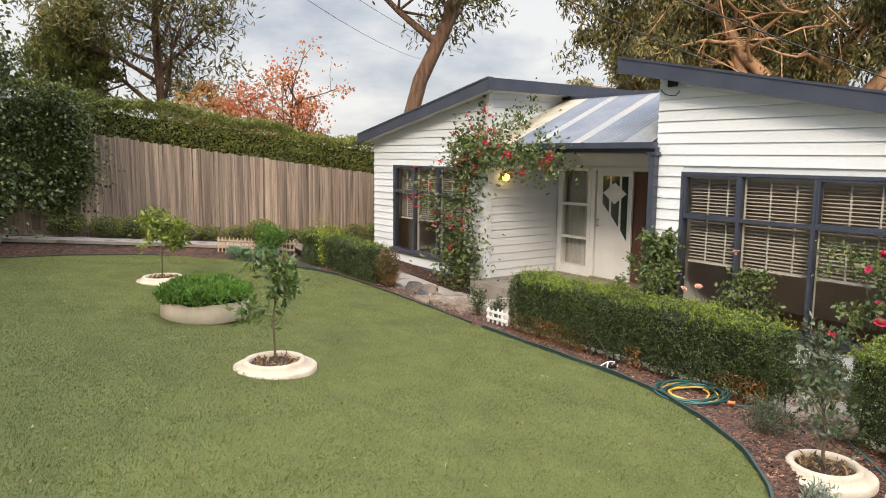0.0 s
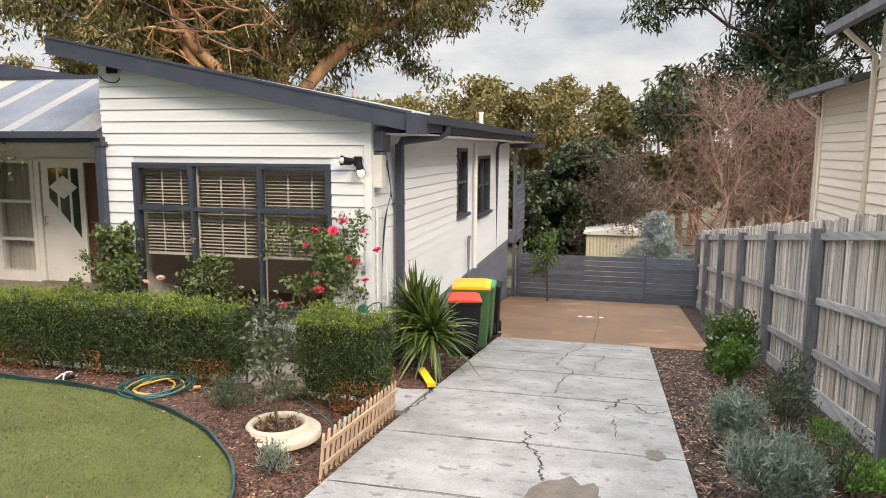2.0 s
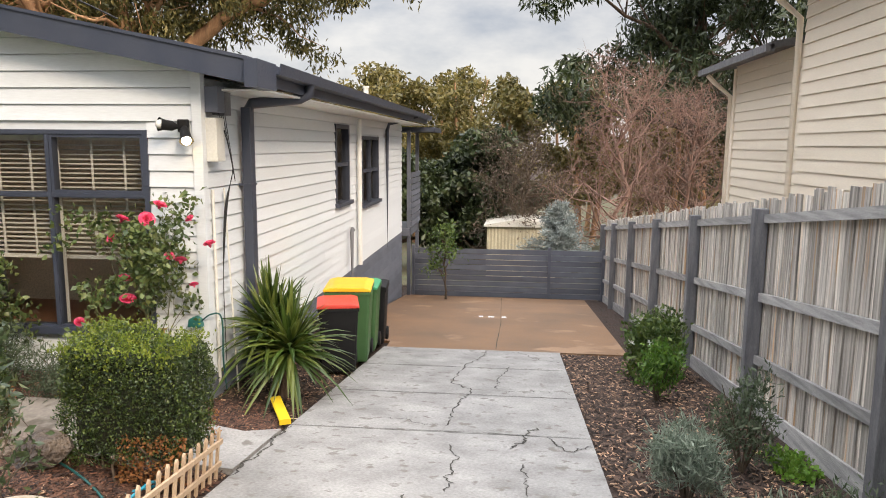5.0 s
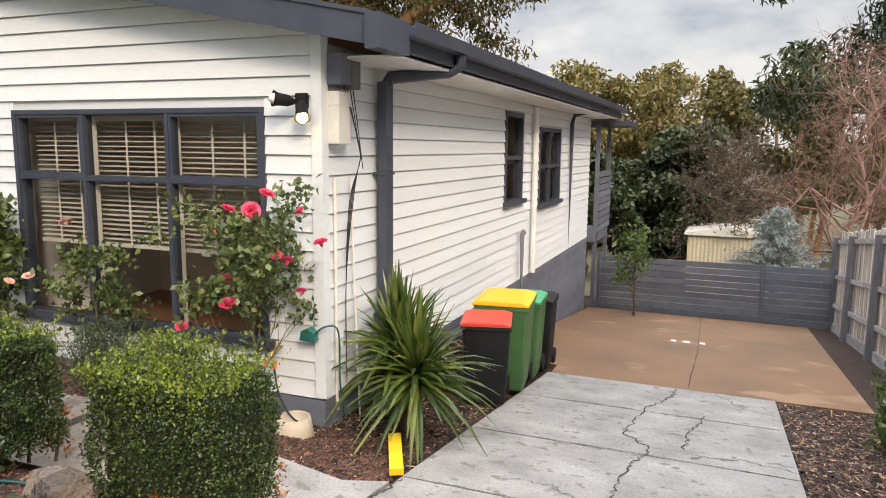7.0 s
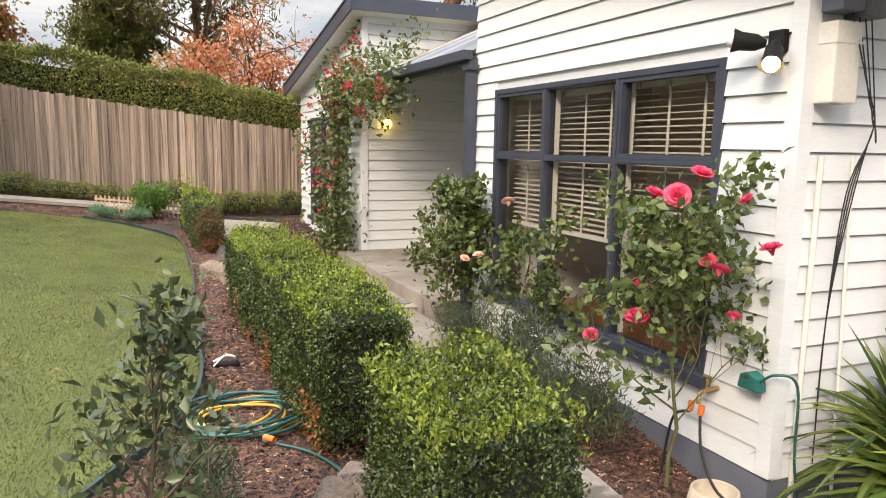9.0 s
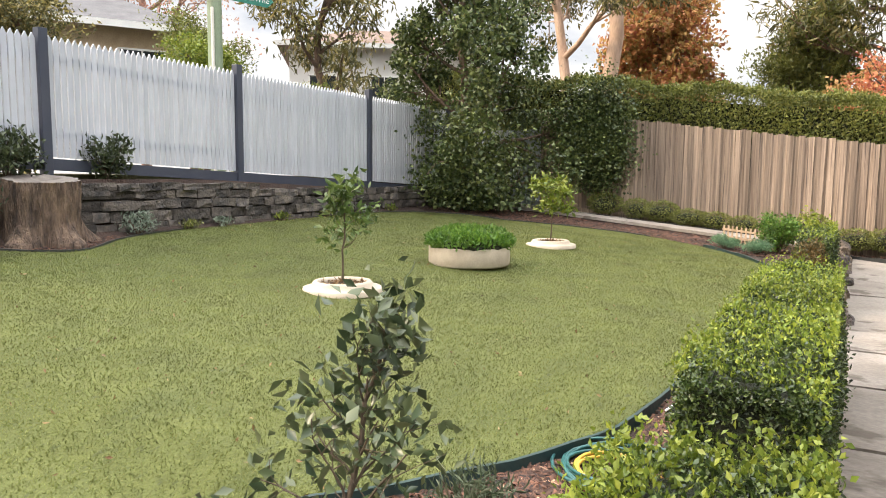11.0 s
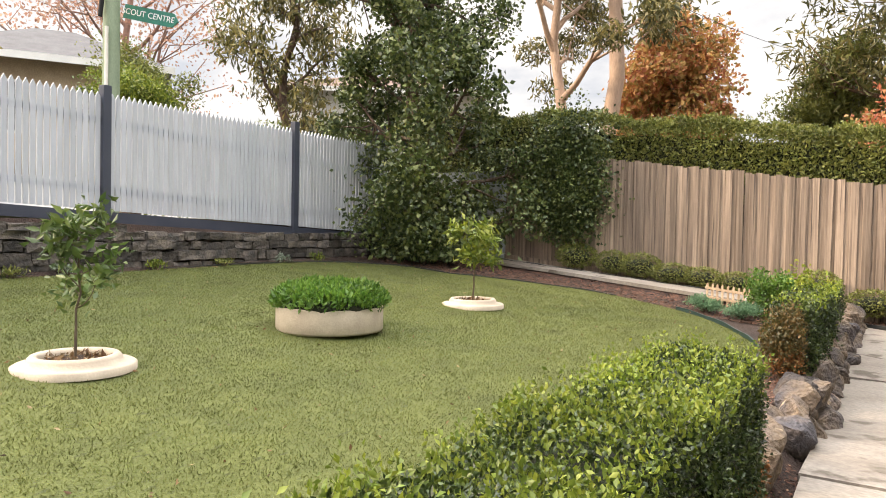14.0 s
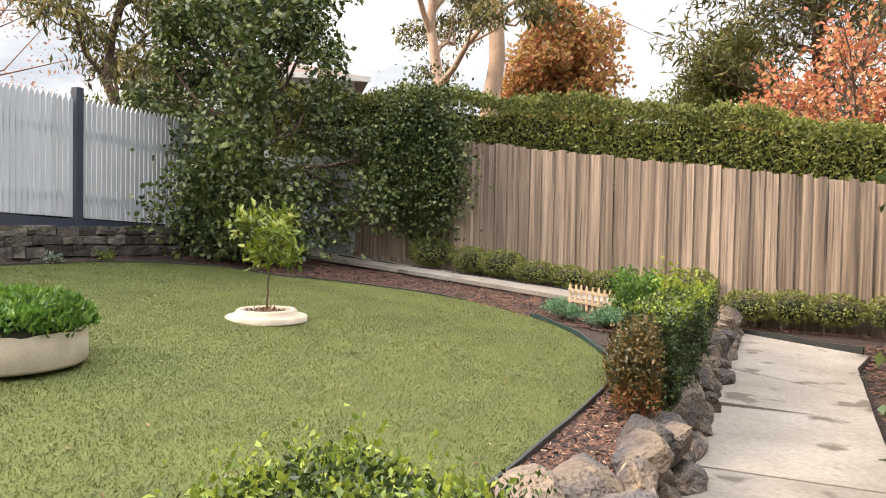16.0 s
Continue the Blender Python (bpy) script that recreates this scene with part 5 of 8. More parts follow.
def grow(base, h, limbs, seed, lean=(0, 0), up=0.5, r0=0.012, fork=0.3, wob=0.05, sub=3, reach=0.5, limb_sides=6, trunk_top=1.0):
    """A stem with limbs and twigs. Gives the tubes and the twigs' ends."""
    r = np.random.default_rng(seed)
    t = Tubes(limb_sides)
    k = 8
    trunk = np.array([[lean[0] * h * (i / k) ** 1.3 + r.normal() * wob * h * 0.12, lean[1] * h * (i / k) ** 1.3 + r.normal() * wob * h * 0.12, h * trunk_top * i / k] for i in range(k + 1)])
    trunk[0] = 0
    trunk = trunk + np.asarray(base)
    t.add(trunk, np.linspace(r0, r0 * 0.35, k + 1))
    ends = [trunk[-1]]
    for n in range(limbs):
        f = fork + (1 - fork) * (n + 0.5) / limbs * 0.95
        i = min(k - 1, int(f * k))
        a = trunk[i] + (trunk[i + 1] - trunk[i]) * (f * k - i)
        ang = n * 2.4 + r.uniform(-0.5, 0.5)
        ln = h * reach * (1.15 - f * 0.6) * r.uniform(0.7, 1.2)
        d = np.array([math.cos(ang), math.sin(ang), up * r.uniform(0.6, 1.4)])
        d /= np.linalg.norm(d)
        pts = [a]
        for j in range(5):
            d = unit(d + r.normal(size=3) * 0.18 + (0, 0, 0.06))
            pts.append(pts[-1] + d * ln / 5)
        pts = np.array(pts)
        rad = r0 * (0.55 - 0.25 * f)
        t.add(pts, np.linspace(rad, rad * 0.3, 6), max(4, limb_sides - 2))
        ends.append(pts[-1])
        for j in range(sub):
            q = pts[2 + j % 3]
            e = q + unit(r.normal(size=3) + d * 1.2 + (0, 0, 0.3)) * ln * r.uniform(0.3, 0.6)
            t.add([q, (q + e) / 2 + r.normal(size=3) * ln * 0.04, e], [rad * 0.4, rad * 0.25, rad * 0.15], 4)
            ends.append(e)
    return t, np.array(ends)


def ring_planter(name, label, x, y, r_out, tree):
    z = ground_z(x, y) + 0.01
    t = thing(name, label, "planter ring", pose(x, y, z))
    part("ring", lathe([(r_out * 0.58, 0.0), (r_out * 0.58, 0.07), (r_out * 0.61, 0.092), (r_out * 0.70, 0.095), (r_out * 0.75, 0.075), (r_out * 0.77, 0.045), (r_out * 0.95, 0.038), (r_out, 0.026), (r_out, -0.02)], 48), CREAMCON, t, "cream cast concrete ring", smooth=True)
    part("soil", lathe([(0.0, 0.055), (r_out * 0.3, 0.06), (r_out * 0.59, 0.05)], 24), SOIL, t, "mulch inside the ring")
    n = 160
    a, q = rng.uniform(0, 2 * np.pi, n), np.sqrt(rng.uniform(0, 1, n)) * r_out * 0.56
    leaves("mulch_chips", np.stack([q * np.cos(a), q * np.sin(a), np.full(n, 0.065)], 1), 0.06, 0.35, LITTER, t, (0, 0, 0), 1, kind="stuff")
    return z + 0.05


def sapling(name, label, x, y, z, h, mat, n, seed, leaf=0.08, up=1.0, reach=0.4, r0=0.012, fork=0.35):
    t = thing(name, label, "small tree", pose(x, y, z))
    tb, ends = grow((0, 0, 0), h, 8, seed, (0.04, 0.02), up, r0, fork, 0.06, 3, reach)
    part_mesh("trunk", tb.mesh("trunk", TWIG), t)
    r = np.random.default_rng(seed)
    idx = r.integers(0, len(ends), n)
    pts = ends[idx] + r.normal(size=(n, 3)) * h * 0.055
    leaves("crown", pts, leaf, 0.42, mat, t, (0, 0, 0.1), 0.9)
    return t


z1 = ring_planter("planter_ring", "cream concrete ring round a young citrus tree", 2.36, 6.0, 0.385, True)
sapling("citrus_tree", "young citrus tree with loose light green leaves", 2.36, 6.0, z1, 0.90, CITRUS, 430, 3, 0.095)
z2 = ring_planter("planter_ring", "cream concrete ring round a small yellow-green tree", 2.55, 10.87, 0.385, True)
sapling("small_tree", "small bushy yellow-green tree in a concrete ring", 2.55, 10.87, z2, 0.80, YELLOWGREEN, 620, 5, 0.105, 0.6, 0.55, 0.012, 0.5)
z3 = ring_planter("planter_ring", "cream concrete ring round a young camellia", 5.18, 2.39, 0.35, True)


def camellia():
    t = thing("camellia", "young camellia with dark glossy leaves in a ring", "shrub", pose(5.18, 2.39, z3))
    tb, ends = grow((0, 0, 0), 0.90, 20, 21, (0.09, 0.17), 1.5, 0.014, 0.08, 0.05, 4, 0.38)
    part_mesh("stem", tb.mesh("stem", TWIG), t)
    r = np.random.default_rng(4)
    idx = r.integers(0, len(ends), 680)
    leaves("leaves", ends[idx] + r.normal(size=(680, 3)) * (0.042, 0.042, 0.05), 0.062, 0.50, CAMELLIA, t, (0, 0, 0.4), 0.8)


camellia()


def bowl_planter():
    x, y = 2.45, 8.40
    z = ground_z(x, y) + 0.005
    t = thing("round_planter", "round cream concrete planter with a domed green shrub", "planter", pose(x, y, z))
    part("bowl", lathe([(0.0, 0.0), (0.49, 0.0), (0.505, 0.02), (0.505, 0.22), (0.49, 0.245), (0.46, 0.24), (0.45, 0.12), (0.0, 0.12)], 56), CREAMCON, t, "cream concrete tub", smooth=True)
    p = thing("round_shrub", "low domed bright green shrub filling the planter", "shrub", pose(x, y, z + 0.235))
    # solid dome under the leaves, coloured near-black as their inner shade
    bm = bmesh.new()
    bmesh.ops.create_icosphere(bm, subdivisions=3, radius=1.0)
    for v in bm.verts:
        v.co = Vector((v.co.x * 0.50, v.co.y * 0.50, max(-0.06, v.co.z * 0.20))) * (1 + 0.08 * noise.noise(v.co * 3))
    part("foliage_core", bm, CORE, p, "solid core coloured as the shade behind the leaves")
    n = 7000
    d = unit(rng.normal(size=(n, 3)))
    d[:, 2] = np.abs(d[:, 2]) ** 0.8
    pts = d * np.array([0.535, 0.535, 0.22]) * rng.uniform(0.86, 1.04, (n, 1))
    pts[:, 2] += 0.05 * np.array([noise.noise(Vector((a * 5, b * 5, 1))) for a, b in pts[:, :2]])
    leaves("leaves", pts, 0.062, 0.42, BRIGHT, p, (0, 0, 0.9), 0.75)


bowl_planter()


def tuft(name, label, x, y, r, h, n, size, width, mat, lean=(0, 0, 0.8), core=True, z=None, category="shrub", squash=1.0, bloom=None):
    """A loose rounded shrub."""
    t = planted(name, label, category, x, y, z)
    s = Tubes(4)
    for k in range(9):
        a = k * 0.7 + rng.uniform(0, 0.4)
        e = np.array([math.cos(a) * r * 0.6, math.sin(a) * r * 0.6 * squash, h * rng.uniform(0.5, 0.85)])
        s.add([(0, 0, -0.02), e * (0.4, 0.4, 0.5), e], [0.010, 0.007, 0.003])
    part_mesh("stems", s.mesh("stems", TWIG), t)
    k = 14
    c = np.stack([rng.uniform(-0.6, 0.6, k) * r, rng.uniform(-0.6, 0.6, k) * r * squash, rng.uniform(0.25, 0.8, k) * h], 1)
    idx = rng.integers(0, k, n)
    pts = blob(n, (0, 0, 0), (r * 0.5, r * 0.5 * squash, h * 0.32), 0.2) + c[idx]
    pts[:, 2] = np.maximum(pts[:, 2], 0.01)
    leaves("leaves", pts, size, width, mat, t, lean, 0.8)
    if bloom:
        m, colour, fs = bloom
        top = pts[pts[:, 2] > h * 0.45]
        c = top[rng.integers(0, len(top), m)] * (1.08, 1.08, 1.05)
        leaves("blooms", np.repeat(c, 7, 0) + rng.normal(size=(m * 7, 3)) * fs * 0.15, fs, 0.7, colour, t, (0, 0, 0.5), 1, "small open flowers", "stuff")
    return t


# shrubs along the drive's far bed
tuft("lavender", "rounded grey-green lavender bush beside the driveway", 5.2, -1.38, 0.34, 0.52, 4600, 0.085, 0.12, LAVENDER)
tuft("lavender", "grey-green lavender bush beside the driveway", 6.5, -1.38, 0.28, 0.52, 3000, 0.085, 0.12, LAVENDER)
tuft("flowering_shrub", "bushy green shrub with white flowers by the fence", 10.4, -1.9, 0.5, 0.85, 3200, 0.07, 0.5, CITRUS, bloom=(7, WHITEPETAL, 0.05))
tuft("green_shrub", "leafy green shrub by the silvered fence", 9.3, -1.75, 0.28, 0.62, 1300, 0.06, 0.45, BRIGHT)
tuft("green_shrub", "fine leafy shrub below the fence", 7.2, -1.95, 0.34, 0.75, 1300, 0.06, 0.3, GREYSHRUB)
tuft("ground_cover", "bright lime green ground cover plants", 6.0, -2.15, 0.42, 0.12, 900, 0.045, 0.8, LIME, squash=0.8)
tuft("ground_cover", "bright lime green ground cover plants", 7.3, -2.35, 0.35, 0.12, 600, 0.045, 0.8, LIME, squash=0.7)
tuft("ground_cover", "bright lime green ground cover plants", 4.9, -2.2, 0.35, 0.12, 600, 0.045, 0.8, LIME, squash=0.7)
tuft("upright_shrub", "small upright green shrub with reddish tips", 5.6, -1.95, 0.25, 0.6, 900, 0.05, 0.25, GREYSHRUB)
tuft("lavender", "small grey-green lavender beside the ring", 4.55, 2.1, 0.14, 0.26, 500, 0.06, 0.14, LAVENDER)
tuft("lavender", "small dusty green shrub in the mulch", 5.35, 2.95, 0.22, 0.3, 800, 0.06, 0.16, GREYSHRUB)


def yucca():
    t = planted("yucca", "spiky green yucca with arching sword leaves", "yucca", 8.75, 2.12)
    v, f = [], []
    r = np.random.default_rng(2)
    n = 430
    for k in range(n):
        a = r.uniform(0, 2 * math.pi)
        el = math.radians(94 - 92 * (k / n) ** 0.85 + r.uniform(-15, 15))
        ln = r.uniform(0.42, 0.82)
        base = np.array([0.12 * (-1) ** k, 0.14 * (-1) ** k, 0.58 + 0.14 * (1 - k / n) - 0.12 * (k % 2)])
        d = np.array([math.cos(a) * math.cos(el), math.sin(a) * math.cos(el), math.sin(el)])
        s = np.array([-math.sin(a), math.cos(a), 0])
        droop = r.uniform(0.02, 0.22) + 0.55 * (k / n)
        b0 = len(v)
        for j, w in enumerate((0.014, 0.028, 0.026, 0.016, 0.002)):
            q = j / 4
            c = base + d * ln * q - np.array([0, 0, droop * q * q * ln])
            c[2] = max(c[2], 0.02)
            upv = np.cross(s, d) * w * 0.5
            v += [tuple(c - s * w + upv), tuple(c), tuple(c + s * w + upv)]
        for j in range(4):
            i = b0 + 3 * j
            f += [(i, i + 1, i + 4, i + 3), (i + 1, i + 2, i + 5, i + 4)]
    part_mesh("blades", mesh_from("blades", v, f, YUCCA), t, kind="stuff")
    s = Tubes(8)
    s.add([(0, 0, -0.02), (0.01, 0, 0.3), (0, 0, 0.6)], [0.07, 0.06, 0.04])
    part_mesh("stem", s.mesh("stem", BARK), t)


yucca()


def rose_flower(p, r, mat, parent):
    """A full rose: petals in whorls, wrapped round a heart."""
    v, f = [], []
    rr = np.random.default_rng(int(abs(p[0] * 977 + p[1] * 631 + p[2] * 353)) + 1)
    tilt = Euler((rr.uniform(-0.9, 0.9), rr.uniform(-0.9, 0.9) - 0.4, 0)).to_matrix()
    for ring, (cnt, op, ln) in enumerate(((3, 0.10, 0.72), (4, 0.28, 0.82), (5, 0.48, 0.92), (6, 0.72, 1.0), (7, 1.0, 1.05))):
        for k in range(cnt):
            a = 2 * math.pi * k / cnt + ring * 0.6
            b0 = len(v)
            for j, (q, w) in enumerate(((0.0, 0.3), (0.5, 1.15), (1.0, 1.0))):
                lean_out = op * q
                rad = r * (0.10 + ln * q * math.sin(lean_out))
                z = r * ln * q * math.cos(lean_out) * 1.25
                for sgn in (-1, 0, 1):
                    aa = a + sgn * w / max(0.35, rad / r)  * 0.5
                    pt = Vector((rad * math.cos(aa), rad * math.sin(aa), z - abs(sgn) * r * 0.06))
                    v.append(tuple(tilt @ pt + Vector(p)))
            for j in range(2):
                for s in range(2):
                    i = b0 + 3 * j + s
                    f.append((i, i + 1, i + 4, i + 3))
    return part_mesh("flower", mesh_from("flower", v, f, mat), parent)


def rose_bush(name, label, x, y, h, spread, n, seed, flowers, mat=ROSEPINK, limbs=10, density=0.06, z=None):
    t = planted(name, label, "rose bush", x, y, z)
    tb, ends = grow((0, 0, 0), h * 0.85, limbs, seed, (0, 0), 1.1, 0.014, 0.25, 0.1, 4, spread)
    part_mesh("stem", tb.mesh("stem", STEM), t)
    r = np.random.default_rng(seed)
    idx = r.integers(0, len(ends), n)
    leaves("leaves", ends[idx] + r.normal(size=(n, 3)) * density, 0.068, 0.64, ROSELEAF, t, (0, 0, 0.2), 0.9)
    for p, rad in flowers:
        rose_flower(np.array(p), rad * 1.08, mat, t)
    return t


gz = ground_z(7.95, 3.2)
rose_bush("rose_bush", "tall rose bush with deep pink blooms against the window", 8.05, 3.12, 1.75, 0.60, 2300, 12,
          [((-0.1, -0.2, 1.85), .06), ((-0.15, -0.1, 1.74), .07), ((-0.1, 0.16, 1.72), .06), ((0, -0.45, 1.74), .04), ((-0.1, -0.38, 1.36), .055), ((-0.2, 0.1, 1.20), .06), ((-0.25, 0.05, 1.02), .07),
           ((0, -0.62, 1.50), .055), ((-.05, -0.25, 1.40), .045), ((-0.2, 0.55, 0.80), .05), ((0, 0.3, 1.55), .045), ((-0.1, -0.5, 1.15), .04)], limbs=14, z=gz)
rose_bush("rose_bush", "slender rose bush with pale pink blooms by the window", 8.0, 4.75, 1.5, 0.34, 850, 31, [((-0.1, 0.15, 1.55), .055), ((-0.1, 0.65, 1.05), .05)], ROSEPALE, 7, z=gz)
rose_bush("rose_bush", "leafy climbing rose with small blooms beside the porch", 7.95, 6.2, 1.75, 0.36, 2100, 44, [((-0.1, 0.3, 0.9), .035), ((-0.1, -0.6, 1.0), .045)], ROSEPALE, 12, z=gz)


rose_bush("rose_bush", "slim leafy rose growing up the window frame", 8.22, 6.12, 1.95, 0.12, 900, 57, [], ROSEPALE, 8, 0.05, z=gz)


def climber():
    """The flowering vine that climbs the left wing's corner and runs along the porch gutter."""
    t = planted("flowering_vine", "climbing vine with red bracts on the house corner", "climber", 8.15, 10.75)
    g = ground_z(8.15, 10.75)
    s = Tubes(6)
    main = curve_through([(0, 0, 0), (-0.1, 0.1, 0.8), (-0.05, 0.0, 1.7), (-0.05, -0.1, 2.4), (0.0, 0.05, 2.85)], 6)
    arm = curve_through([(-0.05, 0, 2.5), (-0.1, -0.8, 2.65), (-0.05, -1.6, 2.55), (0, -2.4, 2.55)], 6)
    arm2 = curve_through([(0, 0.0, 2.75), (0.35, -0.45, 3.05), (1.0, -0.55, 3.40)], 6)
    arm3 = curve_through([(-0.05, 0.1, 1.2), (-0.2, 0.8, 1.6), (-0.1, 1.4, 2.0)], 6)
    for c, r0 in ((main, 0.03), (arm, 0.015), (arm2, 0.012), (arm3, 0.012)):
        s.add(c, np.linspace(r0, r0 * 0.4, len(c)))
    part_mesh("stems", s.mesh("stems", TWIG), t)
    line = np.array(main[3:] * 2 + arm * 2 + arm2 + arm3[4:])
    r = np.random.default_rng(8)
    n = 3500
    pts = line[r.integers(0, len(line), n)] + r.normal(size=(n, 3)) * (0.13, 0.25, 0.20)
    low = np.stack([r.normal(-0.1, 0.15, 900), r.normal(0.1, 0.38, 900), np.abs(r.normal(0.55, 0.4, 900))], 1)
    pts = np.concatenate([pts, low])
    pts[:, 0] = np.where(pts[:, 2] > 0, np.minimum(pts[:, 0], np.where(pts[:, 1] > -0.3, 0.18, 9)), pts[:, 0])
    pts = pts[pts[:, 2] > 0.03]
    leaves("leaves", pts, 0.092, 0.62, ROSELEAF, t, (-0.3, 0, -0.1), 0.8)
    m = 75
    c = line[r.integers(0, len(line), m)] + r.normal(size=(m, 3)) * (0.12, 0.25, 0.22) + (-0.1, 0, 0)
    c[:, 0] = np.minimum(c[:, 0], 0.1)
    cc = np.repeat(c, 12, 0) + r.normal(size=(m * 12, 3)) * 0.035
    leaves("red_bracts", cc, 0.045, 0.8, BRACT, t, (0, 0, 0.2), 1, "clusters of red bracts", "stuff")


climber()


def woody_tree(name, label, x, y, z, h, r0, limbs, n, leaf, width, bark, mat, seed, lean=(0, 0), up=0.7, fork=0.35, reach=0.5, clump=0.12, sub=4, droop=-0.3, trunk_top=1.0, flat=0.7, kind="", wob=0.25):
    t = thing(name, label, "tree", pose(x, y, z), kind=kind)
    tb, ends = grow((0, 0, -0.3), h, limbs, seed, lean, up, r0, fork, wob, sub, reach, 8, trunk_top)
    part_mesh("trunk", tb.mesh("trunk", bark), t)
    if n:
        r = np.random.default_rng(seed)
        idx = r.integers(0, len(ends), n)
        wide = r.uniform(0.6, 1.4, len(ends))[idx][:, None]
        pts = ends[idx] + unit(r.normal(size=(n, 3))) * r.uniform(0.15, 1, (n, 1)) ** 0.6 * h * clump * wide * (1, 1, flat)
        leaves("crown", pts, leaf, width, mat, t, (0, 0, droop), 0.8)
    return t


def corner_tree():
    """The leafy tree in the lawn's corner, and the ivy on the fence beside it."""
    t = planted("corner_tree", "tall leafy evergreen tree with branches to the ground", "tree", -0.85, 14.25)
    tb, ends = grow((0, 0, -0.1), 8.0, 34, 77, (0.0, 0.0), 0.35, 0.11, 0.04, 0.08, 6, 0.24, 7)
    part_mesh("trunk", tb.mesh("trunk", BARK), t)
    r = np.random.default_rng(77)
    n = 40000
    w = np.exp(-ends[:, 2] / 30.0)
    idx = r.choice(len(ends), n, p=w / w.sum())
    pts = ends[idx] + unit(r.normal(size=(n, 3))) * r.uniform(0.1, 1, (n, 1)) ** 0.6 * r.uniform(0.22, 0.5, len(ends))[idx][:, None]
    low = np.stack([r.normal(0.2, 0.6, 9000), r.normal(-0.2, 0.35, 9000), np.abs(r.normal(0.5, 0.75, 9000))], 1)
    pts = np.concatenate([pts, low])
    pts = pts[pts[:, 2] > 0.03]
    leaves("crown", pts, 0.098, 0.72, IVY, t, (0, 0, -0.3), 0.9)
    v = thing("ivy", "dark ivy mass covering the fence top", "climber", pose(1.55, 15.62, 0.35))
    m = 20000
    q = np.stack([r.normal(0.12, 0.33, m), r.normal(0.0, 0.09, m), r.normal(1.6, 0.5, m)], 1)
    q = q[(np.abs(q[:, 0] - 0.2) < 1.25) & (q[:, 2] > 0.1 + 0.55 * np.abs(q[:, 0] - 0.4))]
    over = np.stack([r.normal(-1.15, 0.5, 1500), r.normal(-0.02, 0.12, 1500), 2.25 - np.abs(r.normal(0, 0.4, 1500))], 1)
    leaves("leaves", np.concatenate([q, over]), 0.068, 0.85, IVY, v, (0, -0.4, -0.5), 0.75)
    s = Tubes(4)
    s.add(curve_through([(0.3, 0.12, 0), (0.35, 0.1, 0.8), (0.1, 0.08, 1.6)], 5), 0.02)
    part_mesh("stems", s.mesh("stems", TWIG), v)


corner_tree()


def tall_hedge():
    """The hedge behind the timber fence."""
    t = thing("tall_hedge", "tall clipped green hedge behind the timber fence", "hedge", pose(5, 16.7, 0.3))
    def top(x):
        return 3.15 - 0.115 * (x - 1.5)
    # solid body behind the leaves, painted as dark as the hedge's inner shade
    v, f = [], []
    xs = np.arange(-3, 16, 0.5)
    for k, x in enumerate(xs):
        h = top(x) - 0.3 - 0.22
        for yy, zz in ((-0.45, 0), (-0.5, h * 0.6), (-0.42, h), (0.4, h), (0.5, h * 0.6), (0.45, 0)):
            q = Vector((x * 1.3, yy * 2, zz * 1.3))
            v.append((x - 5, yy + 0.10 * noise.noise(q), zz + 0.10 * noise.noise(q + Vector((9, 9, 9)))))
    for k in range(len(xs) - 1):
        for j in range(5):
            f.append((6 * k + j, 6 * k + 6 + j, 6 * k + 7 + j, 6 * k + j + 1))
    part_mesh("foliage_core", mesh_from("foliage_core", v, f, CORE), t, "solid core coloured as the shade inside the hedge")
    n = 90000
    x = rng.uniform(-3, 15.5, n)
    face = rng.uniform(0, 1, n) < 0.62
    hz = 3.15 - 0.115 * (x - 1.5) - 0.3
    bump = np.array([noise.noise(Vector((a * 0.9, 0.3, 2))) + 0.5 * noise.noise(Vector((a * 3.1, 2.3, 2))) for a in x]) * 0.24
    y = np.where(face, -0.58 + rng.exponential(0.06, n), rng.uniform(-0.55, 0.5, n))
    z = np.where(face, hz * rng.uniform(0.45, 1.02, n), hz + rng.normal(0, 0.05, n)) + bump
    leaves("leaves", np.stack([x - 5, y, z], 1), 0.072, 0.5, HEDGELEAF, t, (0, -0.2, 0.5), 0.8)


tall_hedge()


# small box plants under the timber fence, built once and copied
def low_box(seed, mat, w=0.32, h=0.42):
    t = thing("box_plant", "small clipped box plant under the timber fence", "shrub", group="box plants under the timber fence")
    # small solid core, shade between the leaves given as its colour
    bm = bmesh.new()
    bmesh.ops.create_icosphere(bm, subdivisions=2, radius=1)
    for v in bm.verts:
        v.co = Vector((v.co.x * w * 0.65, v.co.y * 0.11, 0.26 + v.co.z * h * 0.3)) * (1 + 0.1 * noise.noise(v.co * 3 + Vector((seed, 0, 0))))
    part("foliage_core", bm, CORE, t, "solid core coloured as the shade behind the leaves")
    n = 1700
    leaves("leaves", blob(n, (0, 0, 0.28), (w * 1.05, 0.23, h * 0.52), 0.72), 0.036, 0.6, mat, t, (0, 0, 0.5), 0.8)
    for k in (-0.1, 0.08):
        s = Tubes(4)
        s.add([(k, 0, -0.03), (k * 1.3, 0.01, 0.2)], [0.012, 0.008])
        part_mesh("stem", s.mesh("stem", TWIG), t)
    return t


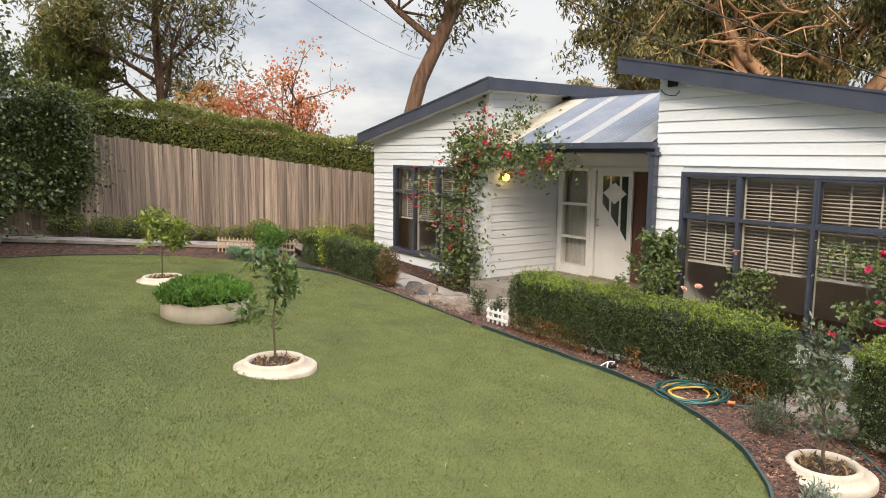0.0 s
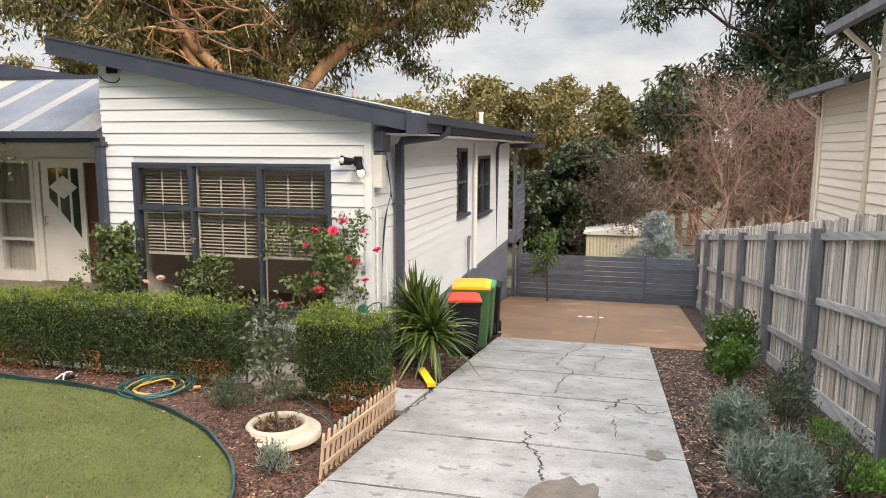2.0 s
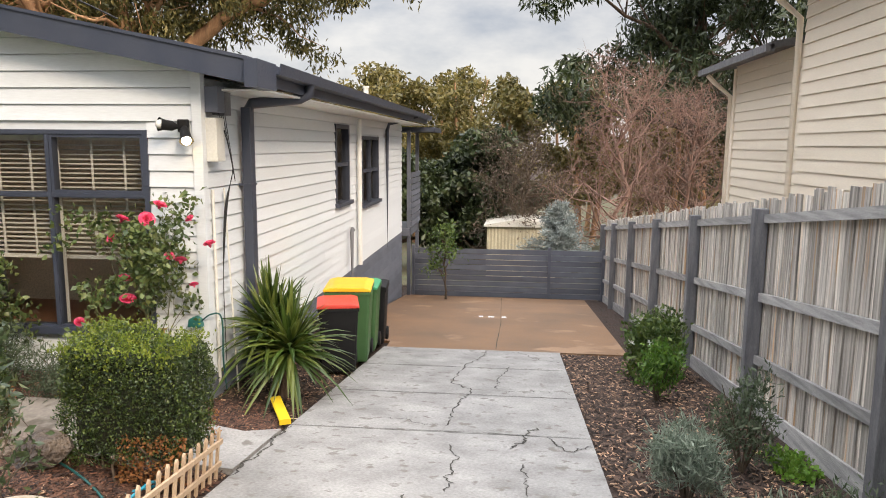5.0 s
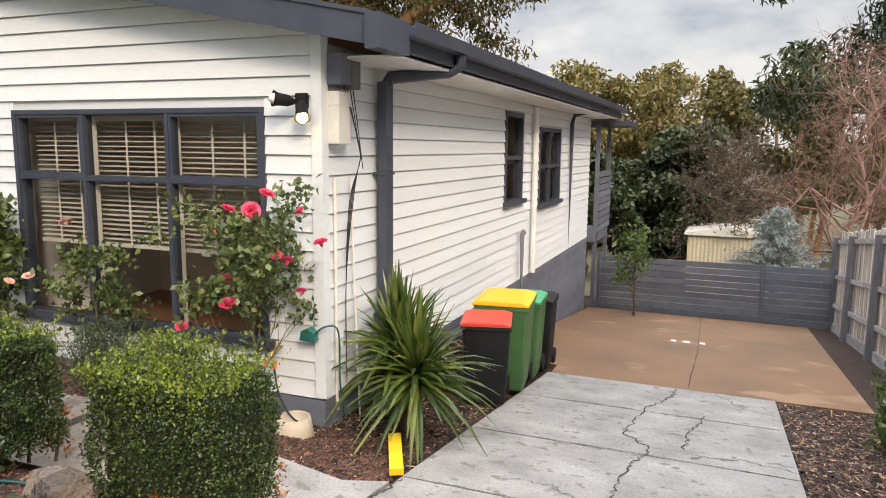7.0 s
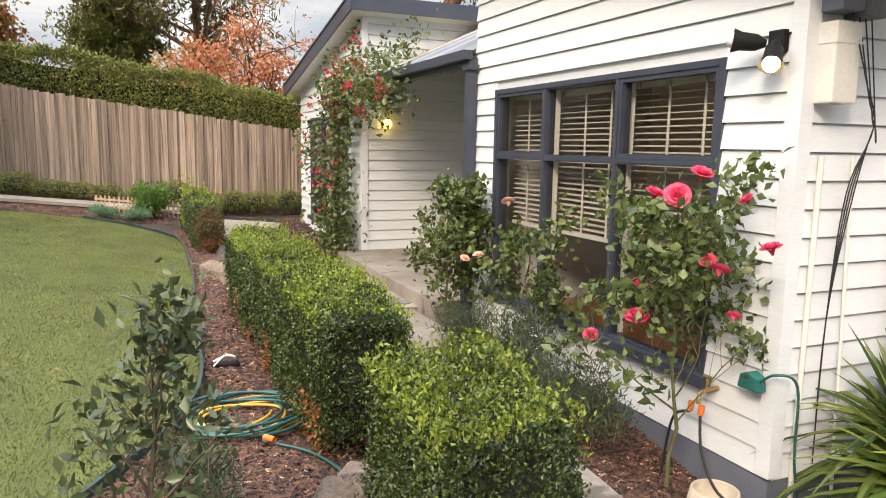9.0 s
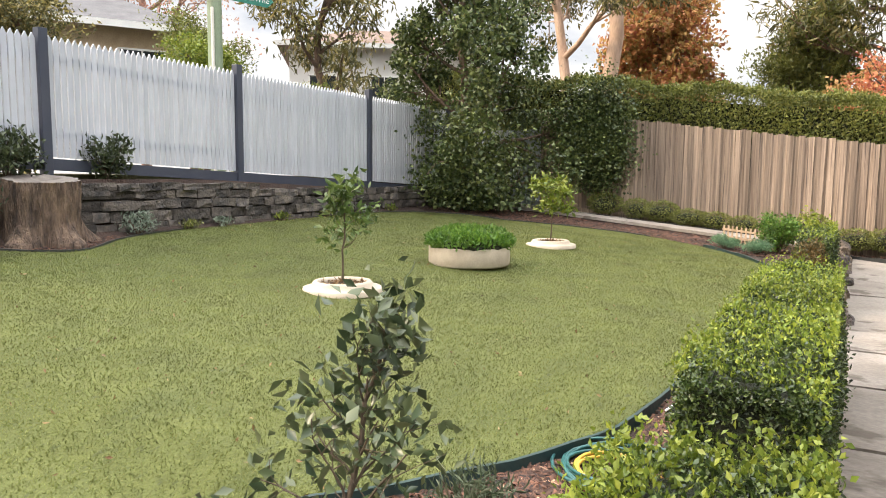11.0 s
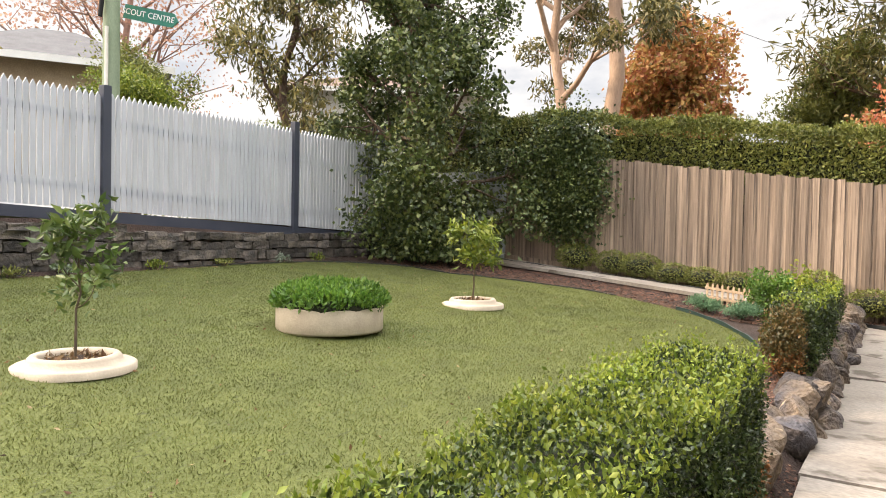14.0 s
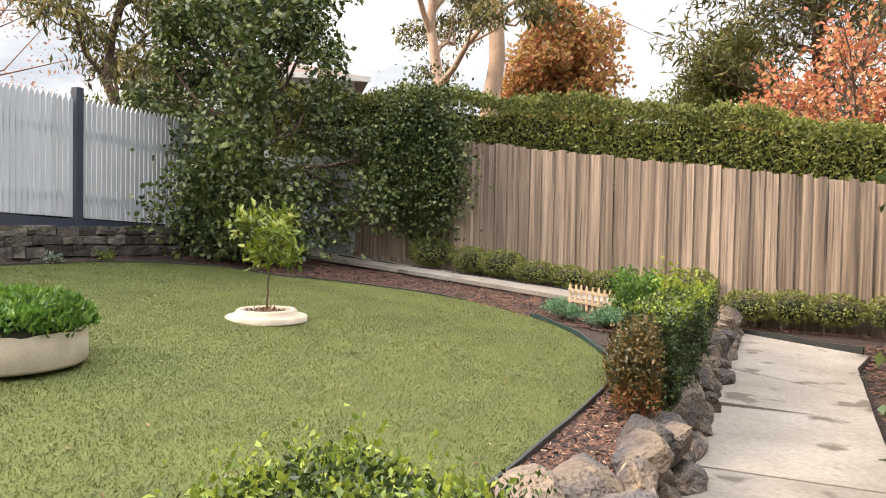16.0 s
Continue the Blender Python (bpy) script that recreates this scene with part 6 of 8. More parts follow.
first = low_box(1, HEDGELEAF)
spots = [(2.6, 15.62), (3.1, 15.64), (3.65, 15.62), (4.15, 15.65), (4.7, 15.62), (5.3, 15.6), (5.9, 15.62), (7.6, 15.6), (8.9, 15.55), (1.9, 15.66), (9.6, 15.4), (6.6, 15.6), (7.1, 15.62), (8.25, 15.6)]
for k, (x, y) in enumerate(spots):
    m = pose(x, y, ground_z(x, y) + 0.02, 0, 0, random.uniform(-25, 25))
    if k == 0:
        first.matrix_world = m
    else:
        c = copy_thing(first, m)
        c.scale = (random.uniform(0.85, 1.2), 1, random.uniform(0.8, 1.2))

# shrubs at the path's far end
tuft("rusty_box_bush", "half-dry box bush with rusty leaves above rocks", 6.12, 10.3, 0.22, 0.66, 3600, 0.034, 0.6, BOXBROWN, category="shrub")
tuft("dry_twigs", "dry rusty twigs at the foot of the bush", 6.12, 10.24, 0.2, 0.28, 900, 0.030, 0.5, BOXDRY, category="shrub")
hedge_block("box_hedge", "short clipped box hedge with lime-green top", 5.95, 6.34, 10.55, 13.5, -0.3, 0.36, 30000, 0.030, 700, seed=5)
tuft("lime_bush", "lime-yellow leafy bush beside the path", 6.12, 12.5, 0.26, 0.90, 1500, 0.05, 0.6, LIMETIP)
tuft("green_bush", "rounded green bush by the small fence", 5.48, 14.0, 0.36, 0.68, 3200, 0.05, 0.6, BRIGHT)
tuft("ground_cover_mound", "low mound of soft sea-green foliage at the lawn edge", 4.66, 13.62, 0.27, 0.22, 2200, 0.04, 0.3, SEAGREEN)
tuft("ground_cover_mound", "low mound of soft sea-green foliage at the lawn edge", 5.16, 13.6, 0.29, 0.22, 2400, 0.04, 0.3, SEAGREEN)
tuft("lavender_bush", "soft grey-green bush under the roses", 7.75, 4.6, 0.42, 0.62, 2800, 0.075, 0.12, GREYSHRUB)
tuft("lavender_bush", "soft grey-green bush under the window", 7.75, 3.7, 0.4, 0.6, 2400, 0.075, 0.12, GREYSHRUB)
tuft("lavender_bush", "soft grey-green bush under the climbing rose", 7.78, 5.5, 0.36, 0.5, 1800, 0.075, 0.12, GREYSHRUB)
tuft("small_box_plant", "small dark box plant near the porch", 6.15, 7.35, 0.13, 0.36, 700, 0.03, 0.6, BOX)
tuft("small_box_plant", "small dark box plant near the porch", 6.2, 7.85, 0.15, 0.42, 800, 0.03, 0.6, BOX)
tuft("daisy_bush", "leafy green bush with small white flowers", -0.95, 3.75, 0.7, 0.8, 5200, 0.06, 0.4, BRIGHT, bloom=(12, WHITEPETAL, 0.04))
tuft("orange_flower_bush", "grey-green bush dotted with orange flowers", -1.35, 4.5, 0.5, 0.85, 2200, 0.06, 0.3, GREYSHRUB, bloom=(70, ORANGEPETAL, 0.03))
tuft("dark_shrub", "dark leafy shrub in front of the picket fence", -1.72, 5.15, 0.42, 0.62, 1500, 0.08, 0.45, DARKLEAF, z=1.0)
tuft("dark_shrub", "dark leafy shrub in front of the picket fence", -1.72, 6.35, 0.38, 0.55, 1200, 0.08, 0.45, DARKLEAF, z=1.0)
tuft("dark_shrub", "dark leafy shrub in front of the picket fence", -1.65, 3.7, 0.38, 0.75, 1300, 0.08, 0.45, DARKLEAF, z=1.0)
for k, y in enumerate((7.3, 8.1, 9.2, 10.1, 11.2, 12.2)):
    tuft("wall_plant", "small green weed at the foot of the stone wall", -1.33, y + 0.2 * math.sin(k * 5), 0.17, 0.14, 160, 0.05, 0.4, (HEDGELEAF, LAVENDER, YELLOWGREEN)[k % 3])
tuft("small_plant", "small pale plant beside the tree stump", -1.25, 6.45, 0.25, 0.3, 500, 0.06, 0.3, LAVENDER)


# ---- things in the garden and on the drive ----
def bin_thing(name, label, x, y, w, d, h, body, lid, turn):
    z = ground_z(x, y) + 0.03
    t = thing(name, label, "wheelie bin", pose(x, y, z, 0, 0, turn))
    bm = bmesh.new()
    lo, hi = [], []
    for sx, sy in ((-1, -1), (1, -1), (1, 1), (-1, 1)):
        lo.append(bm.verts.new((sx * w * 0.40, sy * d * 0.36, 0.03)))
        hi.append(bm.verts.new((sx * w * 0.48, sy * d * 0.48, h * 0.93)))
    bm.faces.new(lo[::-1])
    bm.faces.new(hi)
    for k in range(4):
        bm.faces.new((lo[k - 1], lo[k], hi[k], hi[k - 1]))
    part("body", bm, body, t, bevel=0.03)
    part("rim", boxes((-w * 0.5, -d * 0.5, h * 0.885, w * 0.5, d * 0.5, h * 0.93)), body, t, bevel=0.01)
    part("lid", prism([(-w * 0.52, h * 0.932), (w * 0.50, h * 0.932), (w * 0.50, h * 0.962), (w * 0.34, h * 0.985), (-w * 0.36, h * 0.985), (-w * 0.52, h * 0.962)], "y", -d * 0.52, d * 0.50), lid, t, bevel=0.012)
    hb = Tubes(8)
    hb.add([(-w * 0.35, d * 0.56, h * 0.93), (w * 0.35, d * 0.56, h * 0.93)], 0.016)
    hb.add([(-w * 0.35, d * 0.48, h * 0.91), (-w * 0.35, d * 0.56, h * 0.93)], 0.014)
    hb.add([(w * 0.35, d * 0.48, h * 0.91), (w * 0.35, d * 0.56, h * 0.93)], 0.014)
    part_mesh("handle", hb.mesh("handle", body), t)
    for sx in (-1, 1):
        wb = lathe([(0.0, -0.025), (0.09, -0.025), (0.1, -0.015), (0.1, 0.015), (0.09, 0.025), (0.0, 0.025)], 20)
        bmesh.ops.rotate(wb, verts=wb.verts[:], matrix=Matrix.Rotation(math.pi / 2, 3, "Y"))
        bmesh.ops.translate(wb, verts=wb.verts[:], vec=(sx * w * 0.42, d * 0.40, 0.1))
        part("wheel", wb, BLACK, t)
    for k, ww in enumerate((0.05, 0.08, 0.06)):
        part("mark", boxes((-ww, -d * 0.455 - 0.004, h * (0.62 + 0.05 * k), ww, -d * 0.42, h * (0.635 + 0.05 * k))), SIGNWHITE, t, "small white printed marks") if body is BINGREEN else None
    return t


bin_thing("wheelie_bin", "black wheelie bin with a red lid beside the house", 10.02, 1.84, 0.48, 0.55, 0.88, BLACK, BINRED, -75)
bin_thing("wheelie_bin", "green wheelie bin with a yellow lid beside the house", 10.72, 1.86, 0.58, 0.70, 1.03, BINGREEN, BINYELLOW, -82)
bin_thing("wheelie_bin", "green wheelie bin with a bright green lid", 11.40, 1.86, 0.50, 0.6, 0.98, BINGREEN, LIDGREEN, -85)
bin_thing("wheelie_bin", "black wheelie bin behind the green bins", 11.98, 1.84, 0.48, 0.55, 0.93, BLACK, BLACK, -85)


def lawn_fence(name, label, p0, p1, n, h, mat, lean=0.0):
    """A small raw pine picket fence stuck in the ground."""
    a, b = np.array(p0), np.array(p1)
    ln = np.linalg.norm(b - a)
    ang = math.degrees(math.atan2(b[1] - a[1], b[0] - a[0]))
    z0, z1 = ground_z(*a) + 0.02, ground_z(*b) + 0.02
    t = thing(name, label, "garden fence", pose(a[0], a[1], z0, lean, 0, ang))
    s = (z1 - z0) / ln
    w = 0.028
    me = share("picket", prism([(-w / 2, -0.03), (w / 2, -0.03), (w / 2, h * 0.94), (0, h), (-w / 2, h * 0.94)], "y", -0.008, 0.008), mat)
    for k in range(n):
        u = 0.02 + (ln - 0.04) * k / (n - 1)
        o = part_mesh("picket", me, t)
        o.location = (u, 0, s * u + random.uniform(-.008, .008))
        o.rotation_euler = (0, random.uniform(-0.03, 0.03), 0)
    for z in (0.22 * h, 0.68 * h):
        part("rail", prism([(0, z), (ln, z + s * ln), (ln, z + s * ln + 0.035), (0, z + 0.035)], "y", -0.026, -0.009), mat, t)
    return t


lawn_fence("small_picket_fence", "small raw pine picket fence along the driveway edge", (4.66, 1.80), (6.5, 1.80), 18, 0.36, PINE, 6)
lawn_fence("small_picket_fence", "small pine picket fence behind the silvery plants", (4.5, 14.45), (5.15, 14.35), 9, 0.30, PINE)
lawn_fence("small_picket_fence", "small pine picket fence at the path corner", (5.17, 14.35), (6.1, 14.2), 12, 0.30, PINE)
lawn_fence("small_picket_fence", "short white picket edging beside the hedge", (6.05, 7.45), (6.12, 7.0), 6, 0.2, TRIM)


def hose():
    x, y = 5.70, 3.9
    z = ground_z(x, y) + 0.02
    t = thing("garden_hose", "coiled teal and yellow garden hose on mulch", "garden hose", pose(x, y, z))
    r = np.random.default_rng(6)
    for nm, mat, base, turns, rad in (("yellow_coil", HOSEYELLOW, 0.01, 3, 0.31), ("teal_coil", HOSEGREEN, 0.02, 5, 0.37)):
        pts = []
        for k in range(turns * 28):
            a = 2 * math.pi * k / 28
            tt = k / 28
            rr = rad - 0.032 * ((tt * 1.3) % 4) + 0.02 * math.sin(a * 1.07 + tt)
            pts.append((rr * math.cos(a) + 0.025 * math.sin(tt * 1.9), rr * 0.9 * math.sin(a) + 0.02 * math.cos(tt * 2.3), base + 0.006 * tt + 0.01 * math.sin(a * 2 + tt)))
        s = Tubes(7)
        s.add(pts, 0.0085)
        part_mesh(nm, s.mesh(nm, mat), t)
    tail = curve_through([(0.05, -0.33, 0.02), (0.28, -0.55, 0.0), (0.36, -0.95, -0.01), (0.2, -1.5, -0.03), (-0.1, -1.9, -0.06), (-0.3, -2.02, -0.05)], 8)
    s = Tubes(7)
    s.add([(p[0], p[1], ground_z(x + p[0], y + p[1]) - z + 0.022) for p in tail], 0.0085)
    part_mesh("tail", s.mesh("tail", HOSEGREEN), t)
    c = Tubes(10)
    c.add([(0.06, -0.34, 0.02), (0.10, -0.39, 0.02)], [0.018, 0.016])
    part_mesh("connector", c.mesh("connector", ORANGE), t, "orange hose connector")


hose()


def blue_hose():
    t = planted("hose_loop", "loop of bright blue hose behind the small fence", "garden hose", 5.75, 1.98)
    s = Tubes(7)
    s.add(curve_through([(-0.35, 0.05, 0.03), (-0.2, 0.0, 0.16), (0.1, -0.02, 0.17), (0.3, 0.05, 0.05), (0.2, 0.2, 0.03), (-0.15, 0.2, 0.03)], 8), 0.010)
    part_mesh("hose", s.mesh("hose", HOSEBLUE), t)


HOSEBLUE = material("blue_hose_plastic", (0.03, 0.30, 0.42), (0.025, 0.24, 0.34), 0.4, 6, 60, 0.05)
blue_hose()


def garden_tool():
    x, y = 5.72, 4.95
    t = planted("sprinkler_frame", "small black and white wire sprinkler on mulch", "sprinkler", x, y)
    s = Tubes(6)
    s.add(curve_through([(-0.08, -0.04, 0.03), (0.0, 0.01, 0.08), (0.06, -0.02, 0.08), (0.09, 0.04, 0.03)], 5), 0.007)
    s.add(curve_through([(-0.07, 0.07, 0.03), (0.01, 0.04, 0.07), (0.08, 0.08, 0.03)], 5), 0.007)
    part_mesh("arm", s.mesh("arm", SIGNWHITE), t, "white arms")
    part("base", boxes((-0.09, -0.02, 0.0, 0.10, 0.05, 0.035)), BLACK, t, bevel=0.01)


garden_tool()


def yellow_bar():
    ax, ay, bx, by = 7.78, 1.76, 8.25, 2.0
    t = thing("yellow_bar", "short yellow painted metal bar lying on mulch", "metal bar", pose(ax, ay, ground_z(ax, ay) + 0.045, 0, 0, math.degrees(math.atan2(by - ay, bx - ax))))
    part("bar", boxes((0, -0.05, 0, 0.62, 0.05, 0.02)), YELLOW, t, bevel=0.005)
    part("end_fold", boxes((-0.02, -0.05, -0.02, 0.0, 0.05, 0.03)), YELLOW, t)


yellow_bar()


def stump():
    x, y = -1.30, 5.27
    t = thing("tree_stump", "weathered cut tree stump with split bark", "tree stump", pose(x, y, 0.30))
    sides, rows = 120, 26
    v, f = [], []

    def rim(a, z):
        c, d = math.cos(a), math.sin(a)
        flare = 0.11 * max(0.0, 1 - z / 0.28) ** 2 * (1 + 0.9 * math.sin(5 * a + 0.7))
        ridge = 0.030 * noise.noise(Vector((c * 6, d * 6, z * 1.6))) + 0.018 * noise.noise(Vector((c * 17, d * 17, z * 3.5))) + 0.012 * noise.noise(Vector((c * 34, d * 34, z * 12)))
        knot = 0.05 * max(0.0, noise.noise(Vector((c * 2.2 + 4, d * 2.2, z * 4))))
        return 0.375 + 0.045 * noise.noise(Vector((c * 1.6, d * 1.6, z))) + flare + ridge + knot

    def lid(xx, yy):
        return 0.70 - 0.12 * (0.92 * xx - 0.38 * yy) + 0.02 * noise.noise(Vector((xx * 7, yy * 7, 3)))
    for j in range(rows):
        for k in range(sides):
            a = 2 * math.pi * k / sides
            z = -0.05 + 0.75 * j / (rows - 1)
            r = rim(a, max(0.0, z))
            xx, yy = r * math.cos(a), r * math.sin(a)
            v.append((xx, yy, z if j < rows - 1 else lid(xx, yy)))
    for j in range(rows - 1):
        for k in range(sides):
            f.append((j * sides + k, j * sides + (k + 1) % sides, (j + 1) * sides + (k + 1) % sides, (j + 1) * sides + k))
    part_mesh("bark", mesh_from("bark", v, f, STUMPBARK), t)
    v, f = [], []
    for q in (1.0, 0.9, 0.7, 0.45, 0.2):
        for k in range(sides):
            a = 2 * math.pi * k / sides
            r = (rim(a, 0.70) - 0.008) * q
            xx, yy = r * math.cos(a), r * math.sin(a)
            v.append((xx, yy, lid(xx, yy) + 0.006 - 0.03 * (1 - q) + 0.008 * noise.noise(Vector((xx * 18, yy * 18, 8)))))
    for j in range(4):
        for k in range(sides):
            f.append((j * sides + k, j * sides + (k + 1) % sides, (j + 1) * sides + (k + 1) % sides, (j + 1) * sides + k))
    f.append(tuple(4 * sides + k for k in range(sides)))
    part_mesh("cut_face", mesh_from("cut_face", v, f, STUMPWOOD), t, "bleached cut face")


stump()


def facet(bm, sc, r):
    """Breaks a ball into a rough rock: flat faces struck off at random, then small dents."""
    cuts = []
    for k in range(15):
        d = Vector((r.gauss(0, 1), r.gauss(0, 1), r.gauss(0, 1))).normalized()
        cuts.append((d, r.uniform(0.50, 0.74)))
    o = Vector((r.uniform(0, 50), r.uniform(0, 50), 2))
    for v in bm.verts:
        for d, h in cuts:
            over = v.co.dot(d) - h
            if over > 0:
                v.co -= d * over
        v.co *= 1 + 0.07 * noise.noise(v.co * 3.5 + o)
        v.co = Vector((v.co.x * sc[0], v.co.y * sc[1], v.co.z * sc[2])) * 1.45


def rocks():
    """The rough rocks that hold the bed above the path."""
    r = random.Random(5)
    y = 8.95
    while y < 14.7:
        w = r.uniform(0.24, 0.46)
        for lvl in (0, 1):
            bm = bmesh.new()
            bmesh.ops.create_icosphere(bm, subdivisions=3, radius=1.0)
            sc = (r.uniform(0.10, 0.15), w * 0.50, r.uniform(0.10, 0.14))
            facet(bm, sc, r)
            t = part("rock", bm, ROCK)
            t.location = (6.43 - lvl * 0.07 + r.uniform(-0.03, 0.03), y + w / 2 + lvl * 0.1, ground_z(6.7, y) + lvl * 0.17 + sc[2] * 0.75)
            t.rotation_euler = (r.uniform(-.2, .2), r.uniform(-.2, .2), r.uniform(-.3, .3))
            tagged(t, "rough brown-grey basalt rock in the garden edge", "rock", group="rocks along the path")
        y += w * 0.95
    for x, y, z, sc in ((6.10, 9.05, -0.36, (0.19, 0.24, 0.13)), (6.32, 9.35, -0.33, (0.15, 0.17, 0.14)), (6.12, 8.72, -0.46, (0.17, 0.17, 0.12)), (6.40, 8.95, -0.45, (0.14, 0.20, 0.16)), (6.27, 9.72, -0.28, (0.15, 0.16, 0.11))):
        bm = bmesh.new()
        bmesh.ops.create_icosphere(bm, subdivisions=3, radius=1.0)
        facet(bm, sc, r)
        t = part("rock", bm, ROCK)
        t.location = (x, y, z)
        tagged(t, "large angular grey and tan rock beside the path", "rock", group="rocks along the path")
    for x, y, s in ((5.95, 2.75, 0.16), (6.1, 2.95, 0.13), (6.75, 2.62, 0.13), (6.0, 8.45, 0.17), (6.2, 8.2, 0.16), (6.3, 7.95, 0.15)):
        bm = bmesh.new()
        bmesh.ops.create_icosphere(bm, subdivisions=3, radius=1.0)
        facet(bm, (s, s * 1.1, s * 0.75), r)
        t = part("rock", bm, ROCK)
        t.location = (x, y, ground_z(x, y) + s * 0.35)
        tagged(t, "rough weathered rock in the mulch bed", "rock", group="rocks in the bed")


rocks()
for k, (x, y) in enumerate(((7.79, 8.12), (7.93, 7.32))):
    t = part("drain_cover", lathe([(0.0, 0.0), (0.085, 0.0), (0.10, 0.004), (0.10, -0.02)], 24), POST)
    t.location = (x, y, -0.525)
    tagged(t, "small round grey drain cover in the path", "drain cover", group="drain covers")


# fixtures at the house corner
def corner_fixtures():
    d = thing("downpipe", "navy downpipe with a bend under the eave", "downpipe", kind="structure")
    part("pipe", boxes((9.27, 2.565, -0.95, 9.40, 2.665, 2.02)), NAVY, d, bevel=0.012)
    s = Tubes(8)
    s.add([(9.335, 2.61, 1.98), (9.37, 2.59, 2.06), (9.72, 2.16, 2.13), (9.74, 2.06, 2.18), (9.74, 2.05, 2.30)], 0.056)
    part_mesh("elbow", s.mesh("elbow", NAVY), d)
    for z in (1.2, -0.1):
        part("strap", boxes((9.255, 2.56, z, 9.415, 2.70, z + 0.025)), NAVY, d)
    d2 = thing("downpipe", "navy downpipe further along the side wall", "downpipe", kind="structure")
    s = Tubes(8)
    s.add([(18.2, 2.03, 2.28), (17.85, 2.62, 2.1), (17.8, 2.655, 1.95), (17.8, 2.655, -0.75)], 0.042)
    part_mesh("pipe", s.mesh("pipe", NAVY), d2)
    vp = thing("vent_pipe", "grey vent pipe against the side wall", "pipe", kind="structure")
    s = Tubes(8)
    s.add([(14.2, 2.62, 0.13), (14.15, 2.62, 0.16), (14.1, 2.62, 0.12), (14.1, 2.62, -1.6)], 0.035)
    part_mesh("pipe", s.mesh("pipe", POST), vp)
    wp = thing("waste_pipe", "white painted pipe up the side wall", "pipe", kind="structure")
    s = Tubes(8)
    s.add([(14.85, 2.64, 2.1), (14.85, 2.64, -0.6)], 0.045)
    part_mesh("pipe", s.mesh("pipe", TRIM), wp)
    lt = thing("security_light", "black twin security spotlight, one lamp lit", "wall light", pose(8.38, 2.86, 1.80))
    part("mount", boxes((-0.03, -0.05, -0.06, 0.02, 0.05, 0.06)), BLACK, lt, bevel=0.01)
    for nm, dr, m in (("spot_head", (-0.6, 0.55, 0.10), None), ("spot_head", (-0.5, -0.35, -0.75), "lit")):
        dv = Vector(dr).normalized()
        a = Vector((-0.06, 0.03 if m is None else -0.03, -0.01))
        s = Tubes(12)
        s.add([a, a + dv * 0.05, a + dv * 0.13, a + dv * 0.17], [0.02, 0.045, 0.05, 0.065])
        h = part_mesh(nm, s.mesh(nm, BLACK), lt)
        bm = bmesh.new()
        bmesh.ops.create_icosphere(bm, subdivisions=3, radius=0.043)
        bmesh.ops.translate(bm, verts=bm.verts[:], vec=a + dv * 0.16)
        part("bulb", bm, BULB if m else BULBOFF, h, "glowing warm lamp" if m else "white unlit lamp", smooth=True)
    mb = thing("meter_box", "cream meter box with cables on the house corner", "meter box", pose(8.56, 2.70, 1.47))
    part("box", boxes((-0.10, -0.12, 0, 0.09, -0.002, 0.41)), BOXGREY, mb, bevel=0.012)
    part("lid_line", boxes((-0.104, -0.124, 0.30, 0.094, -0.004, 0.312)), BOXGREY, mb)
    cb = thing("connection_box", "dark cable connection box under the eave", "junction box", pose(8.6, 2.70, 1.93))
    part("box", boxes((-0.14, -0.14, 0, 0.02, -0.002, 0.24)), GREYPAINT, cb, bevel=0.008)
    part("second_box", boxes((0.04, -0.13, -0.02, 0.2, -0.002, 0.20)), POST, cb, bevel=0.008)
    for k, (x, m, r0, lo, hi) in enumerate(((8.56, CONDUIT, 0.016, -0.75, 1.2), (8.78, CONDUIT, 0.010, -1.0, 1.2))):
        c = thing("conduit", "thin cream conduit down the house corner", "conduit", kind="structure")
        s = Tubes(8)
        s.add([(x, 2.685 - (0.1 if k else 0), lo), (x, 2.685 - (0.02 if k else 0), hi)], r0)
        part_mesh("pipe", s.mesh("pipe", m), c)
    cab = thing("loose_cables", "loose black cables hanging from the boxes", "cables")
    s = Tubes(5)
    for k in range(4):
        s.add(curve_through([(8.6 + 0.05 * k, 2.62, 1.95), (8.66 + 0.04 * k, 2.55, 1.6 - 0.1 * k), (8.80, 2.58, 1.35), (8.72 + 0.02 * k, 2.64, 1.0), (8.70, 2.67, 0.3), (8.70, 2.67, -0.55)], 6), 0.004)
    part_mesh("cable", s.mesh("cable", CABLE), cab)
    hb = thing("hose_bracket", "teal plastic hose bracket on the wall corner", "hose bracket", pose(8.36, 2.80, -0.05))
    part("holder", prism([(-0.07, -0.05), (0.07, -0.05), (0.055, 0.03), (0.0, 0.055), (-0.055, 0.03)], "x", -0.08, 0.0), TEAL, hb, bevel=0.01)
    s = Tubes(6)
    s.add(curve_through([(-0.04, -0.05, 0.0), (-0.05, -0.16, 0.08), (0.05, -0.22, 0.02), (0.10, -0.20, -0.4), (0.2, -0.18, -0.75)], 6), 0.008)
    part_mesh("tube", s.mesh("tube", HOSEGREEN), hb)
    tp = thing("garden_tap", "brass garden tap with orange hose fittings", "tap", pose(8.34, 3.12, -0.26))
    s = Tubes(8)
    s.add([(0.06, 0, 0.05), (-0.03, 0, 0.05), (-0.08, 0, 0.03), (-0.09, 0, -0.03)], [0.014, 0.016, 0.014, 0.014])
    s.add([(-0.03, 0, 0.05), (-0.03, 0, 0.13)], 0.010)
    s.add([(-0.03, -0.03, 0.13), (-0.03, 0.03, 0.13)], 0.008)
    part_mesh("valve", s.mesh("valve", BRASS), tp)
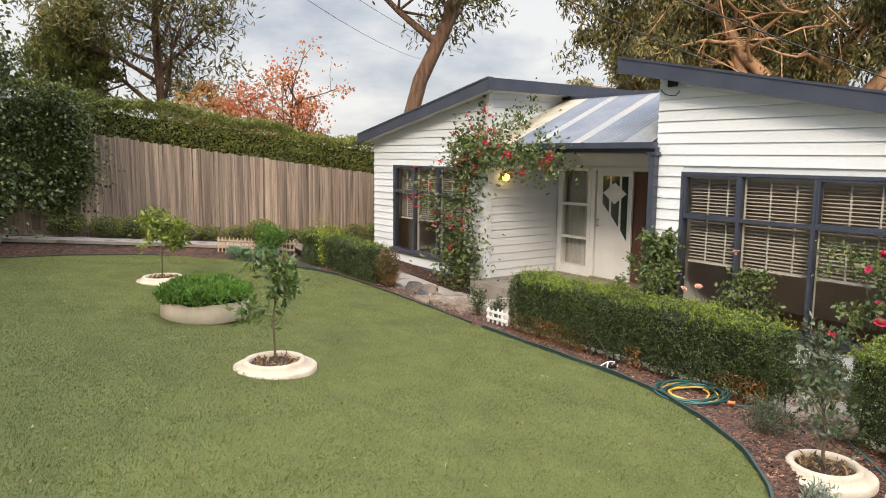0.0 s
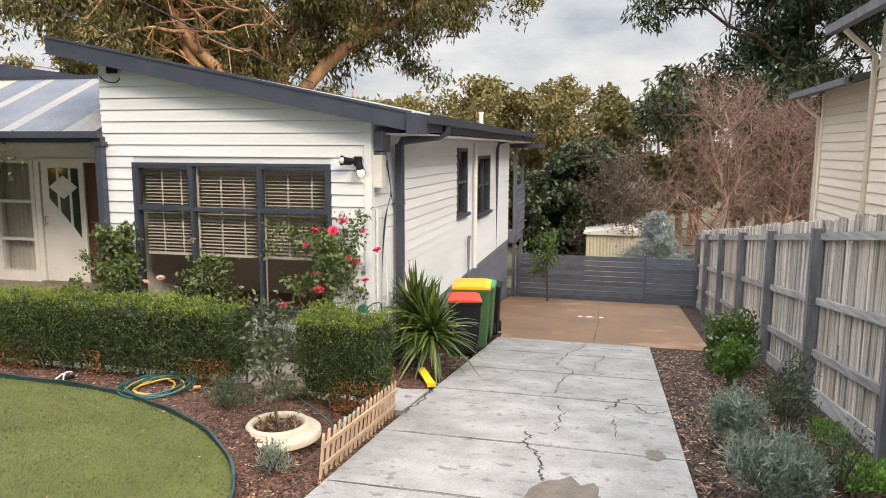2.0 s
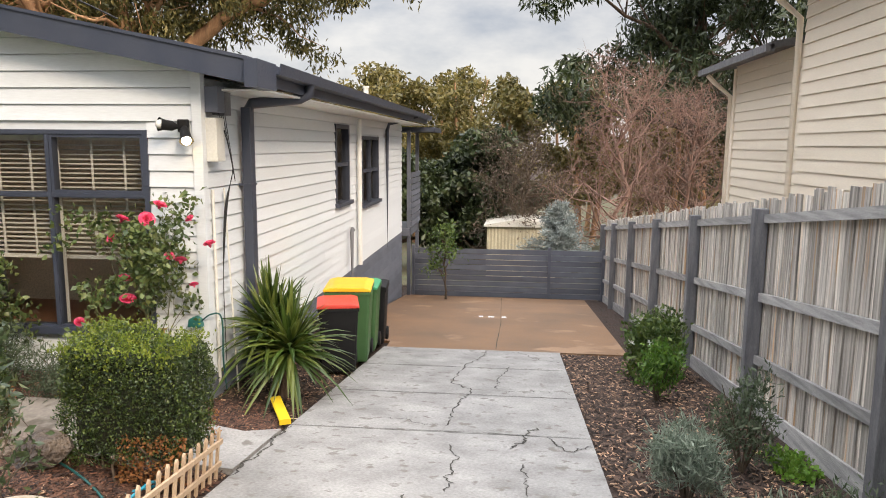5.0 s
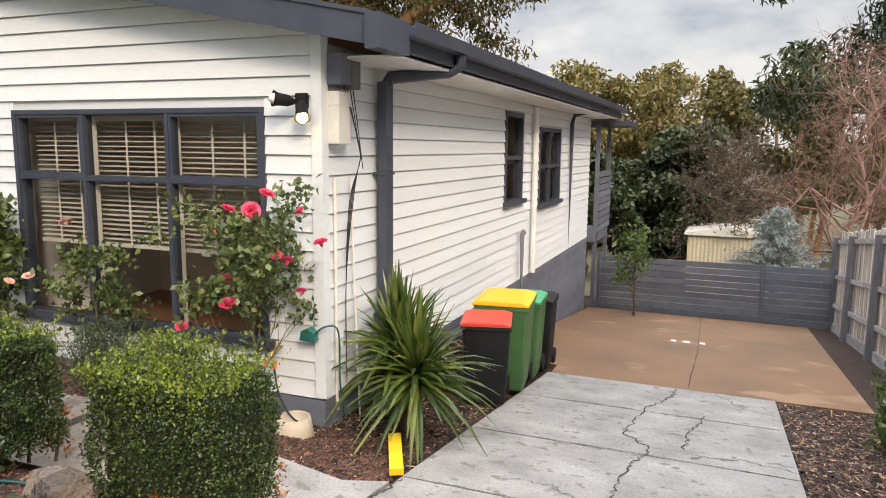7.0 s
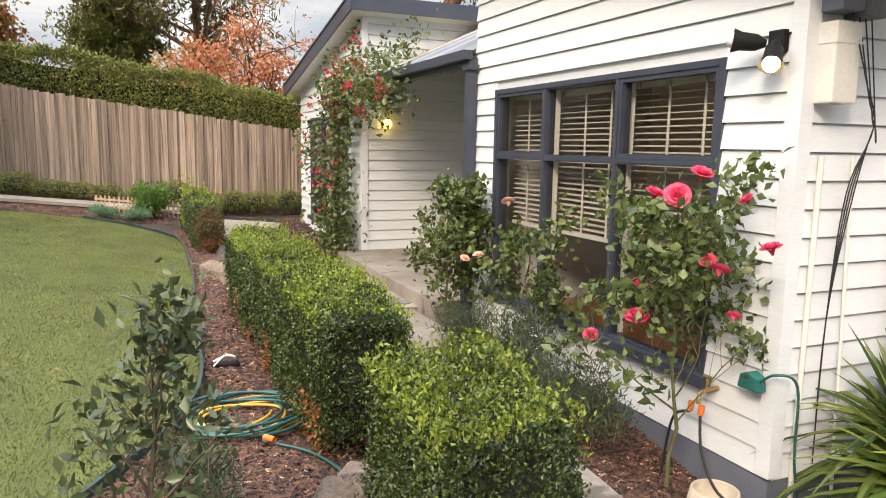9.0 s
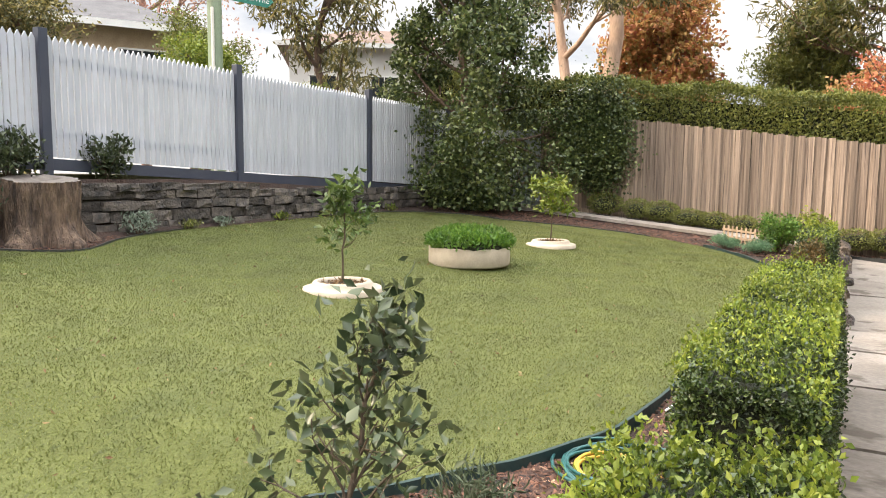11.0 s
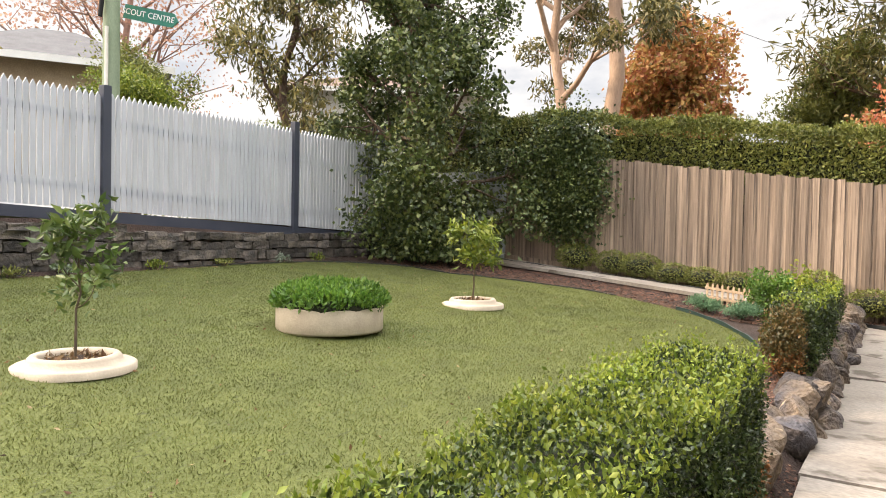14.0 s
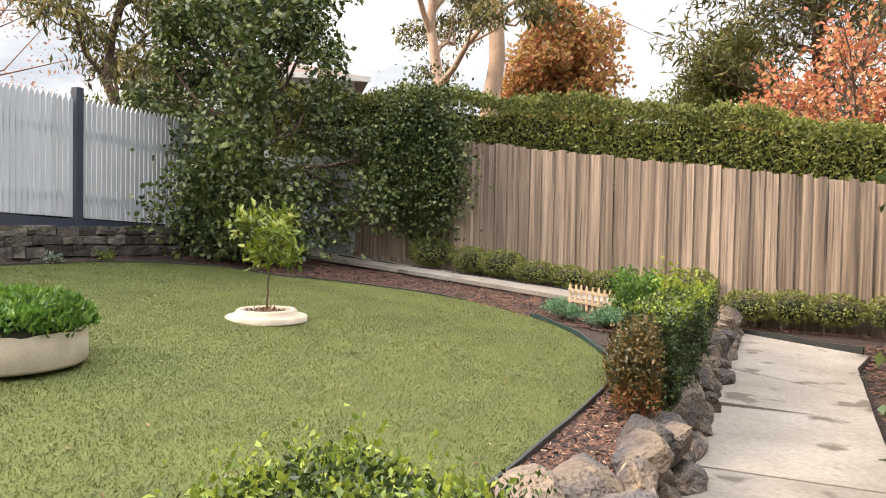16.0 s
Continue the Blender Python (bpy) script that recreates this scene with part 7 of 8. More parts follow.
    for dy in (-0.035, 0.05):
        s = Tubes(8)
        s.add([(-0.09, dy, -0.03), (-0.10, dy, -0.09)], [0.02, 0.017])
        part_mesh("fitting", s.mesh("fitting", ORANGE), tp)
    s = Tubes(6)
    s.add(curve_through([(-0.10, -0.035, -0.09), (-0.13, -0.1, -0.3), (-0.1, -0.22, -0.5), (0.05, -0.35, -0.6)], 6), 0.009)
    s.add(curve_through([(-0.10, 0.05, -0.09), (-0.14, 0.14, -0.15), (-0.14, 0.2, -0.4), (-0.16, 0.2, -0.55)], 6), 0.009)
    part_mesh("hose", s.mesh("hose", CABLE), tp)
    bw = thing("pet_bowl", "cream plastic bowl on the mulch by the tap", "bowl", pose(8.175, 2.865, ground_z(8.175, 2.865) - 0.015))
    part("bowl", lathe([(0.0, 0.0), (0.16, 0.0), (0.165, 0.02), (0.135, 0.17), (0.125, 0.175), (0.12, 0.16), (0.10, 0.07), (0.0, 0.07)], 32), CREAMCON, bw, smooth=True)


BULB = glow_material("lit_bulb", (1.0, 0.72, 0.35), 22)
BULBOFF = material("white_lamp_glass", (0.75, 0.74, 0.7), (0.7, 0.69, 0.65), 0.2, 4, 40, 0.0)
corner_fixtures()


def porch_lamp():
    t = thing("porch_lamp", "glowing yellow porch lamp half hidden by the vine", "wall light", pose(8.75, 10.36, 1.55))
    part("mount", boxes((-0.05, 0.0, -0.05, 0.05, 0.06, 0.05)), BLACK, t)
    bm = bmesh.new()
    bmesh.ops.create_icosphere(bm, subdivisions=3, radius=0.07)
    bmesh.ops.translate(bm, verts=bm.verts[:], vec=(0, -0.06, 0))
    part("globe", bm, BULBY, t, "glowing yellow globe", smooth=True)


BULBY = glow_material("yellow_globe", (1.0, 0.62, 0.08), 5)
porch_lamp()


# rear balcony
def balcony():
    b = thing("rear_balcony", "grey slatted rear balcony at the house end", "balcony", kind="structure")
    part("deck", boxes((20.21, 2.5, -0.75, 22.0, 6.0, -0.55)), GREYPAINT, b)
    for k in range(9):
        part("slat", boxes((20.3, 2.46, -0.5 + k * 0.16, 22.0, 2.50, -0.37 + k * 0.16)), GREYPAINT, b)
    for x in (20.3, 21.9):
        part("post", boxes((x, 2.50, -2.9, x + 0.09, 2.59, 2.0)), GREYPAINT, b)
    part("roof", boxes((20.62, 1.9, 1.98, 22.3, 6.0, 2.10)), NAVY, b)


balcony()


def roof_bits():
    v = thing("roof_vent", "small cream vent pipe on the roof", "vent pipe", pose(16.0, 2.75, 2.42))
    s = Tubes(10)
    s.add([(0, 0, 0), (0, 0, 0.32)], 0.05)
    part_mesh("pipe", s.mesh("pipe", CONDUIT), v)
    c = Tubes(10)
    c.add([(0, 0, 0.32), (0, 0, 0.36)], 0.065)
    part_mesh("cap", c.mesh("cap", CONDUIT), v)
    b = thing("cable_bracket", "small black cable bracket under the gable", "cable bracket", pose(8.37, 6.3, 2.93))
    part("block", boxes((-0.05, -0.07, 0, 0.0, 0.07, 0.14)), BLACK, b, bevel=0.008)
    s = Tubes(6)
    s.add(curve_through([(-0.02, 0.2, -0.03), (-0.03, 0.1, -0.10), (-0.02, -0.05, -0.12), (-0.02, -0.12, -0.06)], 6), 0.008)
    part_mesh("loop", s.mesh("loop", CABLE), b, "loose loop of cable")


roof_bits()


# neighbour's house beyond the side fence
def neighbour():
    Y = -4.1
    main = tagged(part("neighbour_wall_tall", boxes((2.0, Y - 5, -1.8, 12.3, Y, 3.9)), BEIGE), "beige weatherboard wall of the house next door", "wall", kind="structure")
    for nm, x0, x1, top, w in (("a", 2.0, 12.3, 3.9, main),):
        clad(x0, x1, -0.2, top, 0.17, [(7.8, 9.35, 1.3, 3.15)], BEIGE, w, lambda u, v, o: (u, Y + o, v), stop=5)
    low = tagged(part("neighbour_wall_low", boxes((12.31, Y - 4, -2.4, 16.1, Y - 0.25, 3.15)), BEIGE), "lower beige weatherboard wing next door", "wall", kind="structure")
    clad(12.31, 16.1, -0.6, 3.15, 0.17, [], BEIGE, low, lambda u, v, o: (u, Y - 0.25 + o, v), stop=5)
    part("corner_board", boxes((16.02, Y - 0.26, -2, 16.14, Y - 0.20, 3.1)), BEIGE, low)
    roof = tagged(part("neighbour_roof_tall", prism([(Y + 0.55, 3.86), (Y - 2.5, 5.6), (Y - 5.6, 3.86), (Y - 5.6, 3.98), (Y - 2.5, 5.75), (Y + 0.55, 3.98)], "x", 1.6, 13.0), ROOFTILE), "grey tiled roof of the house next door", "roof", kind="structure")
    part("gutter", boxes((1.6, Y + 0.5, 3.80, 13.0, Y + 0.64, 3.93)), POST, roof, "grey gutter")
    roof2 = tagged(part("neighbour_roof_low", prism([(Y + 0.25, 3.06), (Y - 2.2, 3.5), (Y - 4.5, 3.06), (Y - 4.5, 3.16), (Y - 2.2, 3.62), (Y + 0.25, 3.16)], "x", 12.9, 16.7), ROOFTILE), "low grey roof of the wing next door", "roof", kind="structure")
    part("gutter", boxes((12.9, Y + 0.2, 3.02, 16.7, Y + 0.32, 3.13)), POST, roof2, "grey gutter")
    for x, y0, top in ((12.42, Y + 0.05, 3.8), (16.25, Y - 0.2, 3.0)):
        d = thing("downpipe", "beige downpipe on the house next door", "downpipe", kind="structure")
        s = Tubes(8)
        s.add([(x, y0 + 0.45, top), (x, y0 + 0.3, top - 0.15), (x, y0, top - 0.4), (x, y0, -1.8)], 0.045)
        part_mesh("pipe", s.mesh("pipe", BEIGE), d)
    w = thing("neighbour_window", "white framed window of the house next door", "window", kind="structure")
    part("window_frame", boxes((7.69, Y + 0.03, 1.25, 7.87, Y + 0.10, 3.2), (9.23, Y + 0.03, 1.25, 9.44, Y + 0.10, 3.2), (7.87, Y + 0.03, 3.06, 9.23, Y + 0.09, 3.2), (7.87, Y + 0.03, 1.25, 9.23, Y + 0.09, 1.37)), TRIM, w)
    part("meeting_rail", boxes((7.87, Y + 0.02, 2.15, 9.23, Y + 0.07, 2.24)), TRIM, w)
    part("sash", boxes((7.87, Y + 0.02, 1.37, 7.93, Y + 0.05, 3.06), (9.17, Y + 0.02, 1.37, 9.23, Y + 0.05, 3.06)), NAVY, w)
    part("pane", boxes((7.93, Y + 0.012, 1.37, 9.17, Y + 0.016, 3.06)), DARKPANE, w, "dark reflective glass")


DARKPANE = material("dark_reflective_glass", (0.02, 0.025, 0.03), (0.03, 0.035, 0.04), 0.06, 2, 20, 0.0)
neighbour()


def shed():
    t = thing("garden_shed", "cream corrugated steel shed beyond the gate", "shed", pose(26.5, -0.4, ground_z(26.5, -0.4) - 0.2))
    v, f = [], []
    for k in range(41):
        y = -1.3 + 2.4 * k / 40
        v += [(-0.02 * (k % 2), y, 0), (-0.02 * (k % 2), y, 2.05)]
    part_mesh("wall", mesh_from("wall", v, [(2 * k, 2 * k + 2, 2 * k + 3, 2 * k + 1) for k in range(40)], SHEDSTEEL), t)
    part("body", boxes((0.03, -1.3, 0, 2.5, 1.1, 2.05)), SHEDSTEEL, t)
    part("roof", prism([(-1.4, 2.06), (1.2, 2.06), (1.2, 2.12), (-0.1, 2.35), (-1.4, 2.12)], "x", -0.12, 2.6), SHEDROOF, t)


shed()


# ---- trees ----
def gum(name, label, x, y, z, h, r0, seed, limbs=9, n=16000, leaf=0.24, mat=None, bark=None, lean=(0, 0), fork=0.3, reach=0.55, clump=0.085, up=0.9, sub=6):
    return woody_tree(name, label, x, y, z, h, r0, limbs, n, leaf, 0.28, bark or GUMBARK, mat or GUMLEAF, seed, lean, up, fork, reach, clump, sub, -0.9)


def spreading_gum():
    """The great gum behind the house: four orange limbs from one foot, with hanging clusters of leaves."""
    t = thing("gum_tree", "large spreading eucalyptus with orange limbs behind the house", "tree", pose(24.2, 12.0, -2.6))
    r = np.random.default_rng(33)
    tb = Tubes(10)
    ends = []
    limbs = [[(0, 0, -0.3), (-0.8, 1.3, 5.3), (-1.7, 2.8, 8.7), (-2.2, 4.6, 12)], [(0, 0, -0.3), (-0.1, 0.1, 5.0), (-0.2, 0.3, 8.8), (-0.5, 1.2, 13)],
             [(0, 0, -0.3), (0.1, -0.1, 6.0), (0.3, -0.6, 8.9), (0.7, -1.8, 13)], [(0, 0, -0.3), (0.2, -0.2, 5.3), (1.0, -2.5, 8.3), (1.7, -4.3, 9.2), (2.3, -6.6, 10.5)],
             [(0, 0, -0.3), (-1.2, 2.0, 5.6), (-2.6, 4.6, 8.4), (-3.4, 6.4, 9.6)], [(0, 0, -0.3), (-0.6, 0.8, 5.4), (-1.6, 2.2, 8.2), (-2.4, 3.4, 10.5)]]
    for k, l in enumerate(limbs):
        c = np.array(curve_through(l, 6))
        c[1:] += r.normal(size=(len(c) - 1, 3)) * 0.06
        tb.add(c, np.linspace(0.36, 0.09, len(c)))
        for j in range(15):
            q = 0.55 + 0.45 * (j + 0.5) / 15
            a = c[int(q * (len(c) - 1))]
            ang = j * 2.4 + k
            d = unit(np.array([math.cos(ang), math.sin(ang) * 1.3, r.uniform(-0.15, 0.7)]))
            ln = r.uniform(1.6, 3.6)
            pts = [a]
            for i in range(5):
                d = unit(d + r.normal(size=3) * 0.22)
                pts.append(pts[-1] + d * ln / 5)
            tb.add(pts, np.linspace(0.075, 0.02, 6), 6)
            ends += pts[3:]
            for i in range(5):
                e = pts[2 + i % 4] + unit(r.normal(size=3) + (0, 0, -0.1)) * r.uniform(0.7, 1.5)
                tb.add([pts[2 + i % 4], e], [0.025, 0.008], 4)
                ends.append(e)
    part_mesh("trunk", tb.mesh("trunk", GUMBARK), t)
    ends = np.array(ends)
    ends = ends[(ends[:, 2] > 7.3) & ((ends[:, 0] > -1.2) | (ends[:, 2] > 10.2) | (ends[:, 1] > 3.0))]
    n = 62000
    i = r.integers(0, len(ends), n)
    wide = r.uniform(0.35, 0.95, len(ends))[i][:, None]
    pts = ends[i] + unit(r.normal(size=(n, 3))) * r.uniform(0.05, 1, (n, 1)) ** 0.6 * wide * (1, 1, 0.9) - (0, 0, 0.35)
    leaves("crown", pts, 0.26, 0.3, GUMLEAF, t, (0, 0, -1.0), 0.7)


spreading_gum()
gum("gum_tree", "golden-green eucalyptus further behind the house", 34, 24, -3.5, 13, 0.3, 9, 12, 24000, 0.36, GUMGOLD, sub=8, fork=0.3, reach=0.5)
gum("gum_tree", "golden-green eucalyptus further behind the house", 40, 14, -5.5, 9.5, 0.3, 10, 12, 20000, 0.36, GUMGOLD, sub=8, fork=0.3, reach=0.45)
gum("gum_tree", "leaning rough-barked eucalyptus behind the house", 13.8, 21.5, -0.3, 14, 0.36, 14, 13, 26000, 0.3, sub=8, bark=REDBARK, lean=(0.12, 0.0), fork=0.40, reach=0.42)
gum("gum_tree", "golden-leaved eucalyptus in the valley", 47, 9, -6.5, 8.5, 0.3, 22, 12, 22000, 0.42, GUMGOLD, fork=0.3, reach=0.4)
gum("gum_tree", "dark eucalyptus towering behind the gully", 42, -10, -5, 19, 0.4, 25, 14, 30000, 0.48, DARKLEAF, BARK, fork=0.3, reach=0.45)
gum("gum_tree", "dark eucalyptus towering behind the gully", 36, -14, -4.5, 17, 0.4, 27, 13, 24000, 0.45, DARKLEAF, BARK, fork=0.25, reach=0.45)


def far_wood():
    """The distant wood: many uneven crowns, as one mass."""
    r = np.random.default_rng(12)
    pts, tb = [], Tubes(5)
    for k in range(92):
        x, y = r.uniform(46, 72), r.uniform(-32, 42)
        h = r.uniform(0.76, 1.0) * (0.105 * x + 8.0)
        z = ground_z(x, y)
        tb.add([(x, y, z - 0.2), (x + r.normal() * 0.4, y + r.normal() * 0.4, z + h * 0.5), (x + r.normal() * 0.6, y + r.normal() * 0.6, z + h * 0.95)], [0.25, 0.18, 0.05])
        for j in range(12):
            q = r.uniform(0, 1)
            c = (x + r.normal() * h * 0.16 * (1.15 - q), y + r.normal() * h * 0.16 * (1.15 - q), z + h * (0.3 + 0.68 * q))
            d = unit(r.normal(size=(230, 3)))
            pts.append(np.array(c) + d * r.uniform(0.3, 1, (230, 1)) ** 0.6 * h * r.uniform(0.07, 0.12) * (1, 1, 0.75))
    ob = leaves("far_wood", np.concatenate(pts), 0.42, 0.5, GUMGOLD, None, (0, 0, -0.4), 0.9, kind="stuff")
    tagged(ob, "distant golden-green eucalyptus wood across the valley", "wood")
    tr = part_mesh("trunks", tb.mesh("trunks", GUMBARK), ob)


far_wood()
woody_tree("dark_tree", "broad dark evergreen tree beyond the gate", 31, 1.0, -3.6, 4.7, 0.2, 18, 24000, 0.28, 0.55, BARK, DARKLEAF, 41, fork=0.12, reach=0.62, clump=0.13, up=0.6)
woody_tree("dark_tree", "broad dark evergreen tree behind the house", 30, 4.6, -3.2, 3.9, 0.2, 16, 20000, 0.28, 0.55, BARK, DARKLEAF, 43, fork=0.12, reach=0.55, clump=0.13, up=0.6)


def bare_tree(name, label, x, y, h, seed, mat, limbs=22, twigs=5, leaf_mat=None, z=None):
    t = planted(name, label, "tree", x, y, z)
    r = np.random.default_rng(seed)
    tb, ends = grow((0, 0, -0.2), h, limbs, seed, (0, 0), 0.8, 0.11, 0.08, 0.2, 7, 0.5, 6)
    base_tubes, tb = tb, Tubes(3)
    for e in ends:
        for k in range(twigs):
            d = unit(r.normal(size=3) + (0, 0, 0.35))
            ln = h * r.uniform(0.07, 0.16)
            m = e + d * ln * 0.5 + r.normal(size=3) * ln * 0.1
            tb.add([e, m, e + d * ln], [0.008, 0.006, 0.003], 3)
            for j in range(2):
                dd = unit(d + r.normal(size=3) * 0.6)
                tb.add([m, m + dd * ln * 0.55], [0.006, 0.002], 3)
    part_mesh("trunk", base_tubes.mesh("trunk", mat), t)
    part_mesh("twigs", tb.mesh("twigs", mat), t, kind="stuff")
    if leaf_mat:
        n = 2600
        idx = r.integers(0, len(ends), n)
        leaves("sparse_leaves", ends[idx] + r.normal(size=(n, 3)) * h * 0.07, 0.12, 0.4, leaf_mat, t, (0, 0, 0), 1)


bare_tree("bare_tree", "bare pinkish twiggy tree beyond the gate", 28.5, -4.2, 6.8, 51, PINKTWIG, 22, 5)
bare_tree("bare_tree", "grey-brown tangle of bare branches beyond the gate", 28, -0.6, 4.6, 52, TWIG, 22, 5, GREYBROWN)
bare_tree("bare_tree", "bare brownish twiggy tree by the gully", 30, -7.0, 6.5, 53, PINKTWIG, 20, 6, GREYBROWN)


def conifer():
    t = planted("silver_conifer", "silvery blue conifer behind the gate", "tree", 23.4, -1.6)
    tb = Tubes(6)
    tb.add([(0, 0, 0), (0.02, 0, 1.3), (0, 0, 2.6)], [0.07, 0.05, 0.01])
    pts = []
    for k in range(60):
        z = 0.5 + 2.0 * k / 60
        a = k * 2.4
        ln = (2.7 - z) * 0.85 * (0.7 + 0.3 * math.sin(k * 1.7))
        e = np.array([math.cos(a) * ln, math.sin(a) * ln, z + 0.15])
        tb.add([(0, 0, z), e * (0.5, 0.5, 1), e], [0.02, 0.012, 0.005], 4)
        q = rng.uniform(0.15, 1, 220)[:, None]
        pts.append(np.array([0, 0, z]) * (1 - q) + e * q + rng.normal(size=(220, 3)) * 0.06)
    part_mesh("trunk", tb.mesh("trunk", BARK), t)
    leaves("needles", np.concatenate(pts), 0.14, 0.2, SILVER, t, (0, 0, 0.2), 1)


conifer()
sapling("gate_tree", "young yellow-green tree in front of the gate", 19.3, 1.45, ground_z(19.3, 1.45), 1.8, CITRUS, 700, 61, 0.12, 0.9, 0.32, 0.03, 0.2)

# street side
woody_tree("gum_tree", "slender grey-green eucalyptus across the street", -7, 17, 1.0, 9, 0.14, 14, 7500, 0.24, 0.28, BARK, GUMLEAF, 71, fork=0.25, reach=0.26, clump=0.085, droop=-1)
woody_tree("smooth_gum", "smooth pink-trunked gum beyond the hedge", -0.9, 25.0, 0.6, 15, 0.34, 8, 12000, 0.24, 0.32, PINKBARK, GUMLEAF, 72, (0.0, 0.0), wob=0.05, fork=0.55, reach=0.42, clump=0.09, droop=-0.9)
woody_tree("smooth_gum", "forked pink-trunked gum beyond the hedge", -2.4, 25.0, 0.6, 11, 0.26, 8, 12000, 0.24, 0.32, PINKBARK, GUMLEAF, 73, (-0.06, 0.0), wob=0.08, fork=0.42, reach=0.42, clump=0.09, droop=-0.9)
woody_tree("autumn_tree", "rounded orange autumn tree beyond the hedge", -1.5, 34, 0.8, 8.2, 0.25, 16, 24000, 0.24, 0.7, BARK, AUTUMN, 74, fork=0.2, reach=0.42, clump=0.12, up=1.0)
woody_tree("autumn_tree", "thin red autumn tree beyond the hedge", 8.0, 18.9, 0.3, 3.9, 0.07, 16, 1250, 0.11, 0.7, TWIG, AUTUMNRED, 75, fork=0.25, reach=0.48, clump=0.11, up=1.5)
woody_tree("autumn_tree", "slender red autumn tree beyond the hedge", 7.1, 19.4, 0.3, 3.5, 0.06, 14, 1300, 0.11, 0.7, TWIG, AUTUMNRED, 91, fork=0.25, reach=0.42, clump=0.11, up=1.5)
woody_tree("autumn_tree", "slender red autumn tree beyond the hedge", 8.7, 19.5, 0.3, 3.3, 0.06, 14, 1100, 0.11, 0.7, TWIG, AUTUMNRED, 92, fork=0.25, reach=0.40, clump=0.11, up=1.6)
woody_tree("autumn_tree", "rusty orange autumn tree beyond the hedge", 7.0, 22.5, 0.4, 3.4, 0.09, 12, 2600, 0.13, 0.7, TWIG, AUTUMN, 76, fork=0.25, reach=0.45, clump=0.12, up=1.1)
woody_tree("she_oak", "dark feathery pine with a rough trunk", 8.0, 33, 0.5, 14, 0.24, 24, 14000, 0.42, 0.2, REDBARK, GUMLEAF, 77, wob=0.04, fork=0.2, reach=0.33, clump=0.11, up=0.5)
woody_tree("golden_cypress", "golden green cypress beyond the hedge", 4.4, 34, 0.6, 7.0, 0.2, 20, 26000, 0.22, 0.35, BARK, HEDGELEAF, 78, fork=0.06, reach=0.36, clump=0.12, up=1.4, droop=0.6)
woody_tree("autumn_tree", "sparse pink-brown autumn tree across the street", -17, 18.5, 1.0, 11, 0.20, 17, 5200, 0.15, 0.6, PINKTWIG, PALEAUTUMN, 79, fork=0.2, reach=0.5, clump=0.11, up=0.9)
for x, y, h, m, sd, nm in ((-6.9, 8.2, 3.3, GUMLEAF, 81, "dense rounded olive tree over the fence"), (-6.2, 12.0, 3.0, YELLOWGREEN, 82, "yellow-green rounded tree over the fence"),
                           (-6.0, 15.3, 2.3, YELLOWGREEN, 83, "yellow-green shrub by the street house"), (-11, 6.5, 4.0, GUMLEAF, 84, "dull green tree across the street"), (-7.6, 12.9, 3.6, HEDGELEAF, 85, "dense green shrub over the fence")):
    woody_tree("street_tree", nm, x, y, 1.0, h, 0.12, 16, 19000, 0.085, 0.5, BARK, m, sd, fork=0.1, reach=0.36, clump=0.15, up=0.8, droop=0.2)


def palm():
    t = planted("palm", "palm with long arching feathered fronds", "palm", -2.55, 3.75)
    tb = Tubes(10)
    h = 2.75
    tb.add([(0, 0, -0.1), (0.03, 0, 1.5), (0, 0.02, h)], [0.16, 0.13, 0.12])
    part_mesh("trunk", tb.mesh("trunk", BARK), t)
    r = np.random.default_rng(5)
    for k in range(16):
        a = k * 2.4
        el = math.radians(r.uniform(5, 75))
        ln = r.uniform(1.0, 1.45)
        spine = [np.array([0, 0, h]) + np.array([math.cos(a) * math.cos(el) * q * ln, math.sin(a) * math.cos(el) * q * ln, math.sin(el) * q * ln - 0.75 * q * q * ln]) for q in np.linspace(0, 1, 9)]
        v, f = [], []
        s = np.array([-math.sin(a), math.cos(a), 0])
        for j in range(60):
            q = 0.15 + 0.85 * j / 60
            i = min(7, int(q * 8))
            c = spine[i] + (spine[i + 1] - spine[i]) * (q * 8 - i)
            d = unit(spine[i + 1] - spine[i])
            for sg in (-1, 1):
                tip = c + (s * sg * 0.8 + d * 0.7 - np.array([0, 0, 0.35])) * 0.50 * (1 - 0.5 * q)
                b0 = len(v)
                v += [tuple(c), tuple((c + tip) / 2 + d * 0.02), tuple(tip), tuple((c + tip) / 2 - d * 0.02)]
                f += [(b0, b0 + 1, b0 + 2), (b0, b0 + 2, b0 + 3)]
        fr = part_mesh("frond", mesh_from("frond", v, f, DARKLEAF), t)
        st = Tubes(5)
        st.add(spine, np.linspace(0.014, 0.004, 9))
        part_mesh("spine", st.mesh("spine", STEM), fr)


palm()


# street pole with signs
def text_mesh(body, size, mat, name, parent, m):
    cu = bpy.data.curves.new(name, "FONT")
    cu.body, cu.size, cu.align_x, cu.align_y, cu.extrude = body, size, "CENTER", "CENTER", 0.002
    tmp = bpy.data.objects.new("tmp", cu)
    scene.collection.objects.link(tmp)
    me = bpy.data.meshes.new_from_object(tmp.evaluated_get(bpy.context.evaluated_depsgraph_get()))
    bpy.data.objects.remove(tmp)
    me.materials.clear()
    me.materials.append(mat)
    ob = part_mesh(name, me, parent)
    ob.matrix_basis = m
    return ob


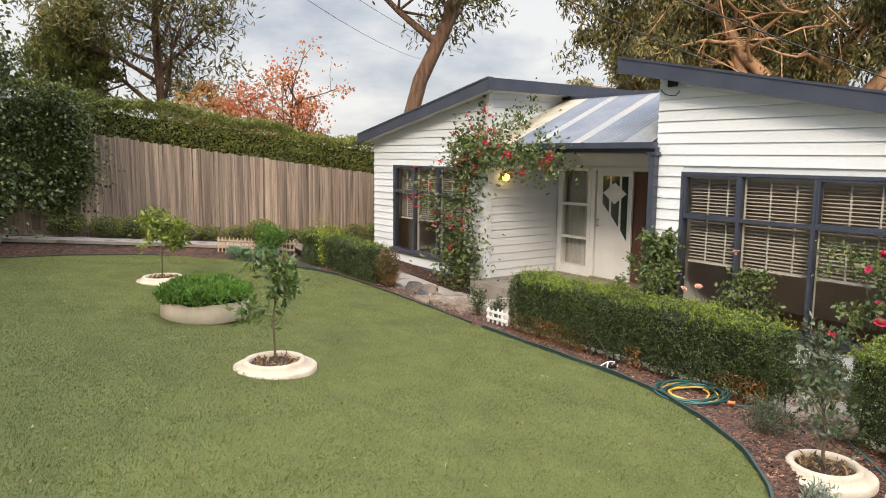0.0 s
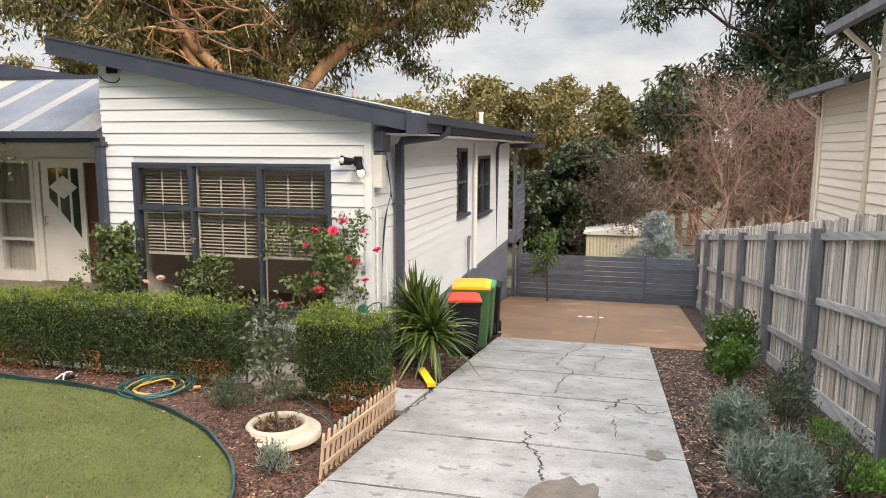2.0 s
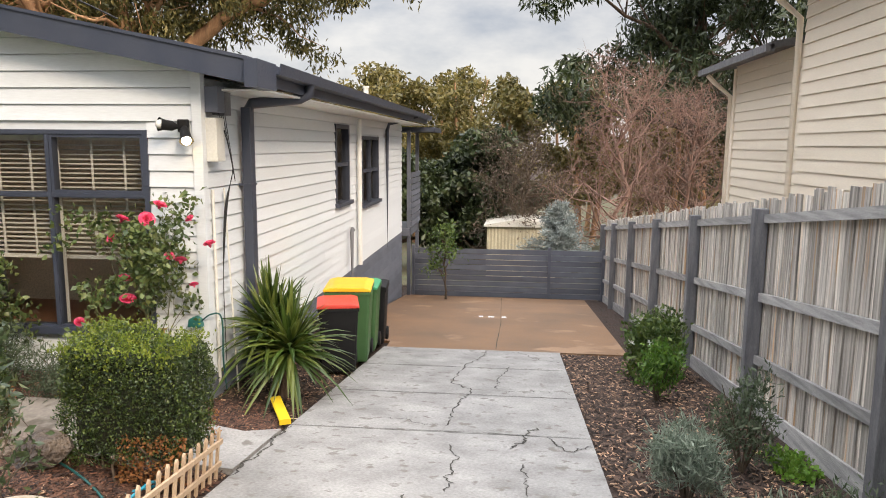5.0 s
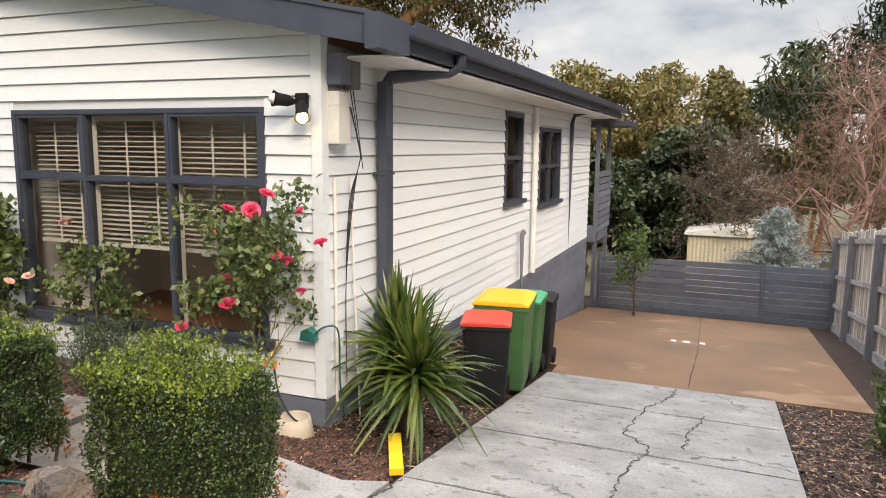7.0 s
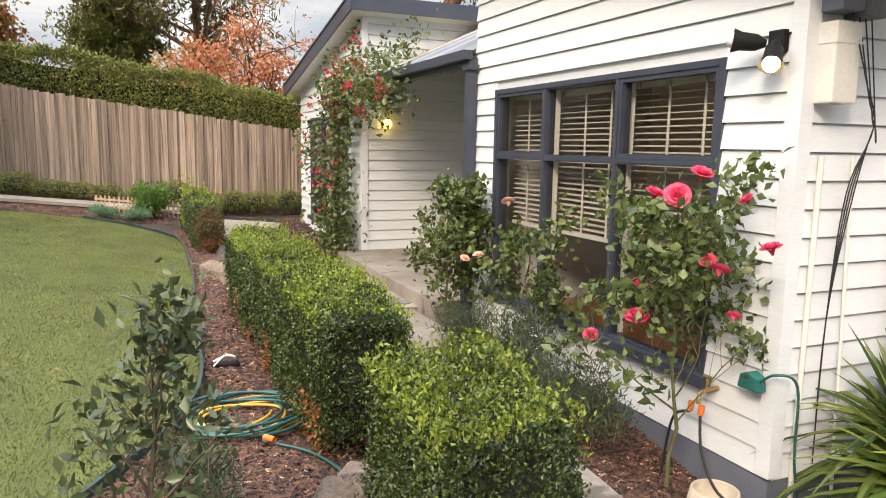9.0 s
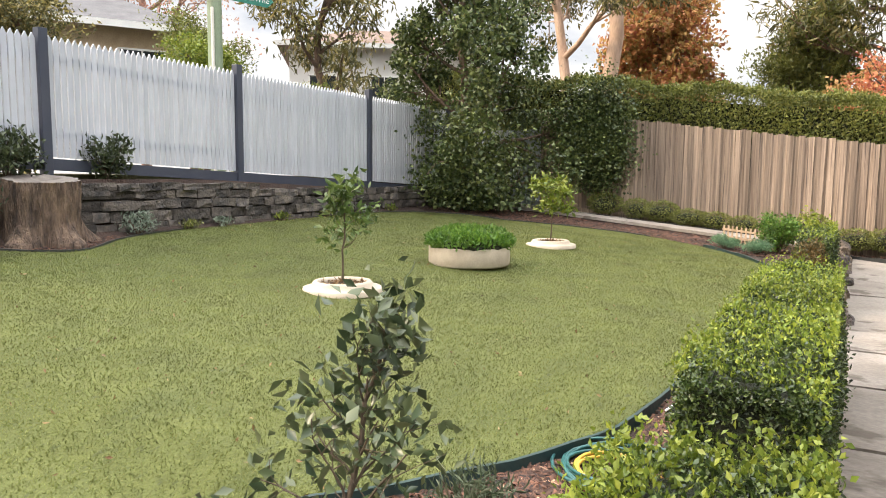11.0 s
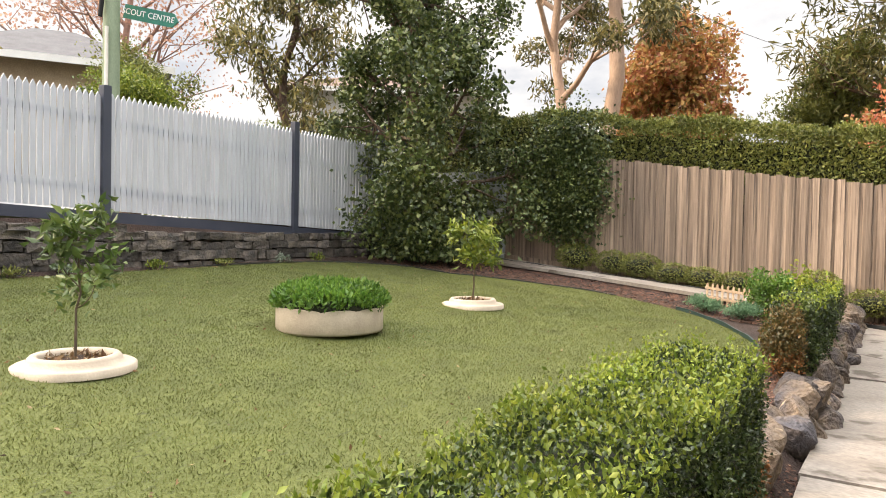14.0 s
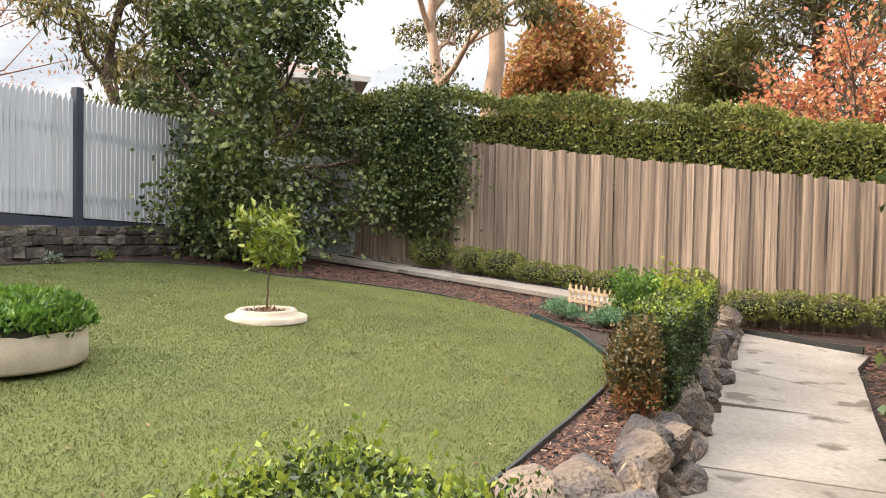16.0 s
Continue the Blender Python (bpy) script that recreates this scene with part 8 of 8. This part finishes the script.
def street_pole():
    x, y = -3.45, 9.75
    t = thing("street_pole", "pale green street pole carrying name signs", "street pole", pose(x, y, 1.04))
    s = Tubes(16)
    s.add([(0, 0, -0.3), (0, 0, 3), (0, 0, 8.5)], [0.13, 0.125, 0.10])
    part_mesh("pole", s.mesh("pole", POLE), t)
    def sign(nm, words, ln, hh, z, ang, mat, tmat, off, size, pointed=False):
        out = [(-ln / 2, -hh / 2), (ln / 2, -hh / 2), (ln / 2 + (0.10 if pointed else 0), 0), (ln / 2, hh / 2), (-ln / 2, hh / 2)]
        g = part(nm, prism(out, "y", -0.012, 0.012), mat, t, "green pointed sign" if pointed else "white street name sign")
        g.matrix_basis = pose(off[0], off[1], z, 0, 0, ang)
        if words:
            text_mesh(words, size, tmat, "lettering", g, pose(0, -0.014, 0, 90, 0, 0))
        return g
    sign("sign_plate", "SCOUT CENTRE", 0.88, 0.22, 3.22, 22, SIGNGREEN, SIGNWHITE, (0.33, 0.42), 0.13, True).rotation_euler.rotate_axis("Y", 0.22)
    sign("sign_plate", "DE BLONAY", 0.82, 0.16, 3.72, 42, SIGNWHITE, NAVY, (-0.42, -0.42), 0.115)
    sign("sign_plate", "", 0.50, 0.15, 3.55, 42, PALEWALL, NAVY, (-0.24, -0.26), 0.1)
    g = sign("sign_plate", "", 0.52, 0.16, 3.57, 10, SIGNWHITE, NAVY, (0.25, 0.30), 0.1)
    part("lettering_bar", boxes((-0.2, -0.02, -0.03, 0.2, -0.013, 0.03)), GREYPAINT, g, "illegible lettering")
    p = sign("sign_plate", "", 0.55, 0.05, 3.83, 42, NAVY, NAVY, (-0.36, -0.40), 0.1)
    c = Tubes(8)
    c.add([(0.10, -0.15, -0.1), (0.10, -0.14, 2.95)], 0.028)
    part_mesh("conduit", c.mesh("conduit", CONDUIT), t, "white cable conduit")
    b = Tubes(8)
    b.add([(0.02, -0.17, 3.4), (0.02, -0.2, 3.1)], 0.035)
    part_mesh("bracket", b.mesh("bracket", BLACK), t)


street_pole()


def street_house(name, label, x, y, w, d, h, rise, wallm, roofm, turn, wins, base=0.95):
    t = thing(name, label, "house", pose(x, y, base, 0, 0, turn))
    part("wall", boxes((-w / 2, -d / 2, 0, w / 2, d / 2, h)), wallm, t)
    bm = bmesh.new()
    o = 0.55
    e = [bm.verts.new(p) for p in ((-w / 2 - o, -d / 2 - o, h), (w / 2 + o, -d / 2 - o, h), (w / 2 + o, d / 2 + o, h), (-w / 2 - o, d / 2 + o, h))]
    a, b = bm.verts.new((-w / 2 + d * 0.45, 0, h + rise)), bm.verts.new((w / 2 - d * 0.45, 0, h + rise))
    for f in ((e[0], e[1], b, a), (e[1], e[2], b), (e[2], e[3], a, b), (e[3], e[0], a), e[::-1]):
        bm.faces.new(f)
    part("roof", bm, roofm, t)
    part("eave_fascia", boxes((-w / 2 - o - 0.02, -d / 2 - o - 0.03, h - 0.16, w / 2 + o + 0.02, -d / 2 - o, h + 0.03)), TRIM, t)
    for k, (u, z, ww, hh) in enumerate(wins):
        wn = part("window", boxes((u - ww / 2 - 0.06, -d / 2 - 0.05, z - 0.06, u + ww / 2 + 0.06, -d / 2 - 0.001, z + hh + 0.06)), TRIM, t, "white window frame")
        part("pane", boxes((u - ww / 2, -d / 2 - 0.06, z, u - 0.02, -d / 2 - 0.051, z + hh), (u + 0.02, -d / 2 - 0.06, z, u + ww / 2, -d / 2 - 0.051, z + hh)), DARKPANE, wn)
    return t


street_house("brick_house", "tan brick house with grey hipped roof across the street", -14.6, 14.7, 5.2, 4.6, 2.9, 1.35, TANBRICK, ROOFTILE, 59, [(-1.3, 0.9, 1.2, 1.3), (1.3, 0.9, 1.2, 1.3)], 2.5)
street_house("white_house", "white two-storey house with tan tiled roof", -13.2, 28.6, 8, 6.5, 4.9, 1.3, PALEWALL, TANROOF, 38, [(-2.6, 2.5, 1.1, 1.1), (0, 2.5, 1.1, 1.1), (2.6, 2.5, 1.1, 1.1), (-2.6, 0.5, 1.2, 1.2), (1, 0.5, 1.6, 1.2)], 1.7)

# overhead wires
def wires():
    t = thing("overhead_wires", "thin black overhead power lines", "power lines")
    for k, (a, b, sag) in enumerate((((-3.45, 9.75, 9.0), (30, 40, 9), 1.0), ((-3.45, 9.6, 8.6), (28, 42, 8.6), 1.0), ((-3.45, 9.75, 8.2), (8.3, 5.6, 3.15), 0.35), ((-3.45, 9.75, 8.0), (8.3, 3.4, 2.75), 0.35), ((-3.45, 9.75, 9.4), (4, 45, 10), 1.0))):
        a, b = np.array(a), np.array(b)
        s = Tubes(5)
        s.add([a + (b - a) * q - np.array([0, 0, 4 * sag * q * (1 - q)]) for q in np.linspace(0, 1, 25)], 0.011 if k < 2 or k == 4 else 0.008)
        part_mesh("wire", s.mesh("wire", CABLE), t)


wires()


# ---- mulch chips and fallen leaves ----
def inside(p, poly):
    x, y = p
    c = False
    for k in range(len(poly)):
        (x0, y0), (x1, y1) = poly[k - 1], poly[k]
        if (y0 > y) != (y1 > y) and x < (x1 - x0) * (y - y0) / (y1 - y0) + x0:
            c = not c
    return c


def chips(name, label, regions, n, size, mat=CHIP):
    """Bark chips strewn over the beds: small wedges, one mass."""
    v, f = [], []
    r = np.random.default_rng(15)
    area = np.array([(x1 - x0) * (y1 - y0) for x0, x1, y0, y1 in regions])
    pick = r.choice(len(regions), n, p=area / area.sum())
    P = []
    for k in pick:
        x0, x1, y0, y1 = regions[k]
        P.append((r.uniform(x0, x1), r.uniform(y0, y1)))
    P = np.array([p for p in P if p[0] > 5.95 or p[1] < 1.9 or not inside(p, lawn_line)])
    n = len(P)
    z = np.array([ground_z(x, y) for x, y in P]) - 0.008 + r.uniform(0, 0.012, n)
    a = r.uniform(0, 2 * np.pi, n)
    d = np.stack([np.cos(a), np.sin(a), r.normal(0, 0.22, n)], 1)
    s = np.stack([-np.sin(a), np.cos(a), r.normal(0, 0.3, n)], 1)
    ln, wd = size * r.uniform(0.5, 1.6, (n, 1)), size * r.uniform(0.12, 0.3, (n, 1))
    c = np.concatenate([P, z[:, None]], 1)
    up = np.array([0, 0, 0.007])
    verts = np.stack([c - d * ln / 2 - s * wd / 2, c + d * ln / 2 - s * wd / 2, c + d * ln / 2 + s * wd / 2, c - d * ln / 2 + s * wd / 2, c - d * ln / 2.4 + up, c + d * ln / 2.4 + up], 1).reshape(-1, 3)
    q = np.arange(n)[:, None] * 6
    tris = np.concatenate([q + t for t in ([0, 1, 5], [0, 5, 4], [2, 3, 4], [2, 4, 5], [1, 2, 5], [3, 0, 4])], 0)
    ob = part_mesh(name, mesh_fast(name, verts, tris, mat), None, kind="stuff")
    tagged(ob, label, "mulch")


chips("bark_mulch", "loose brown bark chips covering the garden beds", [(5.6, 6.5, 2.5, 8.6), (5.1, 6.1, 2.0, 3.6), (4.3, 6.6, 1.82, 2.5), (3.3, 5.7, 1.78, 3.9), (5.75, 6.2, 8.4, 12.5), (7.45, 8.4, 1.8, 2.9), (7.55, 8.4, 2.6, 6.3)], 62000, 0.062)
chips("bark_mulch", "loose dark bark chips along the side fence", [(2.5, 12.0, -2.5, -0.93), (8.0, 12.5, 1.75, 2.7)], 20000, 0.055, CHIPDARK)
chips("pale_mulch", "scattered pale bark chips over the beds", [(5.6, 6.5, 2.5, 8.6), (3.3, 6.6, 1.78, 3.9), (7.45, 8.4, 1.8, 6.3), (2.5, 12.0, -2.5, -0.93), (8.0, 12.5, 1.75, 2.7), (5.75, 6.2, 8.4, 12.5)], 8000, 0.045, CHIPPALE)
chips("bark_mulch", "loose bark chips beside the far path", [(-1.3, 5.8, 13.3, 15.0), (-1.5, -0.4, 3.5, 7.0), (0, 8, 15.5, 15.8), (7.75, 8.4, 10.5, 15.0)], 13000, 0.06)


def lawn_cover():
    r = np.random.default_rng(19)
    n = 480000
    P = np.stack([r.uniform(-1.4, 5.85, n), r.uniform(2.0, 13.8, n)], 1)
    poly = np.array([tuple(p) for p in lawn_line])
    c = np.zeros(n, bool)
    for k in range(len(poly)):
        (x0, y0), (x1, y1) = poly[k - 1], poly[k]
        cross = ((y0 > P[:, 1]) != (y1 > P[:, 1]))
        xi = (x1 - x0) * (P[:, 1] - y0) / (y1 - y0 + 1e-12) + x0
        c ^= cross & (P[:, 0] < xi)
    P = P[c]
    z = np.array([ground_z(x, y) for x, y in P])
    ob = leaves("grass_blades", np.concatenate([P, z[:, None] + 0.009], 1), 0.023, 0.2, BLADE, None, (0.35, -0.25, 0.8), 0.6, kind="stuff")
    tagged(ob, "short dense green turf blades", "grass")
    m = 620
    i = r.integers(0, len(P), m)
    fl = leaves("fallen_leaves", np.concatenate([P[i], z[i][:, None] + 0.03], 1), 0.036, 0.4, LITTER, None, None, 1, kind="stuff")
    tagged(fl, "scattered brown fallen leaves on the lawn", "fallen leaves")


lawn_cover()
